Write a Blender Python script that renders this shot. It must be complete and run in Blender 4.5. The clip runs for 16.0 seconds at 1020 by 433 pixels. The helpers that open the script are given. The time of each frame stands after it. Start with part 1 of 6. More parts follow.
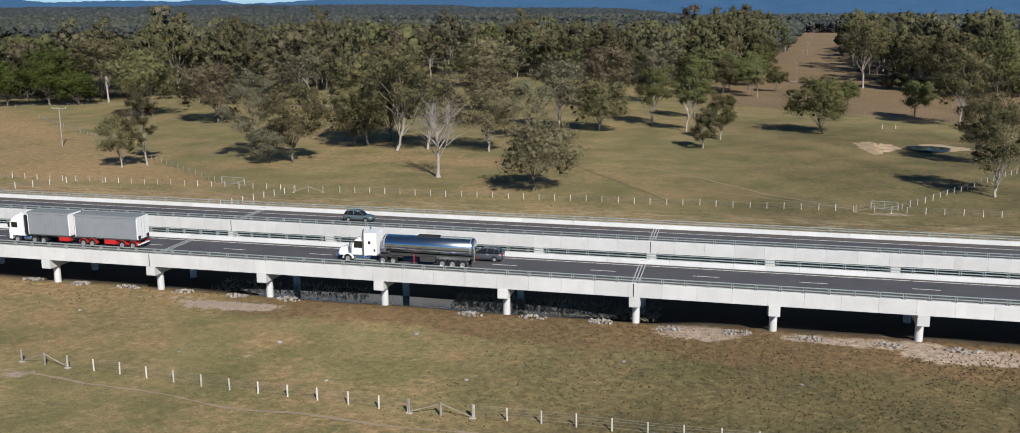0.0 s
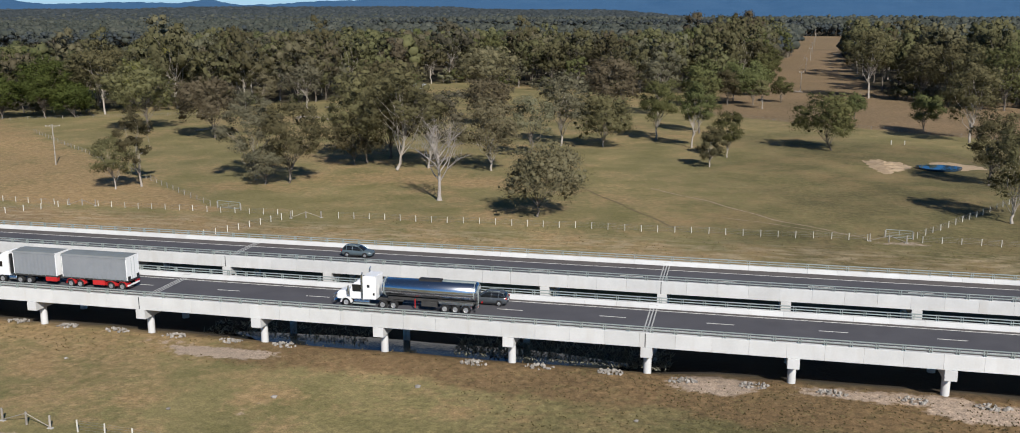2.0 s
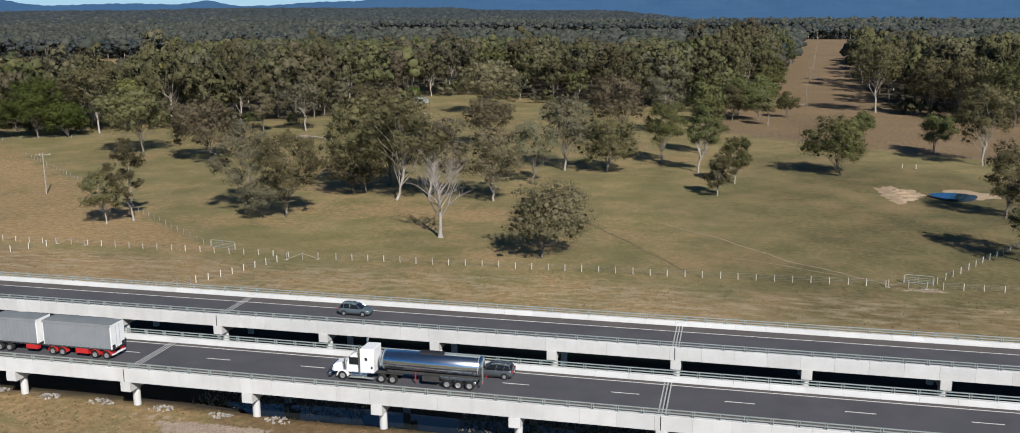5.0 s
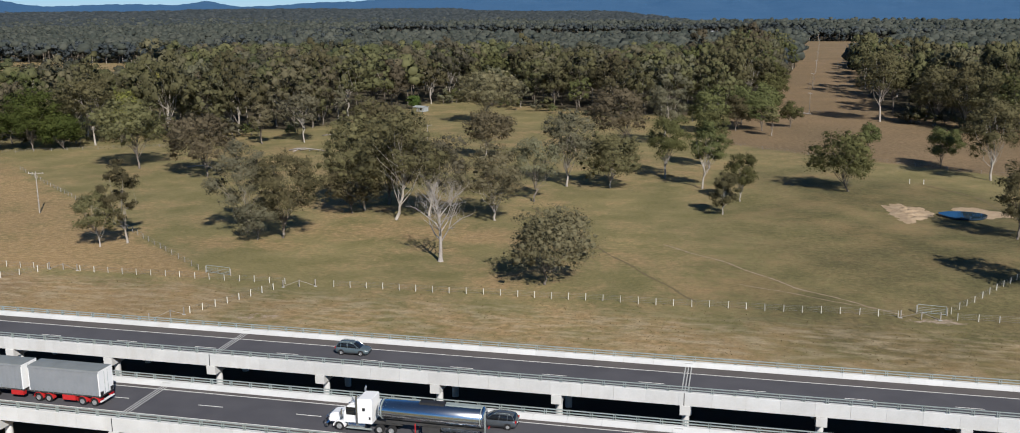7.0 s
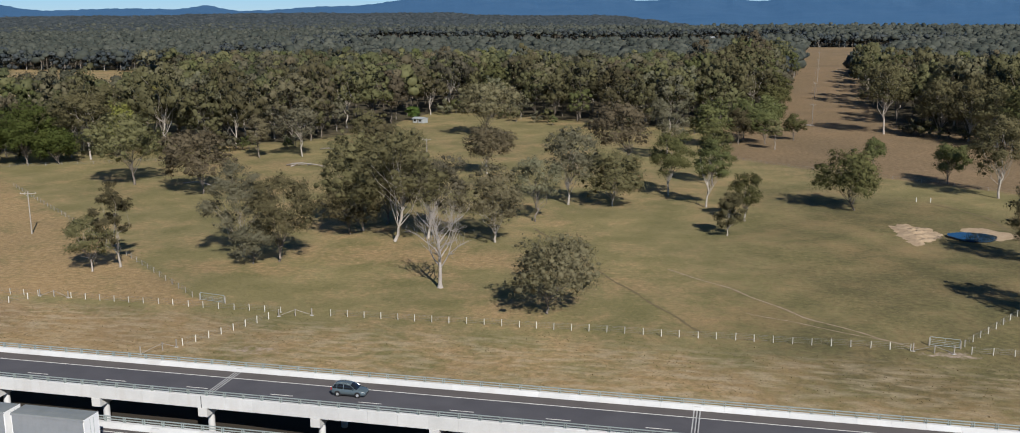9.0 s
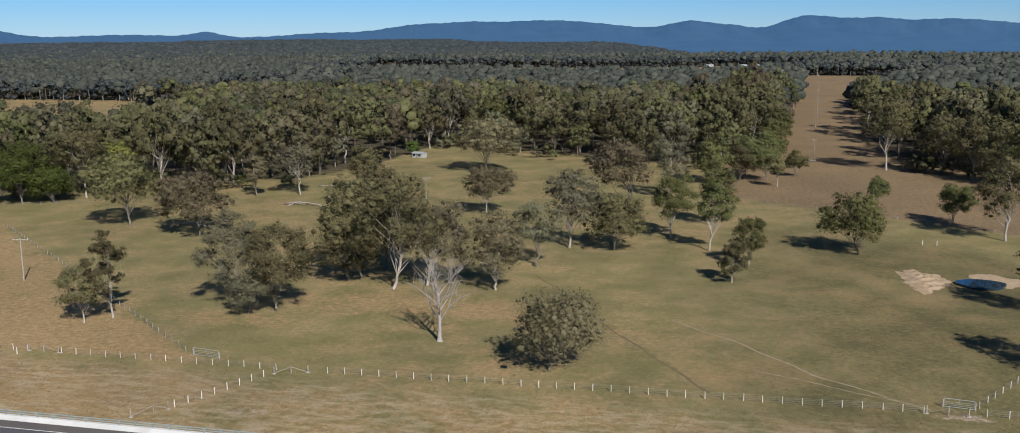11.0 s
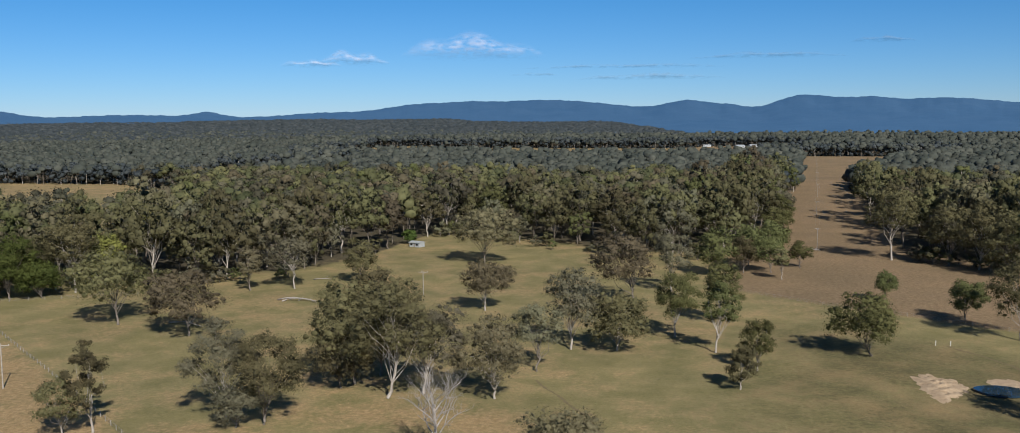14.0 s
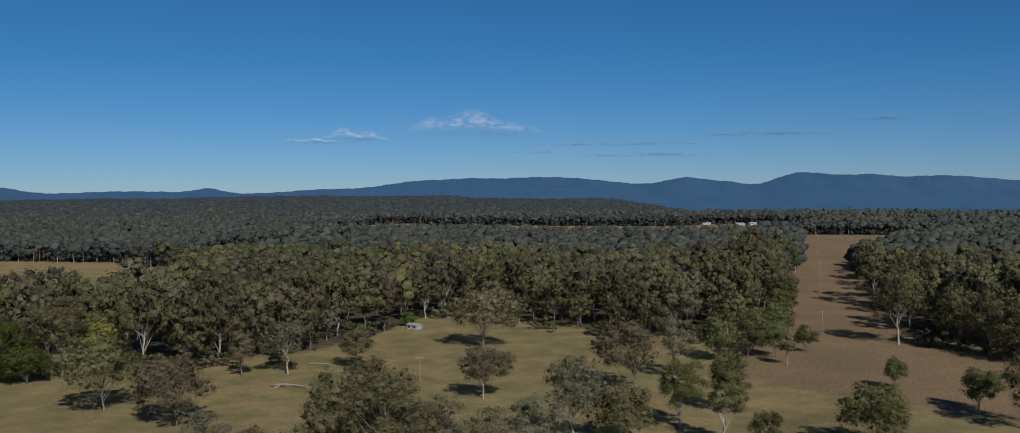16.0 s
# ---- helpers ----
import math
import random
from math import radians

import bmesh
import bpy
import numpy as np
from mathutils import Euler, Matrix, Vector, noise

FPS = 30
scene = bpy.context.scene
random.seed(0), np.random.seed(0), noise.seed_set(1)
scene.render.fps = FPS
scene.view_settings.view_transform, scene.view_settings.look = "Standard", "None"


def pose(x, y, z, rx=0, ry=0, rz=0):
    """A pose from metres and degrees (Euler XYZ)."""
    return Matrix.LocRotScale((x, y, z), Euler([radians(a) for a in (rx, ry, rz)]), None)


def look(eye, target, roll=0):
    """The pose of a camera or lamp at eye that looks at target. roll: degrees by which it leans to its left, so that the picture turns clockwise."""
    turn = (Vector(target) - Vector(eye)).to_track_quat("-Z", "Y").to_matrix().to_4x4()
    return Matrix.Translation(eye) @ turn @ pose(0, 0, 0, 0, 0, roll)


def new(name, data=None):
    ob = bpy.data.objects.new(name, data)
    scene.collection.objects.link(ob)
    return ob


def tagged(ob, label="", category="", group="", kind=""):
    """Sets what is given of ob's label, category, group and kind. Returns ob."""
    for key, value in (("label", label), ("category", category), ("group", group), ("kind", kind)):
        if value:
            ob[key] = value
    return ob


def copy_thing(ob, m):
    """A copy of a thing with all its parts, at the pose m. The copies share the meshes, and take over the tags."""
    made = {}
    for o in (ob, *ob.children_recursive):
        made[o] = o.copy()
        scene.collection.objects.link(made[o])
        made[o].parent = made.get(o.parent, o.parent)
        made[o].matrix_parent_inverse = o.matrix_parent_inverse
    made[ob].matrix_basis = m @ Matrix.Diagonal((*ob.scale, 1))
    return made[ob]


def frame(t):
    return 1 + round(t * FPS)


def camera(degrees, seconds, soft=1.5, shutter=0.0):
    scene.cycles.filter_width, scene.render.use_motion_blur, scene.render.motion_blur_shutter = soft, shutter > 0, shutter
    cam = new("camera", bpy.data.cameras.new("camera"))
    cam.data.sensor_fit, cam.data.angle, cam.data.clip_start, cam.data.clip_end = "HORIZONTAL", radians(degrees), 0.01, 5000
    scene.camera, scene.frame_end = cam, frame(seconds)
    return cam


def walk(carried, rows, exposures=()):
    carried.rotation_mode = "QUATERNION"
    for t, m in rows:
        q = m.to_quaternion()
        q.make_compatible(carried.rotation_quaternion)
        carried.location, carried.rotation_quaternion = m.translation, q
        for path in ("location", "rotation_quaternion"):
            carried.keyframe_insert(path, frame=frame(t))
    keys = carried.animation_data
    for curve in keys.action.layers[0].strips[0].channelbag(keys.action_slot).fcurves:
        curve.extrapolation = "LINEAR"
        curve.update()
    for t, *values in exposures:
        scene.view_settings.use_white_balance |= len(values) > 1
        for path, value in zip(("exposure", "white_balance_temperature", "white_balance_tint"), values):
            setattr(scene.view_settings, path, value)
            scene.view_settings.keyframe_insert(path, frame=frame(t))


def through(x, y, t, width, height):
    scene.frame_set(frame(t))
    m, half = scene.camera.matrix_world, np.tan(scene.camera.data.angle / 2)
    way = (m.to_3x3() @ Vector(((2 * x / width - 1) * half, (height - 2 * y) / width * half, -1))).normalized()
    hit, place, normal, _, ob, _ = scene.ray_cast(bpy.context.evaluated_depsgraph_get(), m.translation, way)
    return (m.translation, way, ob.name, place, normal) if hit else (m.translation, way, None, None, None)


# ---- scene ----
import itertools

# the camera and its walk
cam = camera(54.7, 16.0, soft=0.9)
PATH = [
    (0, (41.247, -105.246, 34.809), (40.801, -103.341, 34.393), -0.1),
    (1, (40.196, -102.462, 36.565), (39.751, -100.557, 36.151), -0.1),
    (2, (39.315, -99.643, 38.496), (38.869, -97.738, 38.081), -0.1),
    (3, (38.562, -97.04, 40.372), (38.115, -95.135, 39.958), -0.2),
    (4, (37.742, -94.562, 42.293), (37.295, -92.657, 41.879), -0.2),
    (6.5, (35.865, -88.6, 47.619), (35.42, -86.697, 47.197), -0.3),
    (7, (35.481, -87.305, 48.3), (35.035, -85.401, 47.882), -0.3),
    (8, (34.766, -84.813, 50.109), (34.321, -82.908, 49.69), -0.3),
    (8.5, (34.408, -83.677, 50.689), (33.963, -81.772, 50.273), -0.3),
    (11, (32.635, -78.116, 55.695), (32.19, -76.2, 55.332), -0.3),
    (11.5, (32.248, -76.956, 56.356), (31.803, -75.035, 56.019), -0.4),
    (12, (31.895, -75.664, 57.113), (31.45, -73.739, 56.802), -0.4),
    (12.5, (31.619, -74.357, 57.929), (31.173, -72.429, 57.641), -0.4),
    (13, (31.324, -73.075, 58.77), (30.877, -71.143, 58.508), -0.4),
    (13.5, (31.055, -71.823, 59.58), (30.608, -69.888, 59.344), -0.4),
    (14, (30.727, -70.546, 60.375), (30.281, -68.608, 60.166), -0.4),
    (14.5, (30.415, -69.165, 61.051), (29.968, -67.224, 60.872), -0.4),
    (15, (30.131, -67.713, 61.617), (29.684, -65.768, 61.479), -0.3),
    (15.5, (29.852, -66.221, 62.036), (29.405, -64.274, 61.942), -0.4),
    (16, (29.575, -64.747, 62.272), (29.128, -62.798, 62.217), -0.3),
]
EXPOSURES = [(0.0, 0.2), (14.3, 0.2), (15.0, 0.25), (15.5, 0.13), (16.0, -0.42)]
walk(cam, [(t, look(e, g, r)) for t, e, g, r in PATH], EXPOSURES)

# ---- sun and sky ----
SUN_AZ = math.atan2(0.55, -0.83)          # compass angle from +y towards +x
SUN_EL = radians(36)
world = bpy.data.worlds.new("sky")
scene.world = world
world.use_nodes = True
wn = world.node_tree
sky = wn.nodes.new("ShaderNodeTexSky")
sky.sky_type = "NISHITA"
sky.sun_disc = False
sky.sun_elevation = SUN_EL
sky.sun_rotation = SUN_AZ
sky.altitude = 1500
sky.air_density = 0.85
sky.dust_density = 0.0
sky.ozone_density = 6.0
tint = wn.nodes.new("ShaderNodeMix")
tint.data_type, tint.blend_type = "RGBA", "MULTIPLY"
tint.inputs[0].default_value = 1.0   # clear, dry winter air
aloft, height, haze = wn.nodes.new("ShaderNodeTexCoord"), wn.nodes.new("ShaderNodeSeparateXYZ"), wn.nodes.new("ShaderNodeMix")
rise = wn.nodes.new("ShaderNodeMapRange")
rise.inputs[2].default_value = 0.13
haze.data_type = "RGBA"
haze.inputs[6].default_value, haze.inputs[7].default_value = (0.70, 0.88, 1.14, 1), (0.39, 0.91, 1.17, 1)   # paler towards the horizon
wn.links.new(aloft.outputs["Generated"], height.inputs[0])
wn.links.new(height.outputs[2], rise.inputs[0])
wn.links.new(rise.outputs[0], haze.inputs[0])
zenith, crown_of_sky = wn.nodes.new("ShaderNodeMapRange"), wn.nodes.new("ShaderNodeMix")
zenith.inputs[1].default_value, zenith.inputs[2].default_value = 0.25, 0.6
crown_of_sky.data_type = "RGBA"
crown_of_sky.inputs[7].default_value = (0.95, 0.98, 0.92, 1)   # neutral tint added to the unseen upper sky to take blue from the shadows
wn.links.new(height.outputs[2], zenith.inputs[0])
wn.links.new(zenith.outputs[0], crown_of_sky.inputs[0])
wn.links.new(haze.outputs[2], crown_of_sky.inputs[6])
wn.links.new(crown_of_sky.outputs[2], tint.inputs[7])
wn.links.new(sky.outputs[0], tint.inputs[6])
wn.links.new(tint.outputs[2], wn.nodes["Background"].inputs[0])
wn.nodes["Background"].inputs[1].default_value = 0.064
sun = new("sun", bpy.data.lights.new("sun", "SUN"))
sun.data.energy, sun.data.angle, sun.data.color = 5.0, radians(0.53), (1.0, 0.95, 0.89)
to_sun = Vector((math.sin(SUN_AZ) * math.cos(SUN_EL), math.cos(SUN_AZ) * math.cos(SUN_EL), math.sin(SUN_EL)))
sun.matrix_world = look(to_sun * 100, (0, 0, 0))


# ---- materials ----
def surface(name, c1, c2, rough=0.85, scale=0.5, fine=12.0, bump=0.25, depth=0.02, metal=0.0, rand=0.0, island=0.0,
            spec=0.3, local=False, stain=None, stain_scale=0.3, glow=None):
    """Two-scale mottled surface between c1 and c2; rand / island: brightness spread by object / by mesh island."""
    m = bpy.data.materials.new(name)
    m.use_nodes = True
    t = m.node_tree
    b = t.nodes["Principled BSDF"]
    b.inputs["Roughness"].default_value = rough
    b.inputs["Metallic"].default_value = metal
    b.inputs["Specular IOR Level"].default_value = spec
    if local:
        src = t.nodes.new("ShaderNodeTexCoord").outputs["Object"]
    else:
        src = t.nodes.new("ShaderNodeNewGeometry").outputs["Position"]
    n1, n2 = t.nodes.new("ShaderNodeTexNoise"), t.nodes.new("ShaderNodeTexNoise")
    for n, s, d in ((n1, scale, 5), (n2, fine, 3)):
        n.inputs["Scale"].default_value = s
        n.inputs["Detail"].default_value = d
        t.links.new(src, n.inputs["Vector"])
    ramp = t.nodes.new("ShaderNodeMix")
    ramp.data_type = "RGBA"
    ramp.inputs[6].default_value, ramp.inputs[7].default_value = (*c1, 1), (*c2, 1)
    add = t.nodes.new("ShaderNodeMath")
    add.operation = "MULTIPLY_ADD"
    t.links.new(n2.outputs[0], add.inputs[0])
    add.inputs[1].default_value = 0.5
    t.links.new(n1.outputs[0], add.inputs[2])
    mr = t.nodes.new("ShaderNodeMapRange")
    mr.inputs[1].default_value, mr.inputs[2].default_value = 0.5, 1.0
    t.links.new(add.outputs[0], mr.inputs[0])
    t.links.new(mr.outputs[0], ramp.inputs[0])
    col = ramp.outputs[2]
    if stain:
        n3 = t.nodes.new("ShaderNodeTexNoise")
        n3.inputs["Scale"].default_value = stain_scale
        n3.inputs["Detail"].default_value = 6
        mp = t.nodes.new("ShaderNodeMapping")
        mp.inputs["Scale"].default_value = (2.5, 2.5, 0.35)
        t.links.new(src, mp.inputs[0])
        t.links.new(mp.outputs[0], n3.inputs["Vector"])
        r3 = t.nodes.new("ShaderNodeMapRange")
        r3.inputs[1].default_value, r3.inputs[2].default_value, r3.inputs[4].default_value = 0.55, 0.75, 0.6
        t.links.new(n3.outputs[0], r3.inputs[0])
        mx = t.nodes.new("ShaderNodeMix")
        mx.data_type = "RGBA"
        t.links.new(r3.outputs[0], mx.inputs[0])
        t.links.new(col, mx.inputs[6])
        mx.inputs[7].default_value = (*stain, 1)
        col = mx.outputs[2]
    for amount, out in ((rand, "obj"), (island, "isl")):
        if amount:
            r = t.nodes.new("ShaderNodeObjectInfo").outputs["Random"] if out == "obj" else \
                t.nodes.new("ShaderNodeNewGeometry").outputs["Random Per Island"]
            v = t.nodes.new("ShaderNodeMapRange")
            v.inputs[3].default_value, v.inputs[4].default_value = 1 - amount, 1 + amount
            t.links.new(r, v.inputs[0])
            h = t.nodes.new("ShaderNodeHueSaturation")
            t.links.new(v.outputs[0], h.inputs["Value"])
            t.links.new(col, h.inputs["Color"])
            col = h.outputs[0]
    t.links.new(col, b.inputs["Base Color"])
    if bump:
        bp = t.nodes.new("ShaderNodeBump")
        bp.inputs["Strength"].default_value, bp.inputs["Distance"].default_value = bump, depth
        t.links.new(add.outputs[0], bp.inputs["Height"])
        t.links.new(bp.outputs[0], b.inputs["Normal"])
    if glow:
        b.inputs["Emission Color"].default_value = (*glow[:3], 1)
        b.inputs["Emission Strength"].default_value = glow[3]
    return m


def foliage(name, c1, c2, rand=0.25, island=0.16, hue=0.02, through=0.15, bump=0.0):
    """Leaves: colour differs from leaf to leaf and tree to tree; a little light passes through."""
    m = surface(name, c1, c2, rough=0.75, scale=0.075, fine=0.45, bump=bump, depth=2.5, rand=rand, island=island, spec=0.12)
    t = m.node_tree
    b = t.nodes["Principled BSDF"]
    link = b.inputs["Base Color"].links[0]
    h = t.nodes.new("ShaderNodeHueSaturation")
    v = t.nodes.new("ShaderNodeMapRange")
    v.inputs[3].default_value, v.inputs[4].default_value = 0.5 - hue, 0.5 + hue
    t.links.new(t.nodes.new("ShaderNodeObjectInfo").outputs["Random"], v.inputs[0])
    t.links.new(v.outputs[0], h.inputs["Hue"])
    t.links.new(link.from_socket, h.inputs["Color"])
    # each tree of a wood has its own tint, from dark green to pale khaki
    tone = t.nodes.new("ShaderNodeAttribute")
    tone.attribute_name = "tone"
    warm = t.nodes.new("ShaderNodeMix")
    warm.data_type, warm.blend_type = "RGBA", "MULTIPLY"
    warm.inputs[0].default_value = 1.0
    tint = t.nodes.new("ShaderNodeValToRGB")
    # lifted blue at the dark end paints haze into the woods
    tint.color_ramp.elements[0].color, tint.color_ramp.elements[1].color = (0.50, 0.57, 0.60, 1), (1.28, 1.20, 1.20, 1)
    tint.color_ramp.elements.new(0.5).color = (1, 1, 1, 1)
    tv = t.nodes.new("ShaderNodeMapRange")
    tv.inputs[1].default_value = -1.0
    t.links.new(tone.outputs["Fac"], tv.inputs[0])
    t.links.new(tv.outputs[0], tint.inputs[0])
    t.links.new(h.outputs[0], warm.inputs[6])
    t.links.new(tint.outputs[0], warm.inputs[7])
    h = warm
    t.links.new(h.outputs[2], b.inputs["Base Color"])
    tr = t.nodes.new("ShaderNodeBsdfTranslucent")
    t.links.new(h.outputs[2], tr.inputs[0])
    mix = t.nodes.new("ShaderNodeMixShader")
    mix.inputs[0].default_value = through
    t.links.new(b.outputs[0], mix.inputs[1])
    t.links.new(tr.outputs[0], mix.inputs[2])
    t.links.new(mix.outputs[0], t.nodes["Material Output"].inputs[0])
    return m


M = {}
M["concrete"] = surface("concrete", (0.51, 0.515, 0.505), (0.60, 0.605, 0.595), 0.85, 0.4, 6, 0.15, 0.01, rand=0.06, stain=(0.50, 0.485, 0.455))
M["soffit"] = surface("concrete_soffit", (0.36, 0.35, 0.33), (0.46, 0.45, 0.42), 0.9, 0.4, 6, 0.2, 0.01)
M["asphalt"] = surface("asphalt", (0.070, 0.069, 0.077), (0.094, 0.092, 0.100), 0.85, 0.25, 25, 0.3, 0.01, stain=(0.064, 0.062, 0.068), stain_scale=0.08)
M["shoulder"] = surface("shoulder_asphalt", (0.095, 0.085, 0.082), (0.120, 0.108, 0.102), 0.9, 0.25, 25, 0.3, 0.01)
M["paint"] = surface("road_paint", (0.62, 0.61, 0.56), (0.75, 0.74, 0.70), 0.7, 1.5, 20, 0.1, 0.003)
M["galv"] = surface("galvanised_steel", (0.25, 0.29, 0.275), (0.34, 0.38, 0.365), 0.5, 1.0, 20, 0.05, 0.002, metal=0.15)
M["joint"] = surface("expansion_joint", (0.36, 0.36, 0.35), (0.48, 0.48, 0.46), 0.6, 2, 20, 0.2, 0.004)
M["post"] = surface("pale_timber_post", (0.42, 0.40, 0.34), (0.62, 0.60, 0.53), 0.9, 2, 12, 0.3, 0.01, rand=0.2)
M["greypost"] = surface("silvered_timber_post", (0.40, 0.38, 0.32), (0.57, 0.55, 0.48), 0.9, 2, 12, 0.3, 0.01, rand=0.25)
M["oldpost"] = surface("grey_timber", (0.20, 0.18, 0.15), (0.34, 0.31, 0.27), 0.9, 2, 12, 0.3, 0.01, rand=0.2)
M["wire"] = surface("fence_wire", (0.25, 0.25, 0.24), (0.33, 0.33, 0.32), 0.5, 3, 20, 0, metal=0.7)
M["bark_pale"] = surface("pale_gum_bark", (0.26, 0.23, 0.19), (0.43, 0.39, 0.34), 0.9, 0.8, 5, 0.4, 0.03, stain=(0.16, 0.13, 0.10), stain_scale=0.5)
M["bark_dark"] = surface("rough_dark_bark", (0.10, 0.085, 0.07), (0.22, 0.19, 0.155), 0.95, 1.2, 7, 0.6, 0.05)
M["bark_dead"] = surface("bleached_dead_wood", (0.24, 0.215, 0.195), (0.38, 0.345, 0.31), 0.9, 1.0, 6, 0.4, 0.03)
M["leaf_olive"] = foliage("olive_gum_leaves", (0.078, 0.074, 0.035), (0.126, 0.116, 0.057))
M["leaf_brown"] = foliage("brownish_gum_leaves", (0.092, 0.080, 0.046), (0.140, 0.121, 0.074))
M["leaf_grey"] = foliage("grey_green_gum_leaves", (0.093, 0.090, 0.056), (0.142, 0.133, 0.085))
M["leaf_green"] = foliage("fresh_green_leaves", (0.066, 0.073, 0.027), (0.112, 0.116, 0.046))
M["leaf_gold"] = foliage("golden_green_leaves", (0.115, 0.115, 0.030), (0.180, 0.172, 0.052))
M["leaf_deep"] = foliage("deep_green_leaves", (0.040, 0.062, 0.014), (0.080, 0.108, 0.028))
# far and ridge leaves: aerial haze painted in as lifted blue
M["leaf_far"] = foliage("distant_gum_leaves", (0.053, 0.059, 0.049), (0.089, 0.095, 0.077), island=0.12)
M["leaf_ridge"] = foliage("hazed_ridge_leaves", (0.043, 0.053, 0.057), (0.077, 0.088, 0.089), rand=0.0, island=0.0, hue=0.0, bump=0.7)
M["water"] = surface("still_water", (0.010, 0.013, 0.014), (0.016, 0.02, 0.022), 0.08, 0.6, 2.5, 0.25, 0.05, spec=0.35)
M["pond"] = surface("blue_pond_water", (0.012, 0.03, 0.05), (0.018, 0.04, 0.065), 0.03, 0.6, 2.5, 0.05, 0.02, spec=0.6)
M["sand"] = surface("pale_sand", (0.33, 0.240, 0.150), (0.44, 0.335, 0.222), 0.95, 0.5, 1.6, 0.9, 0.5, stain=(0.20, 0.145, 0.09), stain_scale=0.5)
M["dirt"] = surface("bare_dirt", (0.24, 0.18, 0.115), (0.33, 0.26, 0.18), 0.95, 0.6, 5, 0.5, 0.05)
M["stone"] = surface("rip_rap_stone", (0.16, 0.145, 0.125), (0.36, 0.335, 0.30), 0.9, 1.5, 9, 0.4, 0.03, rand=0.25, island=0.35)
M["straw"] = foliage("dry_grass_blades", (0.175, 0.130, 0.064), (0.255, 0.195, 0.105), rand=0.0, island=0.2, hue=0.0, through=0.5)
M["grassblade"] = foliage("green_grass_blades", (0.130, 0.115, 0.048), (0.185, 0.155, 0.070), rand=0.0, island=0.2, hue=0.0, through=0.5)
M["reed"] = foliage("pale_reed_blades", (0.20, 0.20, 0.15), (0.34, 0.33, 0.26), rand=0.0, island=0.4, hue=0.0, through=0.4)
M["weed"] = foliage("dull_weed_leaves", (0.105, 0.088, 0.040), (0.170, 0.138, 0.068), rand=0.0, island=0.35, hue=0.0, through=0.4)
M["white_paint"] = surface("white_vehicle_paint", (0.78, 0.78, 0.77), (0.82, 0.82, 0.81), 0.25, 1, 8, 0, spec=0.5, local=True)
M["red_paint"] = surface("red_vehicle_paint", (0.42, 0.02, 0.02), (0.55, 0.03, 0.03), 0.35, 1, 8, 0, spec=0.5, local=True)
M["curtain"] = surface("grey_vinyl_curtain", (0.21, 0.225, 0.24), (0.245, 0.26, 0.275), 0.55, 0.6, 4, 0.2, 0.02, local=True)
M["roof_grey"] = surface("grey_trailer_roof", (0.17, 0.185, 0.18), (0.21, 0.225, 0.22), 0.5, 0.6, 4, 0.1, 0.01, local=True)
M["rubber"] = surface("tyre_rubber", (0.014, 0.014, 0.014), (0.026, 0.026, 0.026), 0.9, 3, 20, 0.2, 0.01, local=True)
M["rim"] = surface("alloy_rim", (0.55, 0.55, 0.55), (0.68, 0.68, 0.68), 0.3, 3, 20, 0, metal=0.8, local=True)
M["black"] = surface("black_plastic", (0.015, 0.015, 0.016), (0.03, 0.03, 0.032), 0.6, 2, 20, 0.1, 0.005, local=True)
M["chassis"] = surface("dark_chassis", (0.03, 0.03, 0.03), (0.06, 0.058, 0.055), 0.7, 2, 20, 0.1, 0.005, local=True)
M["chrome"] = surface("polished_steel", (0.60, 0.63, 0.66), (0.70, 0.73, 0.76), 0.22, 0.6, 4, 0.03, 0.005, metal=1.0, local=True)
M["carglass"] = surface("tinted_glass", (0.01, 0.012, 0.014), (0.014, 0.016, 0.018), 0.06, 1, 5, 0, spec=0.8, local=True)
M["blue_grey"] = surface("blue_grey_car_paint", (0.10, 0.135, 0.150), (0.125, 0.16, 0.175), 0.22, 1, 5, 0, metal=0.3, spec=0.6, local=True)
M["dark_grey"] = surface("dark_grey_car_paint", (0.075, 0.086, 0.096), (0.095, 0.106, 0.116), 0.22, 1, 5, 0, metal=0.3, spec=0.6, local=True)
M["lamp_red"] = surface("red_lamp_lens", (0.35, 0.01, 0.01), (0.45, 0.02, 0.02), 0.2, 1, 5, 0, local=True)
M["lamp_clear"] = surface("clear_lamp_lens", (0.6, 0.6, 0.58), (0.7, 0.7, 0.68), 0.1, 1, 5, 0, spec=0.8, local=True)
M["tin"] = surface("corrugated_tin", (0.36, 0.39, 0.40), (0.50, 0.53, 0.54), 0.5, 0.8, 6, 0.1, 0.01, metal=0.3)
M["wall_pale"] = surface("pale_wall_cladding", (0.55, 0.54, 0.50), (0.66, 0.65, 0.61), 0.8, 0.8, 6, 0.1, 0.01)
# distance haze put into a blue base colour and a faint blue glow
M["hill"] = surface("hazed_forested_range", (0.020, 0.042, 0.070), (0.034, 0.060, 0.090), 0.95, 0.006, 0.05, 0.6, 12.0, glow=(0.022, 0.115, 0.28, 0.50))


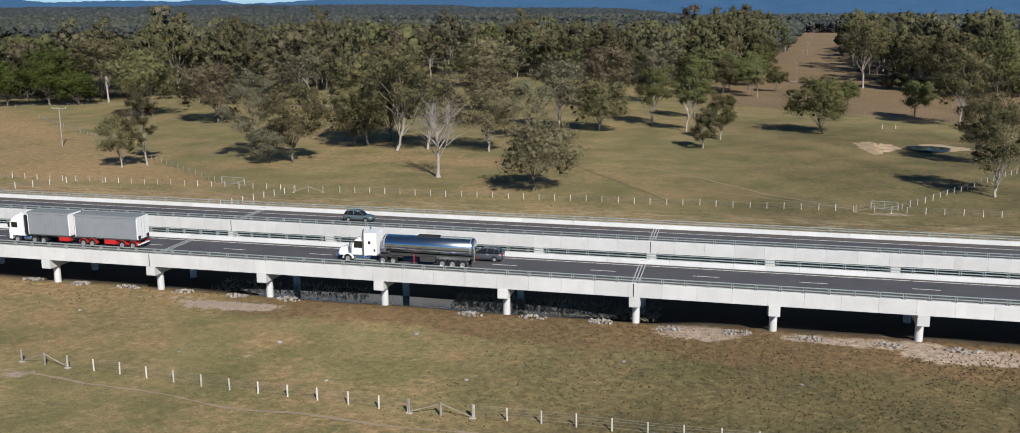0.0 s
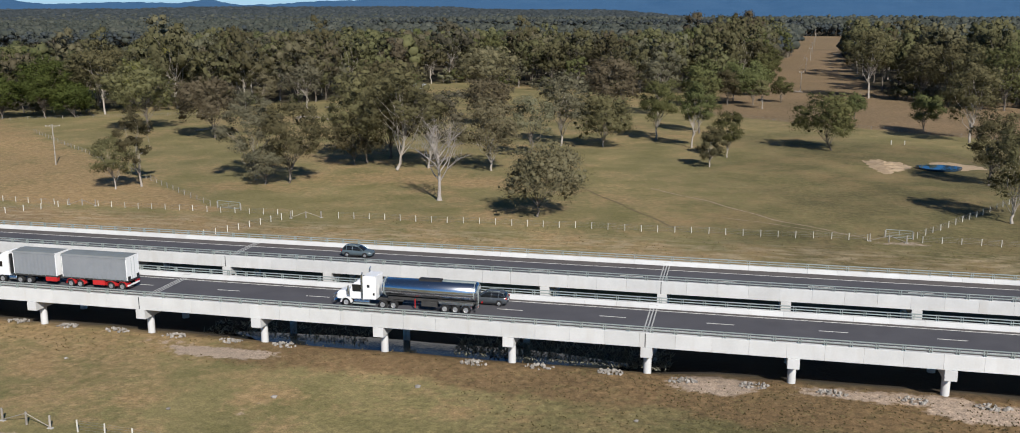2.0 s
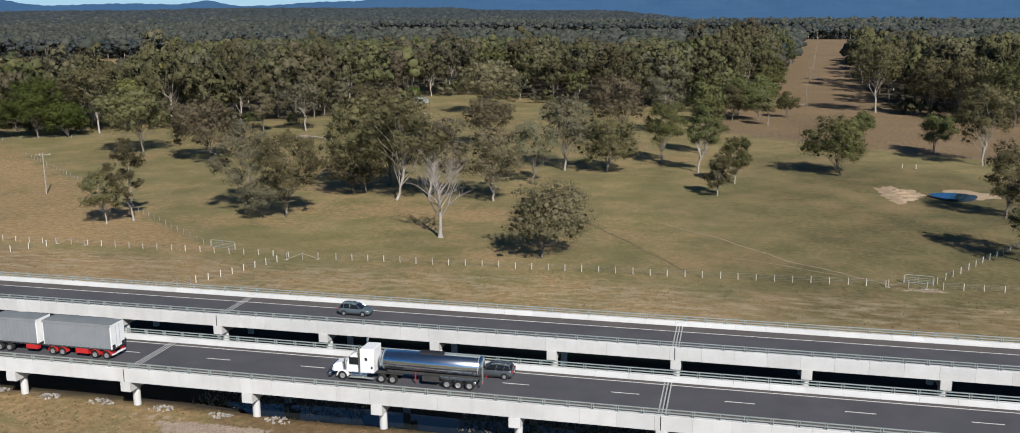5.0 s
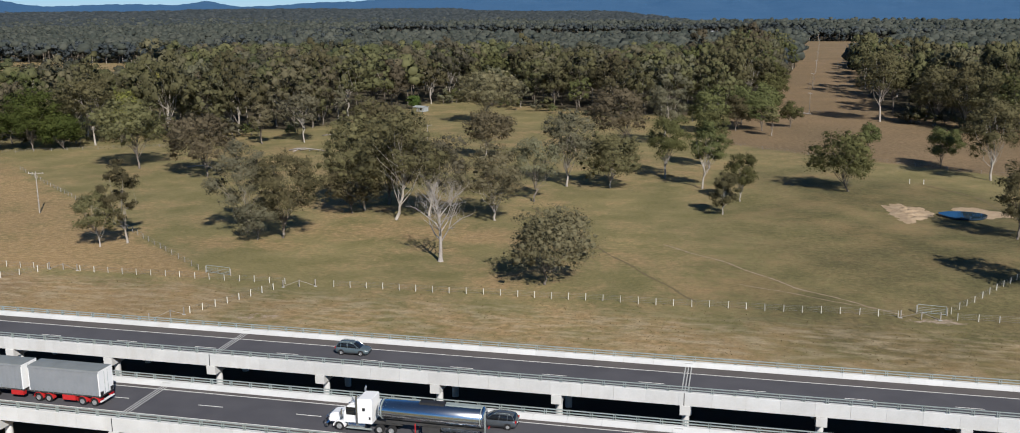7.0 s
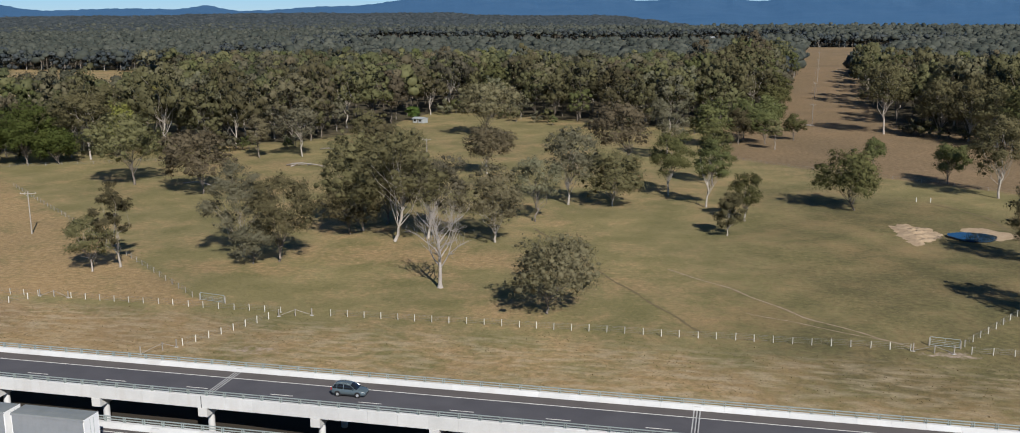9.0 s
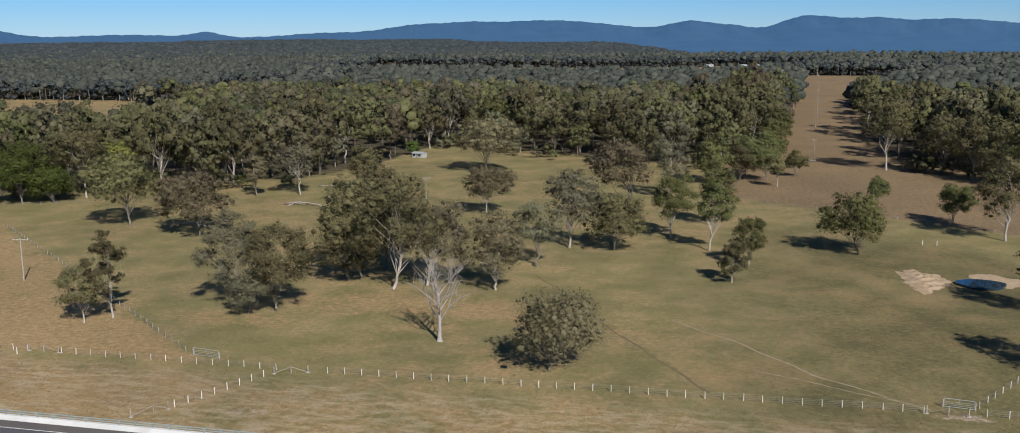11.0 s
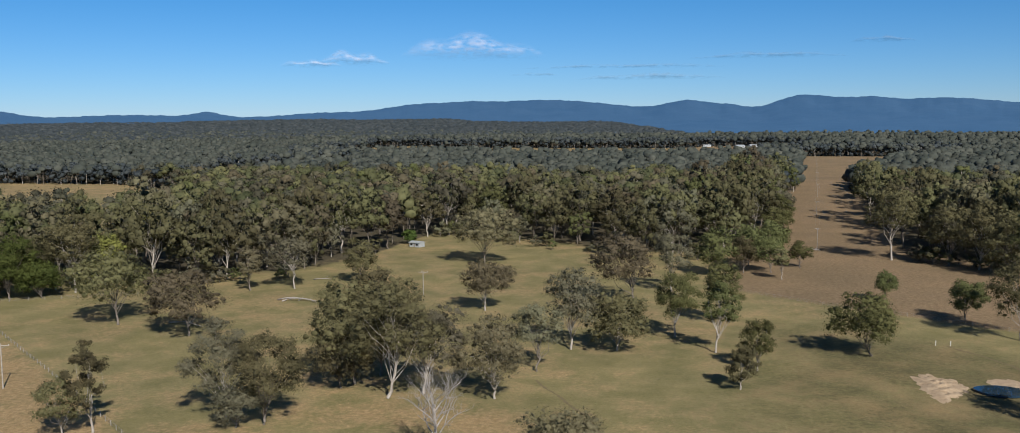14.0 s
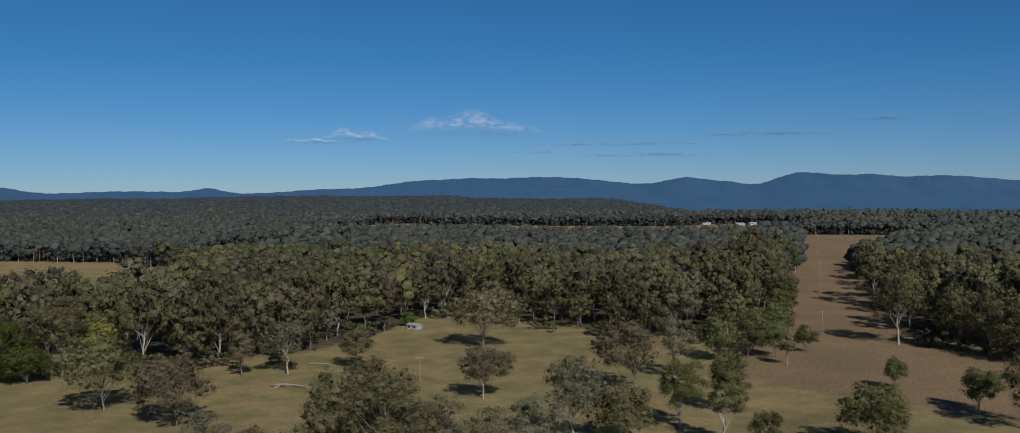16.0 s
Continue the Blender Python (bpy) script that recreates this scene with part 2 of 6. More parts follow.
# ---- mesh helpers ----
class MB:
    """Collects vertices and faces of one mesh."""

    def __init__(self):
        self.v, self.f = [], []

    def add(self, verts, faces):
        n = len(self.v)
        self.v += [tuple(p) for p in verts]
        self.f += [tuple(i + n for i in f) for f in faces]
        return self

    def box(self, x0, x1, y0, y1, z0, z1):
        return self.add([(x0, y0, z0), (x1, y0, z0), (x1, y1, z0), (x0, y1, z0), (x0, y0, z1), (x1, y0, z1), (x1, y1, z1), (x0, y1, z1)],
                        [(0, 3, 2, 1), (4, 5, 6, 7), (0, 1, 5, 4), (1, 2, 6, 5), (2, 3, 7, 6), (3, 0, 4, 7)])

    def prism(self, profile, a0, a1, axis="x", inset=None):
        """A closed outline swept along an axis. x: outline in (y, z); y: outline in (x, z); z: outline in (x, y)."""
        n = len(profile)
        put = {"x": lambda a, p: (a, p[0], p[1]), "y": lambda a, p: (p[0], a, p[1]), "z": lambda a, p: (p[0], p[1], a)}[axis]
        verts = [put(a0, p) for p in profile] + [put(a1, p) for p in profile]
        faces = [(i, (i + 1) % n, n + (i + 1) % n, n + i) for i in range(n)]
        faces += [tuple(range(n))[::-1], tuple(range(n, 2 * n))]
        return self.add(verts, faces)

    def tube(self, pts, radii, sides=6, cap=True):
        pts = [Vector(p) for p in pts]
        if not isinstance(radii, (list, tuple)):
            radii = [radii] * len(pts)
        verts, faces = [], []
        for i, p in enumerate(pts):
            d = (pts[min(i + 1, len(pts) - 1)] - pts[max(i - 1, 0)]).normalized()
            u = d.orthogonal().normalized() if abs(d.z) > 0.95 else d.cross(Vector((0, 0, 1))).normalized()
            w = d.cross(u)
            for k in range(sides):
                a = 2 * math.pi * k / sides
                verts.append(p + (u * math.cos(a) + w * math.sin(a)) * radii[i])
        for i in range(len(pts) - 1):
            for k in range(sides):
                k2 = (k + 1) % sides
                faces.append((i * sides + k, i * sides + k2, (i + 1) * sides + k2, (i + 1) * sides + k))
        if cap:
            faces += [tuple(range(sides))[::-1], tuple(range((len(pts) - 1) * sides, len(pts) * sides))]
        return self.add(verts, faces)

    def lathe(self, prof, cx, cz, sides=20, axis="y", cy=0.0):
        """Turns an outline of (radius, along) about an axis through (cx, cy, cz)."""
        verts, faces = [], []
        for r, a in prof:
            for k in range(sides):
                t = 2 * math.pi * k / sides
                if axis == "y":
                    verts.append((cx + r * math.cos(t), cy + a, cz + r * math.sin(t)))
                elif axis == "x":
                    verts.append((cx + a, cy + r * math.cos(t), cz + r * math.sin(t)))
                else:
                    verts.append((cx + r * math.cos(t), cy + r * math.sin(t), cz + a))
        for i in range(len(prof) - 1):
            for k in range(sides):
                k2 = (k + 1) % sides
                faces.append((i * sides + k, i * sides + k2, (i + 1) * sides + k2, (i + 1) * sides + k))
        faces += [tuple(range(sides))[::-1], tuple(range((len(prof) - 1) * sides, len(prof) * sides))]
        return self.add(verts, faces)

    def mesh(self, name, material, smooth=False, bevel=0.0):
        me = bpy.data.meshes.new(name)
        me.from_pydata(self.v, [], self.f)
        bm = bmesh.new()
        bm.from_mesh(me)
        if len(bm.faces) < 3000:
            bmesh.ops.recalc_face_normals(bm, faces=bm.faces)
        if bevel:
            bmesh.ops.bevel(bm, geom=[e for e in bm.edges if e.calc_face_angle(0) > 0.5], offset=bevel, segments=2, affect="EDGES", clamp_overlap=True)
        bm.to_mesh(me)
        bm.free()
        if smooth:
            for p in me.polygons:
                p.use_smooth = True
        me.materials.append(material)
        return me


def part(name, mb, material, parent=None, label="", smooth=False, bevel=0.0):
    ob = new(name, mb.mesh(name, material, smooth, bevel))
    if parent:
        ob.parent = parent
    if label:
        ob["label"] = label
    return ob


def piece(name, mesh, parent, m=None):
    ob = new(name, mesh)
    ob.parent = parent
    if m is not None:
        ob.matrix_basis = m
    return ob


def quads_mesh(name, pts, material, tone=None, normals=None):
    """pts: array (n, k, 3) of loose faces of k corners; tone: each face's share of its tree's own tint;
    normals: the direction in which the foliage round each face swells."""
    n, k = pts.shape[:2]
    me = bpy.data.meshes.new(name)
    me.vertices.add(k * n)
    me.vertices.foreach_set("co", np.ascontiguousarray(pts, dtype=np.float32).ravel())
    me.loops.add(k * n)
    me.loops.foreach_set("vertex_index", np.arange(k * n, dtype=np.int32))
    me.polygons.add(n)
    me.polygons.foreach_set("loop_start", np.arange(0, k * n, k, dtype=np.int32))
    me.update(calc_edges=True)
    if tone is not None:
        me.attributes.new("tone", "FLOAT", "FACE").data.foreach_set("value", np.asarray(tone, np.float32))
    if normals is not None:
        me.polygons.foreach_set("use_smooth", np.ones(n, bool))
        at = me.attributes.new("custom_normal", "FLOAT_VECTOR", "POINT")
        at.data.foreach_set("vector", (normals if normals.ndim == 3 else np.repeat(normals, k, axis=0)).astype(np.float32).ravel())
    me.materials.append(material)
    return me


def unit(v):
    return v / (np.linalg.norm(v, axis=-1, keepdims=True) + 1e-9)


def leaf_sprays(rng, centres, outward, size, spread=0.75, width=0.6, blend=0.35):
    """Loose pointed leaf sprays: one triangle at each centre, turned partly towards outward, and the
    soft direction in which the clump round it swells."""
    n = len(centres)
    outward = unit(outward)
    nrm = unit(outward + rng.normal(0, spread, (n, 3)))
    u = unit(np.cross(nrm, rng.normal(0, 1, (n, 3))))
    w = np.cross(nrm, u)
    s = size * rng.uniform(0.6, 1.35, (n, 1))
    u, w = u * s, w * s * width
    k = rng.uniform(-0.6, 0.6, (n, 1))
    tri = np.stack([centres - u * 0.8 + w * 0.3, centres + u * k - w, centres + u + w * 0.5], axis=1)
    return tri, unit(outward * (1 - blend) + nrm * blend)


PHI = (1 + 5 ** 0.5) / 2
ICO_V = unit(np.array([(-1, PHI, 0), (1, PHI, 0), (-1, -PHI, 0), (1, -PHI, 0), (0, -1, PHI), (0, 1, PHI), (0, -1, -PHI), (0, 1, -PHI), (PHI, 0, -1), (PHI, 0, 1), (-PHI, 0, -1), (-PHI, 0, 1)]))
ICO_F = np.array([[i, j, k] for i, j, k in itertools.combinations(range(12), 3)
                  if max(np.linalg.norm(ICO_V[a] - ICO_V[b]) for a, b in ((i, j), (j, k), (i, k))) < 1.1])
ICO_F = np.array([f if np.dot(np.cross(ICO_V[f[1]] - ICO_V[f[0]], ICO_V[f[2]] - ICO_V[f[0]]), ICO_V[f[0]]) > 0 else f[::-1] for f in ICO_F])


def leaf_hearts(rng, centres, radii, outward, squash=0.85):
    """The close-leaved heart of each tuft: a lumpy, turned knot of twenty facets, with the direction in which it swells."""
    n = len(centres)
    a = rng.uniform(0, 2 * math.pi, n)
    ca, sa = np.cos(a)[:, None], np.sin(a)[:, None]
    d = np.stack([ca * ICO_V[:, 0] - sa * ICO_V[:, 1], sa * ICO_V[:, 0] + ca * ICO_V[:, 1], np.broadcast_to(ICO_V[:, 2], (n, 12))], -1)
    v = centres[:, None] + d * (radii[:, None] * rng.uniform(0.72, 1.15, (n, 12)))[..., None] * np.array([1.1, 1.1, squash])
    nr = unit(0.7 * d + outward[:, None])
    return v[:, ICO_F].reshape(-1, 3, 3), nr[:, ICO_F].reshape(-1, 3, 3)


def with_hearts(sprays, hearts):
    (q, n), (hq, hn) = sprays, hearts
    return np.concatenate([q, hq]), np.concatenate([np.repeat(n[:, None], 3, 1), hn])


def terrain(x, y):
    """Height of the land: flat paddocks, a creek bed under the bridges, a wooded ridge far behind."""
    x, y = np.asarray(x, float), np.asarray(y, float)
    z = 0.10 * np.sin(x * 0.11 + 1.3) * np.sin(y * 0.093) + 0.06 * np.sin(x * 0.31 + y * 0.23)
    z = np.where((y > 700) | (y < -200), 0, z)
    bed = np.clip((y - 1.8) / 3.0, 0, 1) * np.clip((34.5 - y) / 4.0, 0, 1)
    wet = np.clip((x + 26) / 14, 0, 1) * np.clip((38 - x) / 10, 0, 1)
    z = z - bed * (0.5 + 1.2 * wet)
    rise = np.clip((y - 1350 + 0.15 * x) / 1100, 0, 1)
    rise = rise * rise * (3 - 2 * rise)
    z = z + rise * (6 + 17 * np.clip((-40 - x) / 700, 0, 1)) * (0.85 + 0.15 * np.sin(x * 0.004 + 0.5) + 0.12 * np.sin(x * 0.011))
    return z


# ---- ground ----
def smoothstep(a, b, v):
    t = np.clip((v - a) / (b - a), 0, 1)
    return t * t * (3 - 2 * t)


def wobble(x, y, s, seed=0.0):
    """Cheap smooth noise in -1..1 from a few sines."""
    return (np.sin(x * s + seed) * np.cos(y * s * 1.13 + seed * 2.1) + 0.6 * np.sin(x * s * 2.3 + y * s * 1.7 + seed * 3.7)
            + 0.4 * np.cos(x * s * 4.1 - y * s * 3.3 + seed)) / 2.0


def spot(x, y, cx, cy, rx, ry, soft=0.5, seed=0.0):
    d = np.sqrt(((x - cx) / rx) ** 2 + ((y - cy) / ry) ** 2) + 0.18 * wobble(x, y, 3.0 / max(rx, ry), seed)
    return 1 - smoothstep(1 - soft, 1.0, d)


def dryness(x, y):
    """0: grazed green turf, 1: dry brown grass."""
    d = 0.36 + 0.24 * wobble(x, y, 0.045, 1.0) + 0.16 * wobble(x, y, 0.16, 2.0)
    strip = smoothstep(-4, 6, y - 262 + 0.66 * (x - 36)) * smoothstep(20, 36, x)
    d = np.maximum(d, strip * (0.66 + 0.12 * wobble(x, y, 0.06, 3)))
    verge = smoothstep(33, 36, y) * (1 - smoothstep(58, 70, y)) * (1 - smoothstep(-52, -38, x - 0.35 * (y - 50)))
    d = np.maximum(d, verge * 0.92)
    d = np.maximum(d, (1 - smoothstep(-3, 3, x + 61 + 1.23 * (y - 73))) * smoothstep(66, 71, y) * 0.85)
    edge = smoothstep(33, 35, y) * (1 - smoothstep(56, 74, y))
    d = np.maximum(d, edge * (0.66 + 0.2 * wobble(x, y, 0.2, 5)))
    d = np.maximum(d, smoothstep(-9, -3, y) * (1 - smoothstep(3, 6, y)) * (0.74 + 0.25 * wobble(x, y, 0.13, 4)))
    d = np.maximum(d, (1 - smoothstep(-30, 0, x)) * smoothstep(-30, -20, y) * (1 - smoothstep(0, 4, y)) * (0.62 + 0.25 * wobble(x, y, 0.1, 6)))
    for cx, cy, rx, ry in ((-38, 112, 40, 18), (-66, 95, 26, 10), (-20, 112, 30, 16)):
        d = np.maximum(d, 0.72 * spot(x, y, cx, cy, rx, ry, 0.8, 2.0))
    for cx, cy, rx, ry in ((-18, -17, 5.5, 6), (-5.5, -13.5, 7, 4.5), (-34, -12, 9, 5)):
        d = np.maximum(d, 0.88 * spot(x, y, cx, cy, rx, ry, 0.8, cx))
    for cx, cy, rx, ry in ((-12.5, -17.5, 4.0, 5.5), (-8, -21.5, 4.5, 3), (6, -19, 8, 4)):
        d = d - 0.6 * spot(x, y, cx, cy, rx, ry, 0.8, cx)
    d = np.maximum(d, smoothstep(520, 600, y) * 0.66)
    return np.clip(d, 0, 1)


def bareness(x, y):
    """Bare dirt patches."""
    b = np.zeros_like(x)
    for cx, cy, rx, ry, k in ((-17.5, -3.0, 9.5, 2.2, 1.35), (-26, -28.2, 1.6, 0.9, 1.2), (-26, -1.2, 6, 1.3, 0.6), (10, -1.4, 4, 0.7, 0.9), (37.6, -0.5, 6.2, 3.8, 1.3), (56, -0.4, 14, 2.6, 1),
                              (74, -1.5, 14, 3.0, 1), (66, -2.6, 11, 3.2, 1.3), (-4, -2.0, 2, 0.5, 0.8), (-31, -27.5, 2.2, 1.0, 0.8), (66, 70, 7, 2.2, 0.7),
                              (-38, 50, 7, 3.0, 0.55), (-20, 41, 12, 2.0, 0.5), (45, 40, 30, 1.6, 0.5), (-6, -17, 2, 3, 0.4), (-48, 2, 12, 1.5, 0.6)):
        b = np.maximum(b, k * spot(x, y, cx, cy, rx, ry, 0.6, cx))
    return b


def rankness(x, y):
    """Tall rank reddish grass of the cleared strip and the far fields."""
    r = smoothstep(-4, 6, y - 262 + 0.66 * (x - 36)) * smoothstep(20, 36, x)
    low = 0.62 * smoothstep(44, 50, y) * (1 - smoothstep(64, 70, y)) * (1 - smoothstep(-62, -44, x - 0.35 * (y - 50))) * (0.75 + 0.35 * wobble(x, y, 0.12, 4))
    r = np.maximum(r, low)
    return np.maximum(r, smoothstep(430, 520, y) * smoothstep(-150, 0, x)) * (1 - 0.25 * smoothstep(650, 950, y))


def weediness(x, y):
    """Low dark weeds of the damp paddock beside the creek."""
    w = smoothstep(2, 40, x + 6 * wobble(x, y, 0.12, 2)) * (1 - smoothstep(-3, 2, y)) * smoothstep(-60, -45, y)
    w = np.maximum(w, 0.75 * smoothstep(5, 60, x) * smoothstep(34, 60, y) * (1 - smoothstep(205, 250, y + 0.66 * (x - 45) * (x > 45))))
    return np.clip(w * (0.85 + 0.3 * wobble(x, y, 0.09, 5)), 0, 1)


def verge(x, y):
    """Mown, straw-streaked verge along the road."""
    return smoothstep(31, 34, y) * (1 - smoothstep(60, 69, y)) * (0.75 + 0.25 * wobble(x, y, 0.1, 8)) * (0.85 + 0.55 * (1 - smoothstep(38, 48, y)))


def under_deck_shade(x, y):
    """Near-black strip painted over the creek bed for the shade under the bridges."""
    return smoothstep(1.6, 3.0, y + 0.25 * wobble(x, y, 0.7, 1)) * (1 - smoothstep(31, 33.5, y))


def mottling(x, y):
    """How tussocky and patchy the grass is: most beside the creek, little in the far paddock."""
    return np.where(y < 18, 0.55 + 0.45 * smoothstep(-12, 25, x), 0.42 - 0.2 * smoothstep(70, 200, y))


def bank(x, y):
    """Reddish-brown rank growth along the creek bank."""
    e = -8 - 4 * smoothstep(0, 40, x) + 1.6 * wobble(x, y, 0.22, 7)
    return smoothstep(e, e + 4, y) * (1 - smoothstep(2, 4, y)) * smoothstep(-32, -8, x) * (0.85 + 0.15 * wobble(x, y, 0.3, 2))


def ground_lines(lo, hi, step, far_lo, far_hi, grow=1.13):
    mid = list(np.arange(lo, hi + step / 2, step))
    s, v = step, hi
    while v < far_hi:
        s *= grow
        v += s
        mid.append(v)
    s, v = step, lo
    while v > far_lo:
        s *= 1.13
        v -= s
        mid.insert(0, v)
    return np.array(mid)


gx = ground_lines(-120, 110, 1.6, -5200, 4600)
gy = ground_lines(-36, 130, 1.6, -1500, 5600, 1.055)
GX, GY = np.meshgrid(gx, gy)
GZ = terrain(GX, GY)
nx, ny = len(gx), len(gy)
me = bpy.data.meshes.new("ground")
idx = np.arange(nx * ny).reshape(ny, nx)
gf = np.stack([idx[:-1, :-1], idx[:-1, 1:], idx[1:, 1:], idx[1:, :-1]], -1).reshape(-1, 4)
me.from_pydata(np.stack([GX, GY, GZ], -1).reshape(-1, 3).tolist(), [], gf.tolist())
for nm, fn in (("dry", dryness), ("bare", bareness), ("mud", under_deck_shade), ("rank", rankness), ("verge", verge), ("weedy", weediness), ("mottle", mottling), ("bank", bank)):
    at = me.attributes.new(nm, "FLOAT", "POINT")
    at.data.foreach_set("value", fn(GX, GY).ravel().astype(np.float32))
for p in me.polygons:
    p.use_smooth = True


def ground_material():
    m = bpy.data.materials.new("grazed_grassland")
    m.use_nodes = True
    t = m.node_tree
    b = t.nodes["Principled BSDF"]
    b.inputs["Roughness"].default_value = 0.95
    b.inputs["Specular IOR Level"].default_value = 0.15
    pos = t.nodes.new("ShaderNodeNewGeometry").outputs["Position"]

    def nz(scale, detail, rough=0.6):
        n = t.nodes.new("ShaderNodeTexNoise")
        n.inputs["Scale"].default_value, n.inputs["Detail"].default_value, n.inputs["Roughness"].default_value = scale, detail, rough
        t.links.new(pos, n.inputs["Vector"])
        return n.outputs[0]

    def rng(src, a, c, lo=0.0, hi=1.0):
        r = t.nodes.new("ShaderNodeMapRange")
        for i, v in ((1, a), (2, c), (3, lo), (4, hi)):
            r.inputs[i].default_value = v
        t.links.new(src, r.inputs[0])
        return r.outputs[0]

    def mix(f, c1, c2, mode="MIX"):
        n = t.nodes.new("ShaderNodeMix")
        n.data_type, n.blend_type = "RGBA", mode
        for i, v in ((0, f), (6, c1), (7, c2)):
            if isinstance(v, tuple):
                n.inputs[i].default_value = (*v, 1)
            elif isinstance(v, float):
                n.inputs[i].default_value = v
            else:
                t.links.new(v, n.inputs[i])
        return n.outputs[2]

    def math_(op, a, c):
        n = t.nodes.new("ShaderNodeMath")
        n.operation = op
        for i, v in ((0, a), (1, c)):
            if isinstance(v, float):
                n.inputs[i].default_value = v
            else:
                t.links.new(v, n.inputs[i])
        return n.outputs[0]

    dry, bare = t.nodes.new("ShaderNodeAttribute"), t.nodes.new("ShaderNodeAttribute")
    dry.attribute_name, bare.attribute_name = "dry", "bare"
    patch, clump, fine = nz(0.09, 6), nz(0.8, 5), nz(6.0, 4)
    tuft = nz(2.2, 3, 0.7)
    tussock, mid = nz(1.15, 5, 0.62), nz(0.27, 6, 0.68)
    mottle, bk = t.nodes.new("ShaderNodeAttribute"), t.nodes.new("ShaderNodeAttribute")
    mottle.attribute_name, bk.attribute_name = "mottle", "bank"
    green = mix(rng(patch, 0.35, 0.65), (0.164, 0.146, 0.064), (0.236, 0.198, 0.096))
    brown = mix(rng(clump, 0.35, 0.65), (0.246, 0.168, 0.082), (0.338, 0.242, 0.130))
    f = math_("ADD", dry.outputs["Fac"], rng(patch, 0.3, 0.7, -0.32, 0.32))
    f = math_("ADD", f, rng(clump, 0.3, 0.7, -0.22, 0.22))
    f = math_("ADD", f, math_("MULTIPLY", mottle.outputs["Fac"], rng(mid, 0.3, 0.7, -0.5, 0.5)))
    col = mix(rng(f, 0.3, 0.85), green, brown)
    rank = t.nodes.new("ShaderNodeAttribute")
    rank.attribute_name = "rank"
    rf = math_("ADD", rank.outputs["Fac"], rng(clump, 0.3, 0.7, -0.15, 0.15))
    col = mix(rng(rf, 0.3, 0.8), col, mix(rng(clump, 0.35, 0.65), (0.158, 0.110, 0.062), (0.252, 0.180, 0.107)))
    weedy = t.nodes.new("ShaderNodeAttribute")
    weedy.attribute_name = "weedy"
    wf = math_("ADD", weedy.outputs["Fac"], rng(clump, 0.3, 0.7, -0.25, 0.25))
    col = mix(rng(wf, 0.25, 0.85), col, mix(rng(patch, 0.35, 0.65), (0.086, 0.080, 0.038), (0.148, 0.117, 0.057)))
    bkf = math_("ADD", bk.outputs["Fac"], rng(mid, 0.3, 0.7, -0.3, 0.3))
    col = mix(rng(bkf, 0.3, 0.8, 0.0, 0.85), col, mix(rng(clump, 0.35, 0.65), (0.125, 0.082, 0.044), (0.205, 0.135, 0.072)))
    streak = t.nodes.new("ShaderNodeTexNoise")
    streak.inputs["Scale"].default_value, streak.inputs["Detail"].default_value = 1.0, 6
    smap = t.nodes.new("ShaderNodeMapping")
    smap.inputs["Scale"].default_value = (0.22, 0.60, 1.0)
    t.links.new(pos, smap.inputs[0])
    t.links.new(smap.outputs[0], streak.inputs["Vector"])
    vg = t.nodes.new("ShaderNodeAttribute")
    vg.attribute_name = "verge"
    col = mix(math_("MULTIPLY", vg.outputs["Fac"], rng(streak.outputs[0], 0.44, 0.64, 0.0, 0.85)), col, (0.40, 0.325, 0.215))
    # dark weedy tufts and pale dry ones
    col = mix(rng(tuft, 0.60, 0.67, 0.0, 0.42), col, (0.085, 0.078, 0.036))
    col = mix(rng(nz(1.4, 5, 0.75), 0.60, 0.70, 0.0, 0.6), col, (0.33, 0.265, 0.16))
    col = mix(rng(nz(0.9, 6, 0.8), 0.585, 0.63, 0.0, 0.40), col, (0.205, 0.205, 0.085))
    col = mix(rng(nz(0.55, 7, 0.85), 0.60, 0.64, 0.0, 0.45), col, (0.095, 0.078, 0.042))
    bf = math_("ADD", bare.outputs["Fac"], rng(clump, 0.3, 0.7, -0.35, 0.35))
    col = mix(rng(bf, 0.45, 0.75), col, mix(rng(fine, 0.3, 0.7), (0.29, 0.222, 0.168), (0.40, 0.325, 0.262)))
    col = mix(1.0, col, mix(rng(fine, 0.25, 0.75), (0.66, 0.66, 0.66), (1.34, 1.34, 1.34)), "MULTIPLY")
    col = mix(mottle.outputs["Fac"], col, mix(1.0, col, mix(rng(tussock, 0.36, 0.64), (0.74, 0.75, 0.75), (1.24, 1.22, 1.19)), "MULTIPLY"))
    # dark brown under the woods, painted in for canopy shade
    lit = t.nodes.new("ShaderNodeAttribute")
    lit.attribute_name = "litter_shade"
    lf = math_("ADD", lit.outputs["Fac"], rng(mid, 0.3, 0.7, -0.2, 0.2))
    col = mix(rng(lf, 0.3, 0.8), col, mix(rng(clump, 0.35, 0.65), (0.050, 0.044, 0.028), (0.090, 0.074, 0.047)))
    # near-black colour deepens the shade beneath both viaducts
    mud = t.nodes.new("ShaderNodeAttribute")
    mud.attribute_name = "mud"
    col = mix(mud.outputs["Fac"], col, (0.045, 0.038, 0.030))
    col = mix(1.0, col, mix(rng(nz(0.025, 4), 0.35, 0.65), (0.86, 0.88, 0.88), (1.12, 1.1, 1.08)), "MULTIPLY")
    t.links.new(col, b.inputs["Base Color"])
    bp = t.nodes.new("ShaderNodeBump")
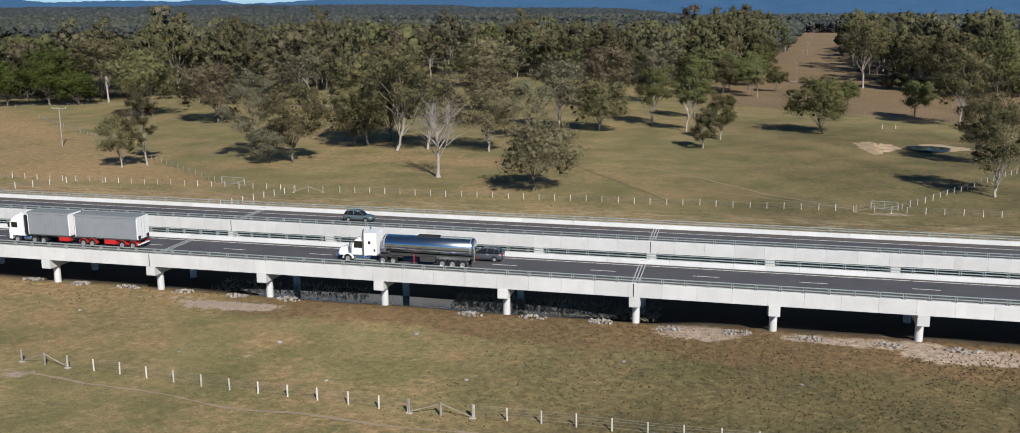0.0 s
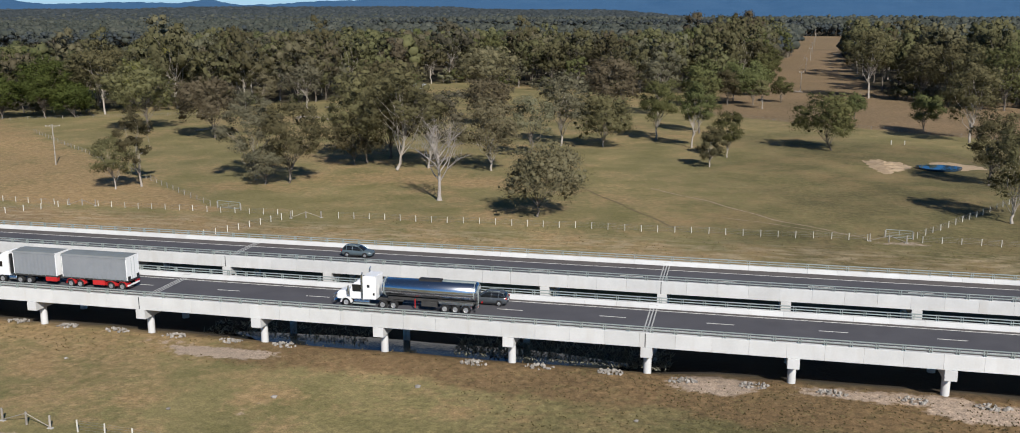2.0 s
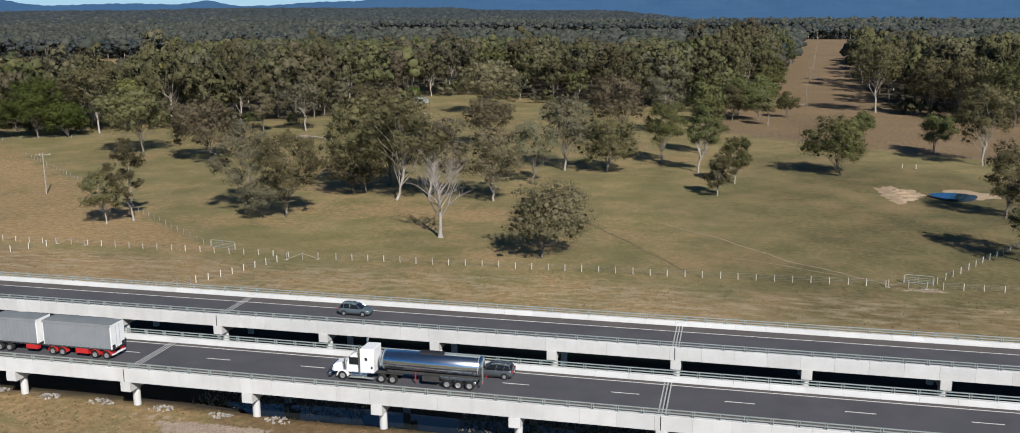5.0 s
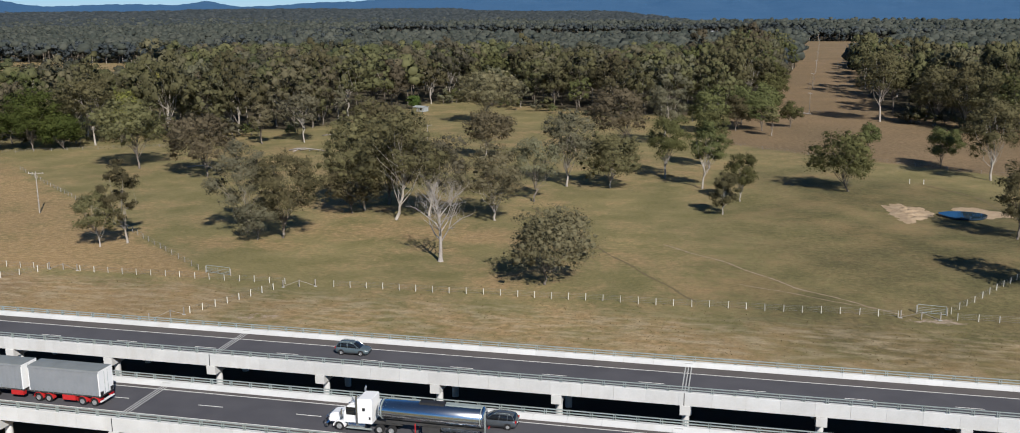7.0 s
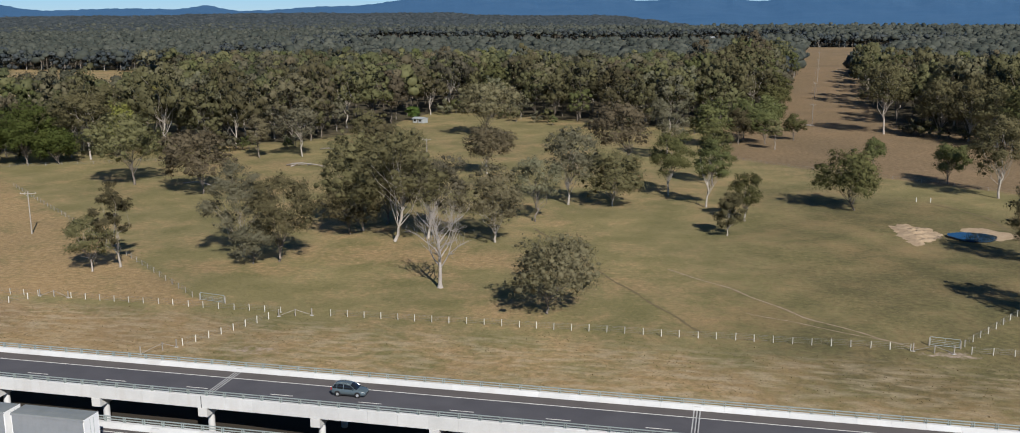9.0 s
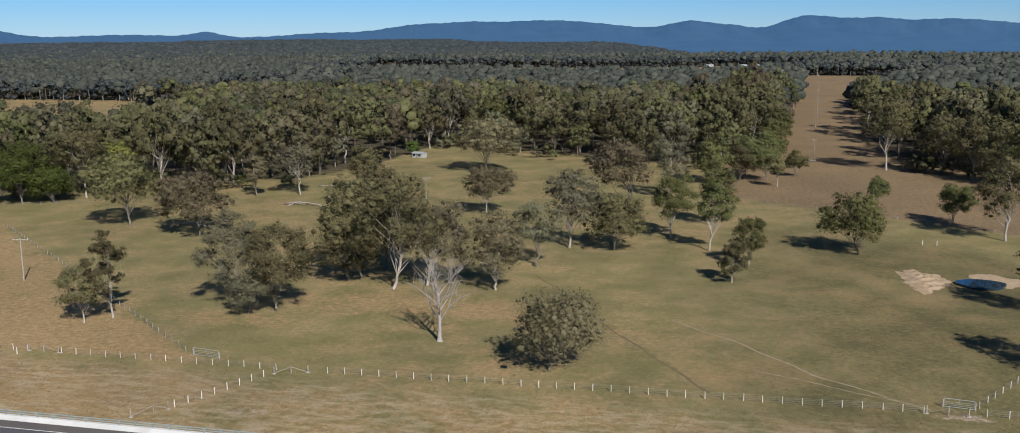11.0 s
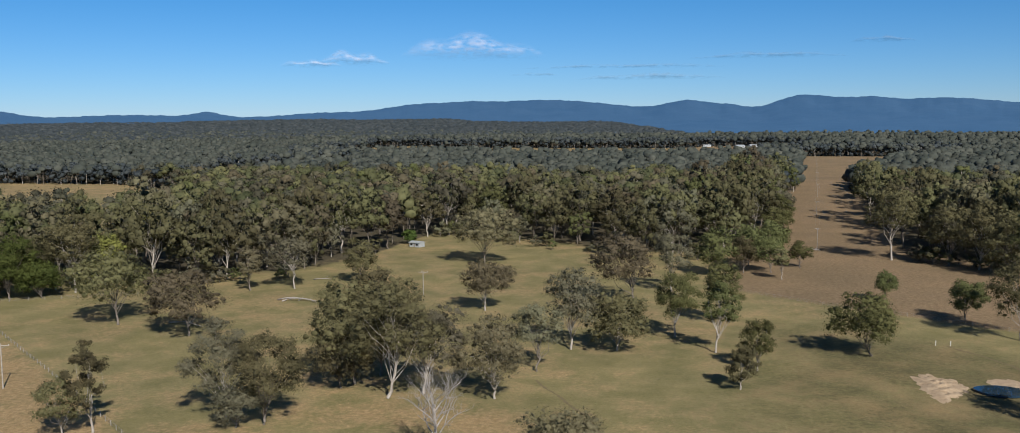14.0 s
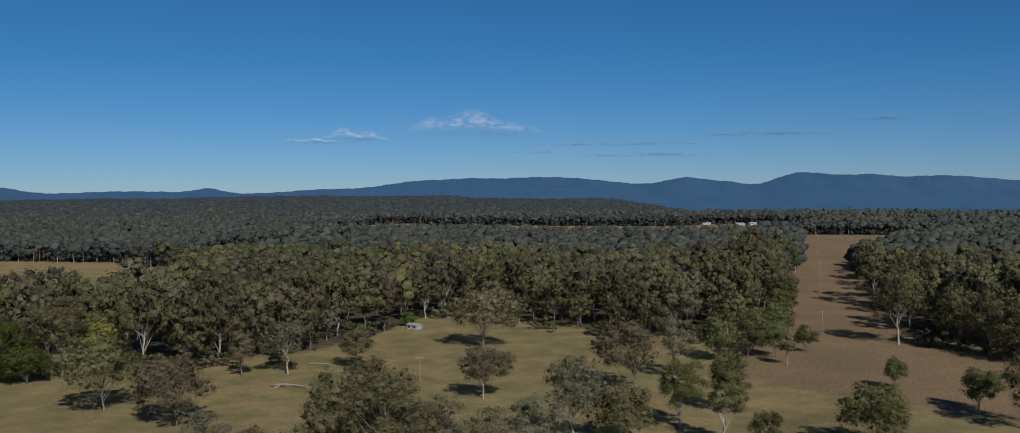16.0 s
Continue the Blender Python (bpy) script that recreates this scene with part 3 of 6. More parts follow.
    bp.inputs["Strength"].default_value, bp.inputs["Distance"].default_value = 0.7, 0.12
    lumps = math_("MULTIPLY", math_("MULTIPLY", tussock, mottle.outputs["Fac"]), 1.6)
    t.links.new(math_("ADD", lumps, math_("ADD", math_("MULTIPLY", tuft, 1.0), math_("MULTIPLY", fine, 0.5))), bp.inputs["Height"])
    t.links.new(bp.outputs[0], b.inputs["Normal"])
    return m


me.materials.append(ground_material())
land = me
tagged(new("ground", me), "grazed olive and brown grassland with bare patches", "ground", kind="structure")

# creek water under the bridges
wb = MB()
wn_ = 40
ring = []
for i in range(wn_):
    a = 2 * math.pi * i / wn_
    r = 1 + 0.08 * math.sin(3 * a) + 0.05 * math.sin(7 * a + 1)
    ring.append((4 + 23 * r * math.cos(a), 4.4 + 3.0 * r * math.sin(a)))
wb.prism(ring, -1.7, -0.55, "z")
tagged(part("creek_water", wb, M["water"]), "dark still creek water under the bridges", "water", kind="structure")

# ---- bridges: two parallel viaducts of 15 m spans ----
SPAN = 15.0
DECK = 4.5
X0, X1 = -165.0, 180.0
PANEL = 3.75


def viaduct(y0, y1, lanes, solid_lines, name, label, low):
    """y0, y1: outer faces of its two parapets."""
    b = tagged(new(name), label, "bridge")
    nsp = int((X1 - X0) / SPAN)
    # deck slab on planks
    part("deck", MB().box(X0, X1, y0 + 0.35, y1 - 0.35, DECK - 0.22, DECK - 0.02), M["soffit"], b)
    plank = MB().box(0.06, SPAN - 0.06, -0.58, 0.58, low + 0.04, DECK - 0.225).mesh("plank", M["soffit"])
    npl = int((y1 - y0 - 0.9) / 1.2)
    for s in range(nsp):
        xs = X0 + s * SPAN
        if -75 <= xs < 105:
            for k in range(npl):
                piece("plank", plank, b, pose(xs, y0 + 0.95 + k * (y1 - y0 - 1.9) / (npl - 1), 0))
    part("asphalt", MB().box(X0, X1, y0 + 0.75, y1 - 0.75, DECK - 0.016, DECK + 0.004), M["asphalt"], b, "dark grey asphalt roadway")
    # parapet panels: upright wall whose outer face hides the deck edge
    outer = [(0.0, low), (0.30, low), (0.30, DECK - 0.25), (0.74, DECK - 0.25), (0.74, DECK + 0.08), (0.55, DECK + 0.39), (0.52, DECK + 0.42),
             (0.03, DECK + 0.42), (0.0, DECK + 0.39)]
    m_near = MB().prism(outer, 0.008, PANEL - 0.008).mesh("parapet_panel", M["concrete"])
    m_far = MB().prism([(-a * (1.6 if a > 0.6 else 1), z) for a, z in outer], 0.008, PANEL - 0.008).mesh("parapet_panel", M["concrete"])
    n = int((X1 - X0) / PANEL)
    for i in range(n):
        piece("parapet_panel", m_near, b, pose(X0 + i * PANEL, y0, 0))
        piece("parapet_panel", m_far, b, pose(X0 + i * PANEL, y1, 0))
    # twin steel rails on short double posts
    post = MB().box(-0.15, -0.09, -0.10, 0.10, 0.405, 1.06).box(0.09, 0.15, -0.10, 0.10, 0.405, 1.06).box(-0.16, 0.16, -0.13, 0.13, 0.42, 0.445)
    pm = post.mesh("rail_post", M["galv"])
    for yy in (y0 + 0.27, y1 - 0.17):
        x = X0 + 1.25
        while x < X1:
            if -95 < x < 125:
                piece("rail_post", pm, b, pose(x, yy, DECK))
            x += 2.5
        for z in (DECK + 0.70, DECK + 1.02):
            part("rail", MB().box(X0, X1, yy - 0.08, yy + 0.08, z - 0.052, z + 0.052), M["galv"], b, "galvanised steel traffic rail", bevel=0.025)
    for ya, yb in ((y0 + 0.76, solid_lines[0] - 0.05), (solid_lines[1] + 0.05, y1 - 1.1)):
        part("shoulder", MB().box(X0, X1, ya, yb, DECK - 0.01, DECK + 0.0065), M["shoulder"], b, "paler worn shoulder strip")
    # painted lines
    for yy in solid_lines:
        part("edge_line", MB().box(X0, X1, yy - 0.075, yy + 0.075, DECK + 0.004, DECK + 0.011), M["paint"], b, "white painted edge line")
    dash = MB().box(-1.5, 1.5, -0.07, 0.07, DECK + 0.004, DECK + 0.011).mesh("lane_dash", M["paint"])
    for yy, off, gap in lanes:
        x = off - 12 * gap
        while x < X1 - 3:
            piece("lane_dash", dash, b, pose(x, yy, 0))
            x += gap
    # expansion joints every fourth span
    for xj in (-90.0, -30.0, 30.0, 90.0):
        xj += 0.6
        for dx in (-0.36, 0.0, 0.36):
            part("expansion_joint", MB().box(xj + dx - 0.07, xj + dx + 0.07, y0 + 0.76, y1 - 0.76, DECK + 0.0045, DECK + 0.022), M["joint"], b, "steel expansion joint")
        part("joint_gap", MB().box(xj + 0.15, xj + 0.21, y0 + 0.78, y1 - 0.78, DECK + 0.0045, DECK + 0.015), M["black"], b)
        part("cover_plate", MB().box(xj - 0.45, xj + 0.45, y1 - 0.79, y1 - 0.66, DECK + 0.1, DECK + 0.33), M["joint"], b)
        part("joint_slot", MB().box(xj - 0.05, xj + 0.05, y0 - 0.004, y0 + 0.1, low + 0.01, DECK + 0.38), M["black"], b)
    # piers: headstock with raked ends on round columns
    cap = [(-0.12, low - 0.02), (-0.12, low - 1.12), (0.05, low - 1.18), (y1 - y0 - 0.05, low - 1.18), (y1 - y0 + 0.12, low - 1.12), (y1 - y0 + 0.12, low - 0.02)]
    cm = MB().prism(cap, -0.61, 0.61).mesh("headstock", M["concrete"], bevel=0.03)
    col = MB().lathe([(0.43, -2.2), (0.43, low - 1.17)], 0, 0, 24, "z").mesh("column", M["concrete"], smooth=False)
    for s in range(nsp + 1):
        x = X0 + s * SPAN
        piece("headstock", cm, b, pose(x + 0.75, y0, 0))
        for yy in (y0 + 1.9, y1 - 1.9):
            piece("column", col, b, pose(x + 0.75, yy, 0))
    return b


viaduct(0.0, 11.4, [(6.15, 2.65, 11.85)], (2.6, 9.45), "viaduct", "long pale concrete viaduct with twin steel rails and asphalt road", 3.34)
viaduct(20.45, 31.1, [(23.75, 3.2, 11.68)], (21.6, 27.75), "viaduct", "long pale concrete viaduct running parallel beside the other", 3.33)


# ---- trees ----
def limb_path(rng, a, b, bends=4, sway=0.12):
    a, b = np.array(a, float), np.array(b, float)
    L = np.linalg.norm(b - a)
    pts = []
    for i in range(bends + 1):
        t = i / bends
        p = a * (1 - t) + b * t
        if 0 < i < bends:
            p = p + rng.normal(0, sway * L / bends, 3)
            p[2] += 0.06 * L * math.sin(math.pi * t)
        pts.append(tuple(p))
    return pts


def tree_geometry(seed, h, w, bole=0.3, clumps=16, leaves=2600, size=0.34, cx=0.0, cy=0.0, trunk_r=None, droop=0.0, sides=7, limb_sides=5, fat=1.0, m=8, heart=0.60, spread=0.42):
    """A gum tree: tapered, slightly crooked trunk, a limb to every clump, and a crown of leafy clumps that stand apart,
    each one made of smaller tufts of leaf sprays."""
    rng = np.random.default_rng(seed)
    r0 = trunk_r or 0.011 * h + 0.04
    zc, hz, hx = h * (1 + bole) / 2, h * (1 - bole) / 2, w / 2
    wood = MB()
    fork = h * (bole + 0.12)
    top = (cx * 0.35 + rng.normal(0, 0.02 * h), cy * 0.35 + rng.normal(0, 0.02 * h), fork)
    path = limb_path(rng, (0, 0, -0.3), top, 5, 0.16)
    wood.tube([(0, 0, -0.3), (0, 0, 0.25), *path[1:]], [r0 * 1.5, r0 * 1.15] + [r0 * (1 - 0.1 * i) for i in range(len(path) - 1)], sides)
    mid = np.array([cx, cy, zc])
    # clump centres, each as far from the others as a few tries allow
    cs = np.zeros((0, 3))
    rs = fat * min(hx, hz * 1.25) * rng.uniform(0.27, 0.46, clumps)
    for i in range(clumps):
        d = unit(rng.normal(0, 1, (14, 3)))
        d[:, 2] = np.where(d[:, 2] < -0.6, -d[:, 2], d[:, 2])
        k = rng.uniform(0.35, 1.0, (14, 1)) ** 0.6
        lump = 1 + 0.14 * np.sin(3 * np.arctan2(d[:, 1:2], d[:, :1]) + seed)
        half = np.array([max(hx - 0.75 * rs[i], 0.3 * hx), max(hx - 0.75 * rs[i], 0.3 * hx), max(hz - 0.62 * rs[i], 0.3 * hz)])
        p = mid + d * k * half * lump * np.where(d[:, 2:] > 0, 1 - 0.18 * d[:, 2:], 1.0) * [1, 1, 0.98]
        far = np.min(np.linalg.norm(p[:, None] - cs[None], axis=2), axis=1) if len(cs) else np.ones(14)
        cs = np.vstack([cs, p[int(np.argmax(far))]])
    for j in range(clumps):
        lp = limb_path(rng, path[rng.integers(2, len(path))], cs[j], 3, 0.2)
        ra = r0 * rng.uniform(0.18, 0.36)
        wood.tube(lp, [ra * (1 - 0.25 * i) for i in range(len(lp))], limb_sides, cap=False)
    # tufts: on the clump's upper and outer sides
    cl = np.repeat(np.arange(clumps), m)
    td = unit(rng.normal(0, 1, (clumps * m, 3)) + 0.55 * unit(cs[cl] - mid) + np.array([0, 0, 0.25]))
    tc = cs[cl] + td * rs[cl, None] * rng.uniform(0.4, 1.0, (clumps * m, 1)) * np.array([1.1, 1.1, 0.8])
    trad = rs[cl] * rng.uniform(0.24, 0.50, clumps * m)
    share = trad ** 2
    which = rng.choice(clumps * m, leaves, p=share / share.sum())
    d = unit(rng.normal(0, 1, (leaves, 3)))
    p = tc[which] + d * (trad[which, None] * rng.uniform(0.08, 1.0, (leaves, 1)) ** 0.45 * 1.22) * np.array([1.15, 1.15, 0.85])
    p[:, 2] -= droop * rng.uniform(0, 1, leaves) ** 2 * trad[which] * 1.3
    out = d * 0.62 + td[which] * 0.5 + 0.28 * unit(p - mid) + np.array([0, 0, 0.08])
    keep = p[:, 2] > 0.25
    hearts = leaf_hearts(rng, tc, trad * heart, 0.5 * td + 0.28 * unit(tc - mid))
    return wood, with_hearts(leaf_sprays(rng, p[keep], out[keep], size, spread, 0.6, 0.5), hearts)


def tree(name, label, x, y, geometry, leaf, bark, group="", tone=0.0):
    e = tagged(new(name), label, "tree", group)
    wood, (tri, nrm) = geometry
    part("trunk", wood, M[bark], e, smooth=True)
    piece("crown", quads_mesh("crown", tri, M[leaf], np.full(len(tri), tone), nrm), e)
    e.matrix_basis = pose(x, y, float(terrain(x, y)), 0, 0, 0)
    return e


# the paddock's single trees: place, height, crown width, clear bole, leaf, bark
PADDOCK = [
    ("gum_tree", "small slender olive gum tree in the paddock", -92.4, 86.5, 11.8, 8.7, 0.22, "leaf_olive", "bark_pale", -0.7, 1500),
    ("gum_tree", "tall slender olive gum tree with sparse crown", -88.9, 90.8, 18.8, 8.4, 0.2, "leaf_olive", "bark_pale", -0.7, 2000),
    ("gum_tree", "broad grey-green gum tree with airy crown", -67.8, 103.5, 21.6, 14.0, 0.13, "leaf_grey", "bark_pale", -0.6, 3600),
    ("gum_tree", "broad low-branching olive gum tree", -58.5, 101.4, 21.0, 13.5, 0.1, "leaf_olive", "bark_dark", 2.0, 3800),
    ("gum_tree", "low bushy gum beside a broad tree", -63.0, 98.5, 9.5, 9.0, 0.05, "leaf_grey", "bark_dark", 0.5, 1800),
    ("gum_tree", "brown-leaved broad gum tree by the wood", -115.4, 169.3, 19.3, 21.0, 0.22, "leaf_brown", "bark_dark", -2.4, 3400),
    ("gum_tree", "olive spreading gum tree by the wood", -143.3, 177.9, 24.0, 22.0, 0.25, "leaf_olive", "bark_dark", -2.7, 3400),
    ("gum_tree", "dense dark olive gum tree in a clump", -52.1, 132.4, 25.0, 19.0, 0.14, "leaf_olive", "bark_dark", -1.0, 4600),
    ("gum_tree", "tall olive gum with a white trunk", -40.8, 123.2, 27.0, 19.5, 0.28, "leaf_olive", "bark_pale", 1.2, 4600),
    ("gum_tree", "grey-green gum at the edge of a clump", -34.5, 128.3, 21.5, 15.0, 0.25, "leaf_grey", "bark_pale", 1.5, 3000),
    ("gum_tree", "dense dark gum behind the clump", -49.0, 141.0, 26.5, 19.0, 0.12, "leaf_olive", "bark_dark", 0.0, 3600),
    ("gum_tree", "olive-brown gum beside the dead tree", -18.6, 127.8, 18.6, 15.4, 0.15, "leaf_brown", "bark_pale", -0.8, 3400),
    ("gum_tree", "round-crowned olive-brown gum near the fence", 3.1, 77.5, 14.4, 15.2, 0.10, "leaf_brown", "bark_dark", 1.5, 4600),
    ("gum_tree", "open grey-green gum on a forked trunk", -14.3, 151.7, 17.8, 12.0, 0.35, "leaf_grey", "bark_dark", -0.2, 1700),
    ("gum_tree", "olive-brown gum in mid paddock", -43.8, 218.5, 16.5, 15.6, 0.3, "leaf_brown", "bark_pale", 0.7, 2400),
    ("gum_tree", "wide dark gum standing before the wood", -68.0, 312.0, 23.5, 26.0, 0.25, "leaf_brown", "bark_dark", 0.7, 3000),
    ("gum_tree", "pale grey-green gum with a white trunk", -9.9, 174.4, 22.7, 15.5, 0.25, "leaf_grey", "bark_pale", 1.0, 3000),
    ("gum_tree", "olive gum with a low full crown", 1.9, 175.2, 15.6, 16.1, 0.1, "leaf_olive", "bark_pale", 0.8, 3000),
    ("gum_tree", "tall brown gum behind the paddock trees", -0.3, 239.7, 23.5, 20.0, 0.25, "leaf_brown", "bark_dark", -3.1, 2600),
    ("gum_tree", "tall grey gum with thin crown", 10.0, 262.0, 22.0, 14.0, 0.3, "leaf_grey", "bark_pale", 0.0, 1800),
    ("gum_tree", "upright fresh green gum on a clear trunk", 15.3, 193.5, 18.9, 12.0, 0.33, "leaf_green", "bark_pale", 0.9, 2600),
    ("gum_tree", "narrow fresh green gum on a tall trunk", 26.4, 177.8, 18.9, 9.0, 0.38, "leaf_green", "bark_pale", 0.6, 2000),
    ("gum_tree", "fresh green gum behind the narrow one", 27.0, 212.0, 19.5, 10.5, 0.3, "leaf_green", "bark_dark", 0.8, 2000),
    ("gum_tree", "small olive gum leaning beside another", 32.4, 145.6, 10.2, 7.0, 0.12, "leaf_olive", "bark_pale", 0.6, 1700),
    ("gum_tree", "small fresh green gum in the paddock", 36.3, 162.7, 12.8, 8.0, 0.2, "leaf_green", "bark_pale", 0.5, 1900),
    ("gum_tree", "full olive-green gum in the open paddock", 64.0, 182.3, 16.8, 15.6, 0.16, "leaf_green", "bark_dark", -1.9, 3400),
    ("gum_tree", "small round gum at the paddock edge", 77.4, 257.1, 10.0, 7.0, 0.25, "leaf_green", "bark_dark", 0.2, 1000),
    ("gum_tree", "compact dark green gum in brown grass", 94.9, 227.8, 13.2, 10.5, 0.2, "leaf_green", "bark_dark", 0.5, 2000),
    ("gum_tree", "tall pale-trunked gum at the paddock's side", 104.2, 207.0, 23.5, 15.5, 0.3, "leaf_olive", "bark_pale", 0.1, 2800),
    ("gum_tree", "small green gum beside the power line", 55.2, 321.9, 11.0, 8.5, 0.2, "leaf_green", "bark_dark", -0.2, 1000),
    ("gum_tree", "low spreading green gum near the wood", 44.0, 308.2, 15.0, 13.0, 0.2, "leaf_green", "bark_dark", -2.0, 1500),
    ("gum_tree", "slim young gum beside the row of green gums", 47.3, 293.5, 11.5, 6.0, 0.35, "leaf_olive", "bark_pale", 0.0, 800),
    ("gum_tree", "low green gum in the row by the wood", 34.0, 306.0, 14.0, 12.0, 0.2, "leaf_olive", "bark_dark", 0.0, 1400),
    ("gum_tree", "olive gum beside the fence corner", 88.2, 91.7, 19.6, 12.5, 0.15, "leaf_olive", "bark_pale", 1.3, 3600),
    ("gum_tree", "olive gum behind the water hole", 92.9, 131.7, 17.3, 12.5, 0.15, "leaf_olive", "bark_dark", 0.6, 3200),
    ("gum_tree", "white-trunked gum with a bare bent limb", -118.7, 243.2, 19.0, 15.0, 0.42, "leaf_grey", "bark_pale", -1.5, 1100),
    ("gum_tree", "small dark gum at the wood's edge", -100.0, 258.0, 17.0, 12.0, 0.2, "leaf_olive", "bark_dark", 0.0, 1600),
    ("gum_tree", "small bare-stemmed gum at the wood's edge", -132.0, 236.4, 16.5, 9.0, 0.3, "leaf_brown", "bark_dark", 0.0, 1200),
    ("broadleaf_tree", "dense deep green broadleaf tree by the wood", -203.5, 206.7, 22.4, 17.0, 0.06, "leaf_deep", "bark_dark", 0.0, 4200),
    ("broadleaf_tree", "low deep green broadleaf tree by the wood", -194.0, 210.3, 13.8, 14.0, 0.04, "leaf_deep", "bark_dark", -0.8, 3000),
    ("broadleaf_tree", "deep green bushy tree by the wood", -216.0, 200.0, 17.0, 16.0, 0.04, "leaf_deep", "bark_dark", 0.0, 3000),
    ("gum_tree", "tall gum with a forked white trunk", -190.0, 222.0, 27.0, 18.0, 0.4, "leaf_olive", "bark_pale", -1.0, 2200),
    ("shrub_tree", "small conical dark green tree by the hut", -116.5, 362.0, 7.5, 6.5, 0.04, "leaf_deep", "bark_dark", 0.0, 900),
    ("gum_tree", "tall gum with a long white trunk", 92.5, 349.1, 31.0, 19.0, 0.45, "leaf_olive", "bark_pale", 0.5, 2400),
    ("gum_tree", "spreading green gum in the row by the wood", 36.0, 323.7, 17.0, 15.0, 0.12, "leaf_green", "bark_dark", 0.0, 1500),
    ("gum_tree", "full green gum in the row by the wood", 24.1, 298.0, 19.0, 15.0, 0.12, "leaf_green", "bark_dark", 0.0, 1700),
    ("gum_tree", "dense green gum beside the cleared strip", 46.0, 352.0, 16.0, 13.0, 0.1, "leaf_green", "bark_dark", 0.0, 1300),
    ("gum_tree", "deep green gum beside the cleared strip", 48.0, 385.0, 19.0, 13.0, 0.1, "leaf_green", "bark_dark", 0.0, 1200),
    ("gum_tree", "deep green gum beside the cleared strip", 52.0, 425.0, 21.0, 14.0, 0.1, "leaf_green", "bark_dark", 0.0, 1200),
    ("gum_tree", "dark bushy gum beside the cleared strip", 51.0, 470.0, 20.0, 14.0, 0.1, "leaf_green", "bark_dark", 0.0, 1100),
    ("broadleaf_tree", "yellow-green broadleaf tree at the wood's edge", -190.0, 238.0, 19.0, 16.0, 0.08, "leaf_gold", "bark_dark", 0.0, 2400),
    ("broadleaf_tree", "golden green wattle tree within the wood", -205.0, 292.0, 27.0, 19.0, 0.1, "leaf_gold", "bark_dark", 0.0, 2000),
    ("gum_tree", "dark bushy gum low in a clump", -54.0, 129.0, 14.0, 14.0, 0.03, "leaf_olive", "bark_dark", 0.0, 2600),
    ("gum_tree", "tall dark gum at the eastern wood's edge", 112.0, 338.0, 26.0, 17.0, 0.12, "leaf_olive", "bark_dark", 0.0, 1700),
    ("gum_tree", "tall white-limbed gum at the eastern wood's edge", 121.0, 329.0, 27.0, 18.0, 0.15, "leaf_olive", "bark_pale", 0.0, 1700),
    ("gum_tree", "broad dark gum at the eastern wood's edge", 128.0, 315.0, 25.0, 19.0, 0.08, "leaf_olive", "bark_dark", 0.0, 1900),
    ("gum_tree", "broad dark gum at the eastern wood's edge", 136.0, 305.0, 26.0, 19.0, 0.08, "leaf_green", "bark_dark", 0.0, 1700),
]
for i, (nm, lab, x, y, h, w, bole, leaf, bark, cx, n) in enumerate(PADDOCK):
    dist = math.hypot(x - 30, y + 70)
    size = 0.085 + 0.00055 * dist
    dense = "dense" in lab or "round" in lab or "full" in lab or nm == "broadleaf_tree"
    thin = "sparse" in lab or "airy" in lab or "open" in lab or "thin" in lab
    geo = tree_geometry(100 + i, h * 1.04, w * 1.10, bole * 0.6, clumps=int(9 + w * 0.75 + (7 if dense else -2 if thin else 2)), m=14 if "round" in lab else 10, heart=0.30 if "round" in lab else 0.38, spread=0.45, leaves=int(n * 4.0), size=size, cx=cx,
                        droop=0.5 if nm == "gum_tree" else 0.1, fat=1.12 if dense else 0.86 if thin else 1.0)
    tree(nm, lab, x, y, geo, leaf, bark, "paddock trees", 0.25)


# ---- the wood behind the paddock ----
def wood_edge(x):
    """Southern edge of the wood west of the power line, by x."""
    return np.interp(x, [-900, -330, -209, -164, -131, -122, -131 + 12, -105, -64, -26, 9, 26, 47, 60, 108],
                     [150, 160, 214, 244, 262, 300, 380, 402, 366, 346, 332, 345, 420, 460, 1180])


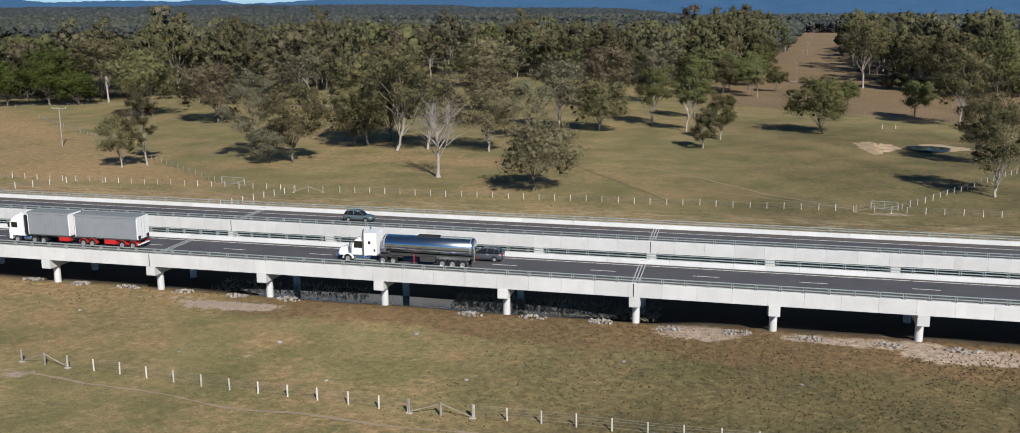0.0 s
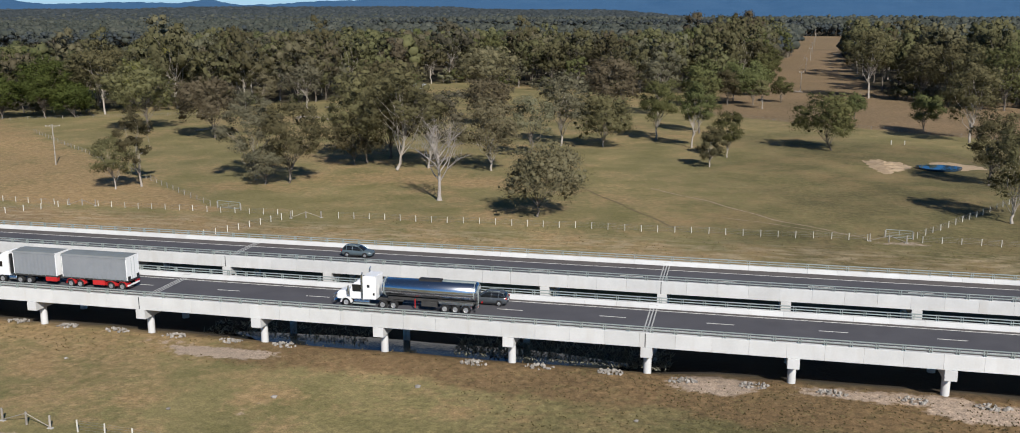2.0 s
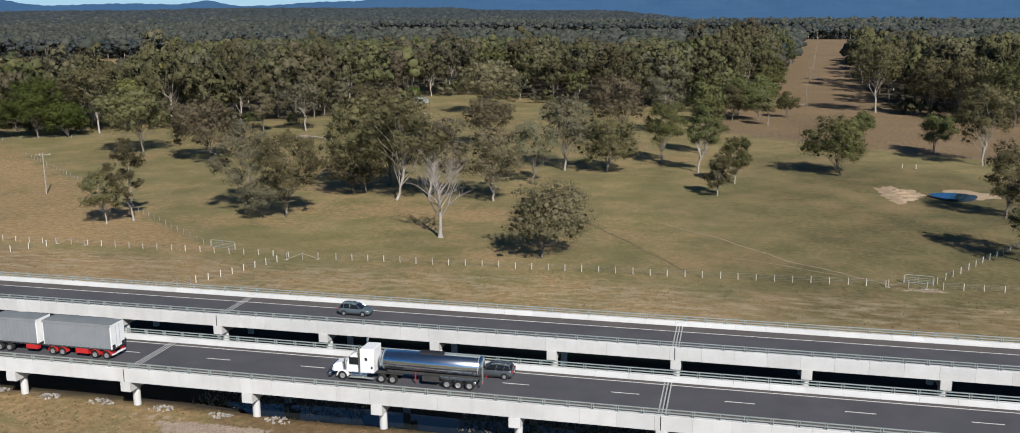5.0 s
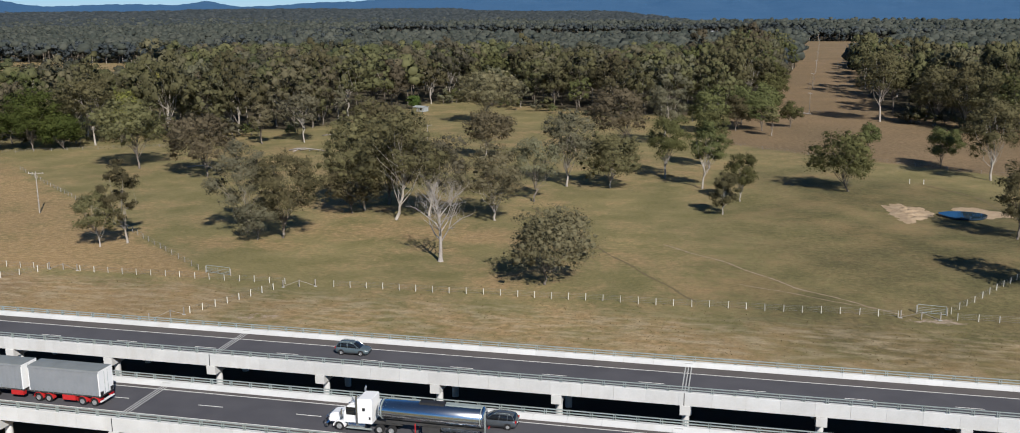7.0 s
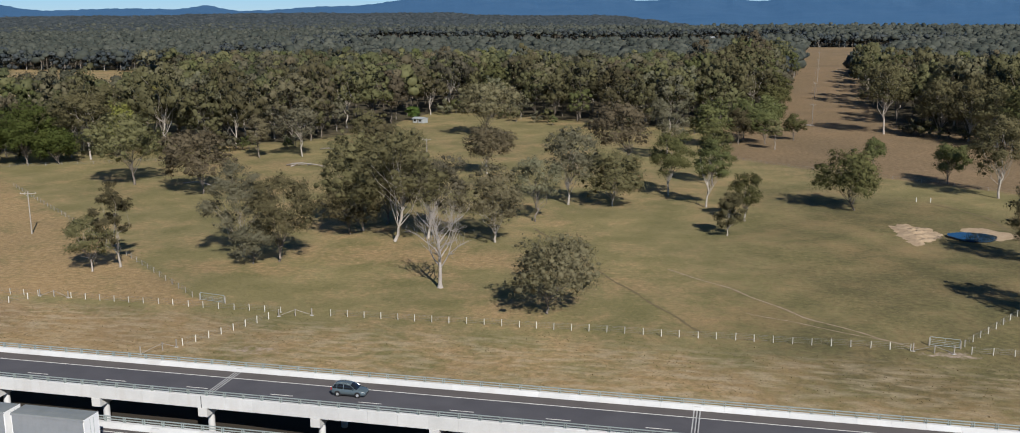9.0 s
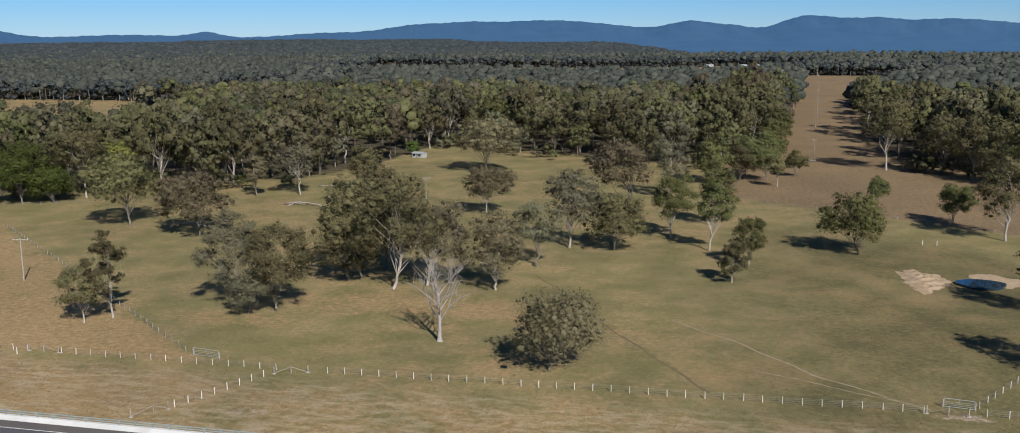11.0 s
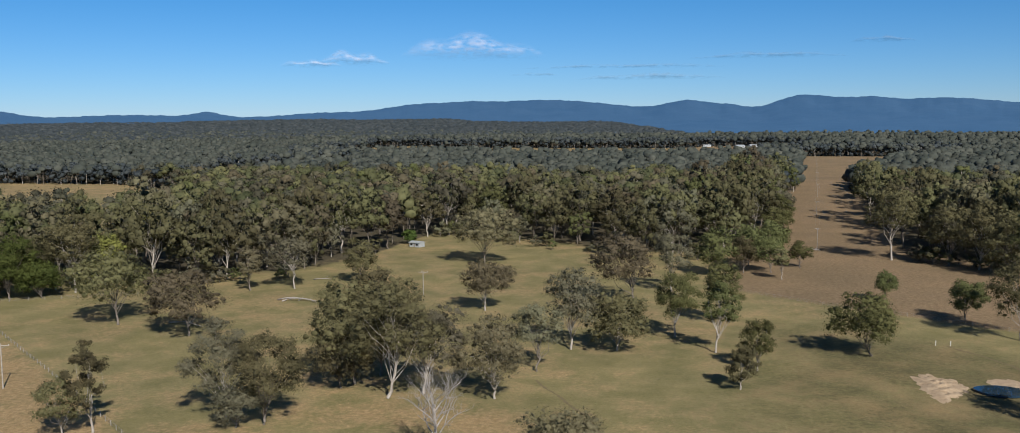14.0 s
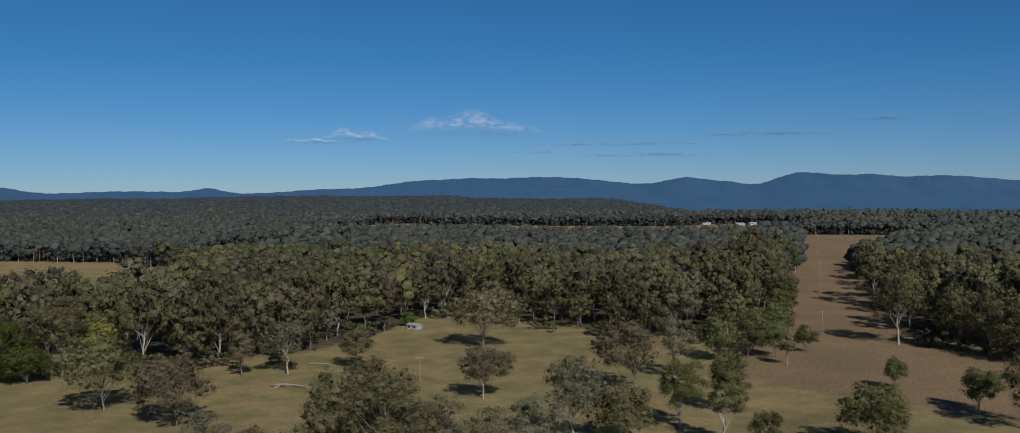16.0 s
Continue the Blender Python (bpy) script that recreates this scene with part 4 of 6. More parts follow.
def wooded(x, y):
    """True where trees stand closely."""
    strip_l = 47 + 0.052 * (y - 370) + 4 * np.sin(y * 0.03)
    strip_l = np.where(y > 640, np.interp(y, [640, 724, 898, 1150], [61, 76, 101, 114]) + 4 * np.sin(y * 0.03), strip_l)
    strip_r = np.interp(y, [340, 358, 600, 807, 1000, 1150, 1320], [99, 100, 109, 128, 185, 250, 330]) + 3 * np.sin(y * 0.021 + 1)
    west = (x < strip_l) & (y > wood_edge(x))
    east = (x > strip_r) & (y > 352 - 0.75 * (x - 95)) & (x < 700)
    ok = west | east
    ok &= ~((30 - x > 0.64 * (y + 66) + 25 * np.sin(y * 0.02)) & (y > 290) & (y < 690) & ((y > 450) | (np.sin(x * 12.9 + y * 7.3) < 0.5)))
    ok &= ~((((x + 425) / 40) ** 2 + ((y - 870) / 180) ** 2) < 1)
    ok &= ~((y > 1150 + 30 * np.sin(x * 0.013)) & (y < 1560) & (x > -560) & (x < 60))
    houses = (((x - 40) / 110) ** 2 + ((y - 1500) / 150) ** 2) < 1
    ok &= (y < 1150) | (x < 60) | (x > strip_r)
    quarry = (((x + 540) / 60) ** 2 + ((y - 1540) / 90) ** 2) < 1
    return (ok | ((y > 1300) & (x > 60)) | (y > 1560)) & ~houses & ~quarry


# litter-brown ground, painted dark for the shade where the trees stand closely
litter_shade = sum(wooded(GX + dx, GY + dy).astype(float) for dx, dy in ((0, -30), (0, -20), (-12, -16), (12, -16))) / 4
land.attributes.new("litter_shade", "FLOAT", "POINT").data.foreach_set("value", litter_shade.ravel().astype(np.float32))


def in_sight(x, y, pad=0.0):
    """The wedge of land that lies before the camera's whole path."""
    d = y + 75
    return (x > 30 - 0.90 * d - 30 - pad) & (x < 42 + 0.29 * d + 40 + pad)


def scatter(rng, x0, x1, y0, y1, gap):
    """Jittered grid."""
    nx_, ny_ = int((x1 - x0) / gap), int((y1 - y0) / gap)
    X, Y = np.meshgrid(x0 + (np.arange(nx_) + 0.5) * gap, y0 + (np.arange(ny_) + 0.5) * gap)
    X, Y = X.ravel() + rng.uniform(-0.48, 0.48, X.size) * gap, Y.ravel() + rng.uniform(-0.48, 0.48, Y.size) * gap
    return X, Y


rng = np.random.default_rng(7)
WX, WY = scatter(rng, -480, 330, 150, 700, 14.2)
ok = wooded(WX, WY) & in_sight(WX, WY)
WX, WY = WX[ok], WY[ok]
# how far each stands behind the wood's open edge
depth_in = np.minimum(WY - wood_edge(WX), 400)
depth_in = np.where(WX > 60, WY - (352 - 0.75 * (WX - 95)), depth_in)
near_strip = np.abs(WX - (66 + 0.035 * (WY - 350)))
rank = np.minimum(depth_in, np.maximum(0, near_strip - 18) * 1.6) + 0.12 * (WY - 200)
front = np.argsort(rank)[:230]
isfront = np.zeros(len(WX), bool)
isfront[front] = True

STYLES = [("leaf_olive", "bark_pale", 0.3), ("leaf_olive", "bark_dark", 0.35), ("leaf_brown", "bark_dark", 0.25), ("leaf_grey", "bark_pale", 0.3),
          ("leaf_olive", "bark_dark", 0.15), ("leaf_green", "bark_dark", 0.2), ("leaf_olive", "bark_dark", 0.3), ("leaf_brown", "bark_dark", 0.35)]
LABELS = {"leaf_olive": "olive gum tree in the close wood", "leaf_brown": "brown-tinged gum tree in the close wood",
          "leaf_grey": "grey-green gum tree in the close wood", "leaf_green": "greener gum tree in the close wood"}
models = []
for i, (leaf, bark, bole) in enumerate(STYLES):
    geo = tree_geometry(500 + i, 22.0, 18.5, bole * 0.6, clumps=15, m=5, leaves=2050, size=0.39, heart=0.66, droop=0.4, sides=5, limb_sides=3)
    models.append((leaf, bark, geo))
protos = [None] * 8
for j in front:
    s = rng.choice(8, p=[0.20, 0.16, 0.08, 0.13, 0.18, 0.10, 0.11, 0.04])
    k = rng.choice([0.6, 0.9, 1.0, 1.12, 1.28]) * rng.uniform(0.9, 1.12)
    m = pose(WX[j], WY[j], float(terrain(WX[j], WY[j])) - 0.1, 0, 0, rng.uniform(0, 360)) @ Matrix.Diagonal((k * rng.uniform(0.85, 1.1), k * rng.uniform(0.85, 1.1), k * 1.17, 1))
    if protos[s] is None:
        leaf, bark, geo = models[s]
        t = tree("gum_tree", LABELS[leaf], 0, 0, geo, leaf, bark, "trees of the wood", -0.2)
        t.matrix_basis = m
        protos[s] = t
    else:
        c = copy_thing(protos[s], Matrix())
        c.matrix_basis = m


def canopy(seed, xs, ys, hmin, hmax, width, per, size, clumps=9, low=0.30, limbs=0.0, fat=(0.25, 0.44), loose=0.28, tones=(-1.0, 0.3), heart=0.64):
    """Many whole trees in one go: domed crowns of separate leafy clumps, simple trunks, some bare limbs.
    Gives the sprays, their tree's tone, the trunks and the limbs."""
    r = np.random.default_rng(seed)
    n = len(xs)
    h = hmin + (hmax - hmin) * r.beta(2.2, 2.0, n)
    w = width * (0.55 + 0.45 * h / (0.5 * (hmin + hmax))) * r.uniform(0.8, 1.2, n)
    z = terrain(xs, ys)
    tone = r.uniform(*tones, n)
    # clump centres: most on a dome, some hanging low at the sides
    ang = r.uniform(0, 2 * math.pi, (n, clumps))
    rad = np.sqrt(r.uniform(0.0, 1.0, (n, clumps))) * 0.70
    side = r.uniform(0, 1, (n, clumps)) < 0.30
    rad = np.where(side, r.uniform(0.55, 0.8, (n, clumps)), rad)
    up = np.where(side, r.uniform(low + 0.08, 0.62, (n, clumps)), 0.90 - 0.42 * rad ** 2 - r.uniform(0, 0.16, (n, clumps)))
    cr = r.uniform(*fat, (n, clumps))
    C = np.stack([xs[:, None] + np.cos(ang) * rad * w[:, None] / 2, ys[:, None] + np.sin(ang) * rad * w[:, None] / 2, z[:, None] + up * h[:, None]], -1)
    tid = np.repeat(np.arange(n), per)
    which = r.integers(0, clumps, n * per)
    d = r.normal(0, 1, (n * per, 3))
    d /= np.linalg.norm(d, axis=1, keepdims=True)
    d[:, 2] = np.where((d[:, 2] < -0.25) & (r.uniform(0, 1, n * per) < 0.7), -d[:, 2], d[:, 2])
    shell = r.uniform(0.5, 1.2, (n * per, 1))
    R = (cr[tid, which] * w[tid] / 2)[:, None]
    P = C[tid, which] + d * shell * R * np.array([1.1, 1.1, 0.85])
    mid = np.stack([xs, ys, z + h * 0.62], 1)
    q, nrm = leaf_sprays(r, P, d * 0.8 + 0.4 * unit(P - mid[tid]) + np.array([0, 0, 0.1]), size, loose, 0.8, 0.3)
    CC = C.reshape(-1, 3)
    hq, hn = leaf_hearts(r, CC, (cr * w[:, None] / 2).ravel() * heart, 0.4 * unit(CC - np.repeat(mid, clumps, 0)))
    q, nrm = with_hearts((q, nrm), (hq, hn))
    tone = np.concatenate([tone[tid], np.repeat(tone, clumps * 20)])
    a = r.uniform(0, math.pi, n)
    u = np.stack([np.cos(a), np.sin(a), 0 * a], 1) * 0.26
    base, top = np.stack([xs, ys, z - 0.3], 1), np.stack([xs, ys, z + h * 0.6], 1)
    u2 = np.stack([-u[:, 1], u[:, 0], u[:, 2]], 1)
    tq = np.concatenate([np.stack([base - v, base + v, top + v * 0.5, top - v * 0.5], 1) for v in (u, u2)])
    # bare pale limbs that reach out through some crowns
    has = np.nonzero(r.uniform(0, 1, n) < limbs)[0]
    lq = []
    for k in range(min(6, clumps)):
        foot = np.stack([xs[has], ys[has], z[has] + h[has] * r.uniform(0.35, 0.6, len(has))], 1)
        tip = C[has, k]
        tip = foot + (tip - foot) * r.uniform(1.05, 1.3, (len(has), 1))
        knee = (foot + tip) / 2 + r.normal(0, 0.6, foot.shape)
        v = np.cross(tip - foot, r.normal(0, 1, foot.shape))
        v /= np.linalg.norm(v, axis=1, keepdims=True) + 1e-9
        for s0, s1, a0, a1 in ((0.20, 0.13, foot, knee), (0.13, 0.05, knee, tip)):
            lq.append(np.stack([a0 - v * s0, a0 + v * s0, a1 + v * s1, a1 - v * s1], 1))
            v2 = np.cross(v, a1 - a0)
            v2 /= np.linalg.norm(v2, axis=1, keepdims=True) + 1e-9
            lq.append(np.stack([a0 - v2 * s0, a0 + v2 * s0, a1 + v2 * s1, a1 - v2 * s1], 1))
    return q, nrm, tone, tq, np.concatenate(lq)


bx, by = WX[~isfront], WY[~isfront]
deep = depth_in[~isfront] > 120
for seed, (leaf, share) in enumerate((("leaf_olive", 0.48), ("leaf_brown", 0.24), ("leaf_grey", 0.22), ("leaf_green", 0.06))):
    lo = sum((0.48, 0.24, 0.22, 0.06)[:seed])
    u = np.random.default_rng(3).uniform(0, 1, len(bx))
    sel = (u >= lo) & (u < lo + share)
    near_wood = canopy(40 + seed, bx[sel & ~deep], by[sel & ~deep], 17, 31, 18.5, 280, 0.58, limbs=0.45, clumps=10, loose=0.4, fat=(0.30, 0.46), heart=0.72)
    far_wood = canopy(50 + seed, bx[sel & deep], by[sel & deep], 14, 26, 18.5, 170, 0.62, limbs=0.3, clumps=7, loose=0.42, fat=(0.34, 0.52), heart=0.62)
    q, nrm, tone, tr, lb = (np.concatenate(v) for v in zip(near_wood, far_wood))
    o = new("woodland", quads_mesh("woodland", q, M[leaf], tone, nrm))
    tagged(o, "close gum woodland canopy behind the paddock", "woodland", kind="stuff")
    piece("trunks", quads_mesh("trunks", tr, M["bark_dark"]), o)
    piece("limbs", quads_mesh("limbs", lb, M["bark_pale"]), o)


NX, NY = scatter(rng, -1150, 600, 690, 1350, 11.5)
OX, OY = scatter(rng, -1500, 700, 1350, 1960, 15.0)
FX, FY = np.concatenate([NX, OX]), np.concatenate([NY, OY])
ok = wooded(FX, FY) & in_sight(FX, FY)
q, nrm, tone, tr, lb = canopy(62, FX[ok], FY[ok], 14, 22, 13.5, 10, 0.9, clumps=3, fat=(0.50, 0.78), loose=0.4, tones=(-0.7, 0.35), heart=0.85)
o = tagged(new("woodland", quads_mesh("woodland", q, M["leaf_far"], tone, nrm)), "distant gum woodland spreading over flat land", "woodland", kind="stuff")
piece("trunks", quads_mesh("trunks", tr, M["bark_dark"]), o)


def far_crowns(seed, dmin, dmax):
    """The far wood as single domed crowns, each an uneven cap of a few facets; they stand wider the farther off."""
    r = np.random.default_rng(seed)
    xs, ys = [], []
    d = dmin
    while d < dmax:
        gap = 9.0 + 0.0055 * (d - 1900)
        a = np.radians(np.arange(-18.5, 45.5, math.degrees(gap / d)))
        a = a + r.uniform(-0.5, 0.5, len(a)) * gap / d
        dd = d + r.uniform(-0.5, 0.5, len(a)) * gap * 1.5
        xs.append(30 - dd * np.sin(a))
        ys.append(-66 + dd * np.cos(a))
        d += gap * 1.35
    X, Y = np.concatenate(xs), np.concatenate(ys)
    ok = wooded(X, Y) & (np.hypot(X - 30, Y + 66) < 1950 + 2200 * np.clip((-60 - X) / 500, 0, 1))
    X, Y = X[ok], Y[ok]
    n, k = len(X), 6
    dist = np.hypot(X - 30, Y + 66)
    rad = (7.4 + 0.0044 * (dist - 1900)) * r.uniform(0.7, 1.35, n)
    top = (15 + 5 * r.beta(2, 2, n) + 2.0 * wobble(X, Y, 0.02, 1)) * 1.0
    V = np.zeros((n, 2 * k + 1, 3))
    ph = r.uniform(0, 6.28, n)
    for ring, (fr, fz) in enumerate(((1.0, 0.45), (0.74, 0.87))):
        for j in range(k):
            a = ph + 2 * math.pi * (j + 0.5 * (ring % 2)) / k
            e = r.uniform(0.78, 1.2, n)
            V[:, ring * k + j] = np.stack([X + rad * fr * e * np.cos(a), Y + rad * fr * e * np.sin(a), top * (fz + r.uniform(-0.05, 0.05, n))], 1)
    V[:, 2 * k] = np.stack([X, Y, top], 1)
    V[:, :, 2] += terrain(X, Y)[:, None]
    F = []
    for ring in range(1):
        for j in range(k):
            a, b, c, e = ring * k + j, ring * k + (j + 1) % k, (ring + 1) * k + (j + 1) % k, (ring + 1) * k + j
            F += [(a, b, e), (b, c, e)]
    F += [(k + j, k + (j + 1) % k, 2 * k) for j in range(k)]
    F = (np.array(F)[None] + (np.arange(n) * (2 * k + 1))[:, None, None]).reshape(-1, 3)
    me = bpy.data.meshes.new("woodland")
    me.vertices.add(V.size // 3)
    me.vertices.foreach_set("co", V.astype(np.float32).ravel())
    me.loops.add(F.size)
    me.loops.foreach_set("vertex_index", F.astype(np.int32).ravel())
    me.polygons.add(len(F))
    me.polygons.foreach_set("loop_start", np.arange(0, F.size, 3, dtype=np.int32))
    me.update(calc_edges=True)
    me.polygons.foreach_set("use_smooth", np.ones(len(F), bool))
    tone = np.repeat(r.uniform(-0.7, 0.35, n), len(F) // n)
    me.attributes.new("tone", "FLOAT", "FACE").data.foreach_set("value", tone.astype(np.float32))
    return me


me = far_crowns(8, 1960, 3900)
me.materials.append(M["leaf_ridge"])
o = tagged(new("woodland", me), "far wooded ridge on the horizon", "woodland", kind="stuff")
# whole trees stand where the canopy ends at open land
EX, EY = scatter(rng, -2300, 1150, 640, 2300, 7.0)
w = np.sqrt((EX - 30) ** 2 + (EY + 66) ** 2)
step = np.where(w > 1400, 40.0, 26.0)
ok = wooded(EX, EY) & in_sight(EX, EY) & ~wooded(EX + step * (30 - EX) / w, EY + step * (-66 - EY) / w)
q, nrm, tone, tr, lb = canopy(63, EX[ok], EY[ok], 10, 22, 14, 34, 1.1, clumps=3, low=-0.05, tones=(-0.7, 0.3), fat=(0.42, 0.65), loose=0.4)
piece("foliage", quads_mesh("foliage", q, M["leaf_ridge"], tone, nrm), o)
piece("trunks", quads_mesh("trunks", tr[::4], M["bark_pale"]), o)

# bushes and saplings along the wood's open edge
saplings = []
for i in range(80):
    if i < 52:
        bx_ = rng.uniform(-215, 30)
        by_ = float(wood_edge(bx_)) + rng.uniform(-3, 6)
    else:
        bx_ = rng.uniform(100, 150)
        by_ = 352 - 0.75 * (bx_ - 95) + rng.uniform(-6, 6)
    s = i % 4
    k = rng.uniform(0.75, 1.45)
    if i < 4:
        leaf = ("leaf_olive", "leaf_grey", "leaf_olive", "leaf_green")[s]
        c = tree("young_gum_tree", "bushy young gum at the wood's edge", 0, 0, tree_geometry(900 + i, 6.5, 6.0, 0.06, clumps=6, m=5, leaves=500, size=0.32, droop=0.3, sides=5, limb_sides=3), leaf, "bark_dark",
                 "saplings at the wood's edge")
        saplings.append(c)
    else:
        c = copy_thing(saplings[s], Matrix())
    c.matrix_basis = pose(bx_, by_, float(terrain(bx_, by_)) - 0.1, 0, 0, rng.uniform(0, 360)) @ Matrix.Diagonal((k * 1.1, k * 1.1, k, 1))


# ---- the range on the horizon, its haze blue painted in ----
def range_height(a):
    """Crest height of the far range by bearing a (degrees from +y towards -x), seen from the path."""
    g = lambda c, s, k: k * np.exp(-((a - c) / s) ** 2)
    crest = (47.5 + g(-10.3, 4.4, 60) + g(-7.1, 1.3, 29) + g(-3.5, 2.2, 75) + g(-5.6, 1.1, 13) + g(2.6, 1.8, 50) + g(0.3, 1.2, 26) + g(11.0, 6.5, 69)
             + g(15.2, 1.4, 10) + g(18.4, 2.9, 35) + g(23.7, 2.6, 17) + g(29.9, 1.0, 21) + g(34.1, 4.0, 15) + g(40.7, 1.7, 34) + g(-22, 7.0, 50))
    return crest + 0.9 * np.sin(a * 5.1) + 0.7 * np.sin(a * 11.3 + 1) + 0.5 * np.sin(a * 27 + 2)


def far_range():
    aa = np.linspace(-60, 75, 900)
    rr = np.array([2350, 2600, 2900, 3200, 3450, 3700, 3950, 4200, 4400, 4650])
    rise = np.array([0.0, 0.10, 0.15, 0.22, 0.32, 0.44, 0.60, 0.80, 1.0, 0.7])
    mb = MB()
    for r, k in zip(rr, rise):
        hh = range_height(aa) * k + (0 < k < 1) * (9 * np.sin(aa * 1.3 + r * 0.004) + 6 * np.sin(aa * 3.1 - r * 0.006) + 3 * np.sin(aa * 7.3 + r * 0.01)) * k
        for a, z in zip(np.radians(aa), hh):
            mb.v.append((30 - r * math.sin(a), -66 + r * math.cos(a), float(z)))
    n = len(aa)
    for i in range(len(rr) - 1):
        for j in range(n - 1):
            mb.f.append((i * n + j, (i + 1) * n + j, (i + 1) * n + j + 1, i * n + j + 1))
    return mb


tagged(part("backdrop", far_range(), M["hill"], smooth=True), "forested mountain range on the horizon, painted haze blue", "mountains", kind="structure")


# ---- fences, gates and poles ----
def g(x, y):
    return float(terrain(x, y))


POST = MB().tube([(0, 0, -0.3), (0, 0, 1.18), (0, 0, 1.2)], [0.085, 0.08, 0.05], 8).mesh("post", M["post"])
FARPOST = MB().tube([(0, 0, -0.3), (0, 0, 1.13), (0, 0, 1.15)], [0.075, 0.07, 0.045], 7).mesh("post", M["greypost"])
OLDPOST = MB().tube([(0, 0, -0.3), (0, 0, 1.1), (0, 0, 1.12)], [0.075, 0.07, 0.04], 7).mesh("post", M["oldpost"])
STRAINER = MB().tube([(0, 0, -0.4), (0, 0, 1.28), (0, 0, 1.3)], [0.11, 0.105, 0.08], 10).mesh("strainer_post", M["oldpost"])


def fence(label, ends, gap, mesh=None, wires=(0.3, 0.6, 0.9, 1.12), gaps=(), wire_r=0.011, tilt=2.0):
    """Posts along a line of corners, with plain wires between them. gaps: stretches (x0, x1) without posts."""
    r = random.Random(int(ends[0][0] * 7 + ends[0][1]))
    f = tagged(new("wire_fence"), label, "fence")
    tops = []
    for (xa, ya), (xb, yb) in zip(ends, ends[1:]):
        n = max(1, round(math.hypot(xb - xa, yb - ya) / gap))
        for i in range(n + (1 if (xb, yb) == ends[-1] else 0)):
            x, y = xa + (xb - xa) * i / n, ya + (yb - ya) * i / n
            tops.append((x, y))
            if any(a < x < b for a, b in gaps):
                continue
            piece("post", mesh or POST, f, pose(x + r.uniform(-0.05, 0.05), y, g(x, y) + r.uniform(-0.06, 0.06), r.uniform(-tilt, tilt), r.uniform(-tilt, tilt), r.uniform(0, 360)))
    for h in wires:
        part("wire", MB().tube([(x, y, g(x, y) + h) for x, y in tops], wire_r, 4, cap=False), M["wire"], f)
    return f


def brace(label, pts):
    """A strainer assembly: three stout posts and the diagonal stays that fall from the middle one."""
    a = tagged(new("fence_brace"), label, "fence")
    (x0, y0), (x1, y1), (x2, y2) = pts
    for x, y in pts:
        piece("strainer_post", STRAINER, a, pose(x, y, g(x, y)))
    for (xa, ya) in ((x0, y0), (x2, y2)):
        part("stay", MB().tube([(x1, y1, g(x1, y1) + 1.15), (xa, ya, g(xa, ya) + 0.12)], 0.042, 7), M["oldpost"], a)
        part("footing", MB().box(xa - 0.28, xa + 0.28, ya - 0.18, ya + 0.18, g(xa, ya) - 0.1, g(xa, ya) + 0.07), M["soffit"], a, "small concrete footing", bevel=0.03)
    return a


def farm_gate(label, xa, ya, xb, yb, h=1.45):
    """A tubular steel gate between two posts."""
    gt = tagged(new("farm_gate"), label, "gate")
    za, zb = g(xa, ya), g(xb, yb)
    d = Vector((xb - xa, yb - ya, zb - za))
    at = lambda t, z: tuple(Vector((xa, ya, za)) + d * t + Vector((0, 0, z)))
    fr = MB().tube([at(0.03, 0.18), at(0.97, 0.18)], 0.045, 6).tube([at(0.03, h), at(0.97, h)], 0.05, 6)
    fr.tube([at(0.03, 0.18), at(0.03, h)], 0.045, 6).tube([at(0.97, 0.18), at(0.97, h)], 0.045, 6)
    part("gate_frame", fr, M["galv"], gt, "galvanised tube frame")
    for z in (0.45, 0.72, 1.0):
        part("gate_bar", MB().tube([at(0.03, z), at(0.97, z)], 0.022, 6), M["galv"], gt)
    part("gate_bar", MB().tube([at(0.5, 0.18), at(0.5, h)], 0.025, 6), M["galv"], gt)
    for x, y in ((xa, ya), (xb, yb)):
        piece("post", STRAINER, gt, pose(x, y, g(x, y)))
    return gt


def power_pole(label, x, y, h, arm=2.4, turn=0, bark="oldpost"):
    p = tagged(new("power_pole"), label, "pole")
    p.matrix_basis = pose(x, y, g(x, y), 0, 0, turn)
    part("pole", MB().tube([(0, 0, -0.5), (0, 0, h)], [0.17, 0.12], 10), M[bark], p)
    part("crossarm", MB().box(-arm / 2, arm / 2, 0.13, 0.24, h - 0.55, h - 0.42), M["oldpost"], p)
    for k in (-0.45, -0.2, 0.45):
        part("insulator", MB().tube([(k * arm, 0.18, h - 0.42), (k * arm, 0.18, h - 0.18)], [0.06, 0.04], 8), M["wall_pale"], p)
    part("arm_stay", MB().tube([(-arm * 0.3, 0.14, h - 0.5), (0, 0.14, h - 1.1)], 0.02, 5), M["galv"], p)
    part("arm_stay", MB().tube([(arm * 0.3, 0.14, h - 0.5), (0, 0.14, h - 1.1)], 0.02, 5), M["galv"], p)
    return p


fence("pale timber post and wire fence along the near paddock", [(-19.1, -25.8), (11.2, -28.0), (14.0, -28.2)], 3.06)
fence("pale timber post and wire fence along the near paddock", [(19.9, -28.2), (62, -28.6)], 3.1)
brace("grey strainer posts with diagonal stays in the fence", [(14.1, -28.3), (17.0, -28.3), (19.9, -28.3)])
brace("galvanised strainer posts with diagonal stays at fence end", [(-27.9, -25.0), (-25.0, -25.3), (-22.2, -25.6)])
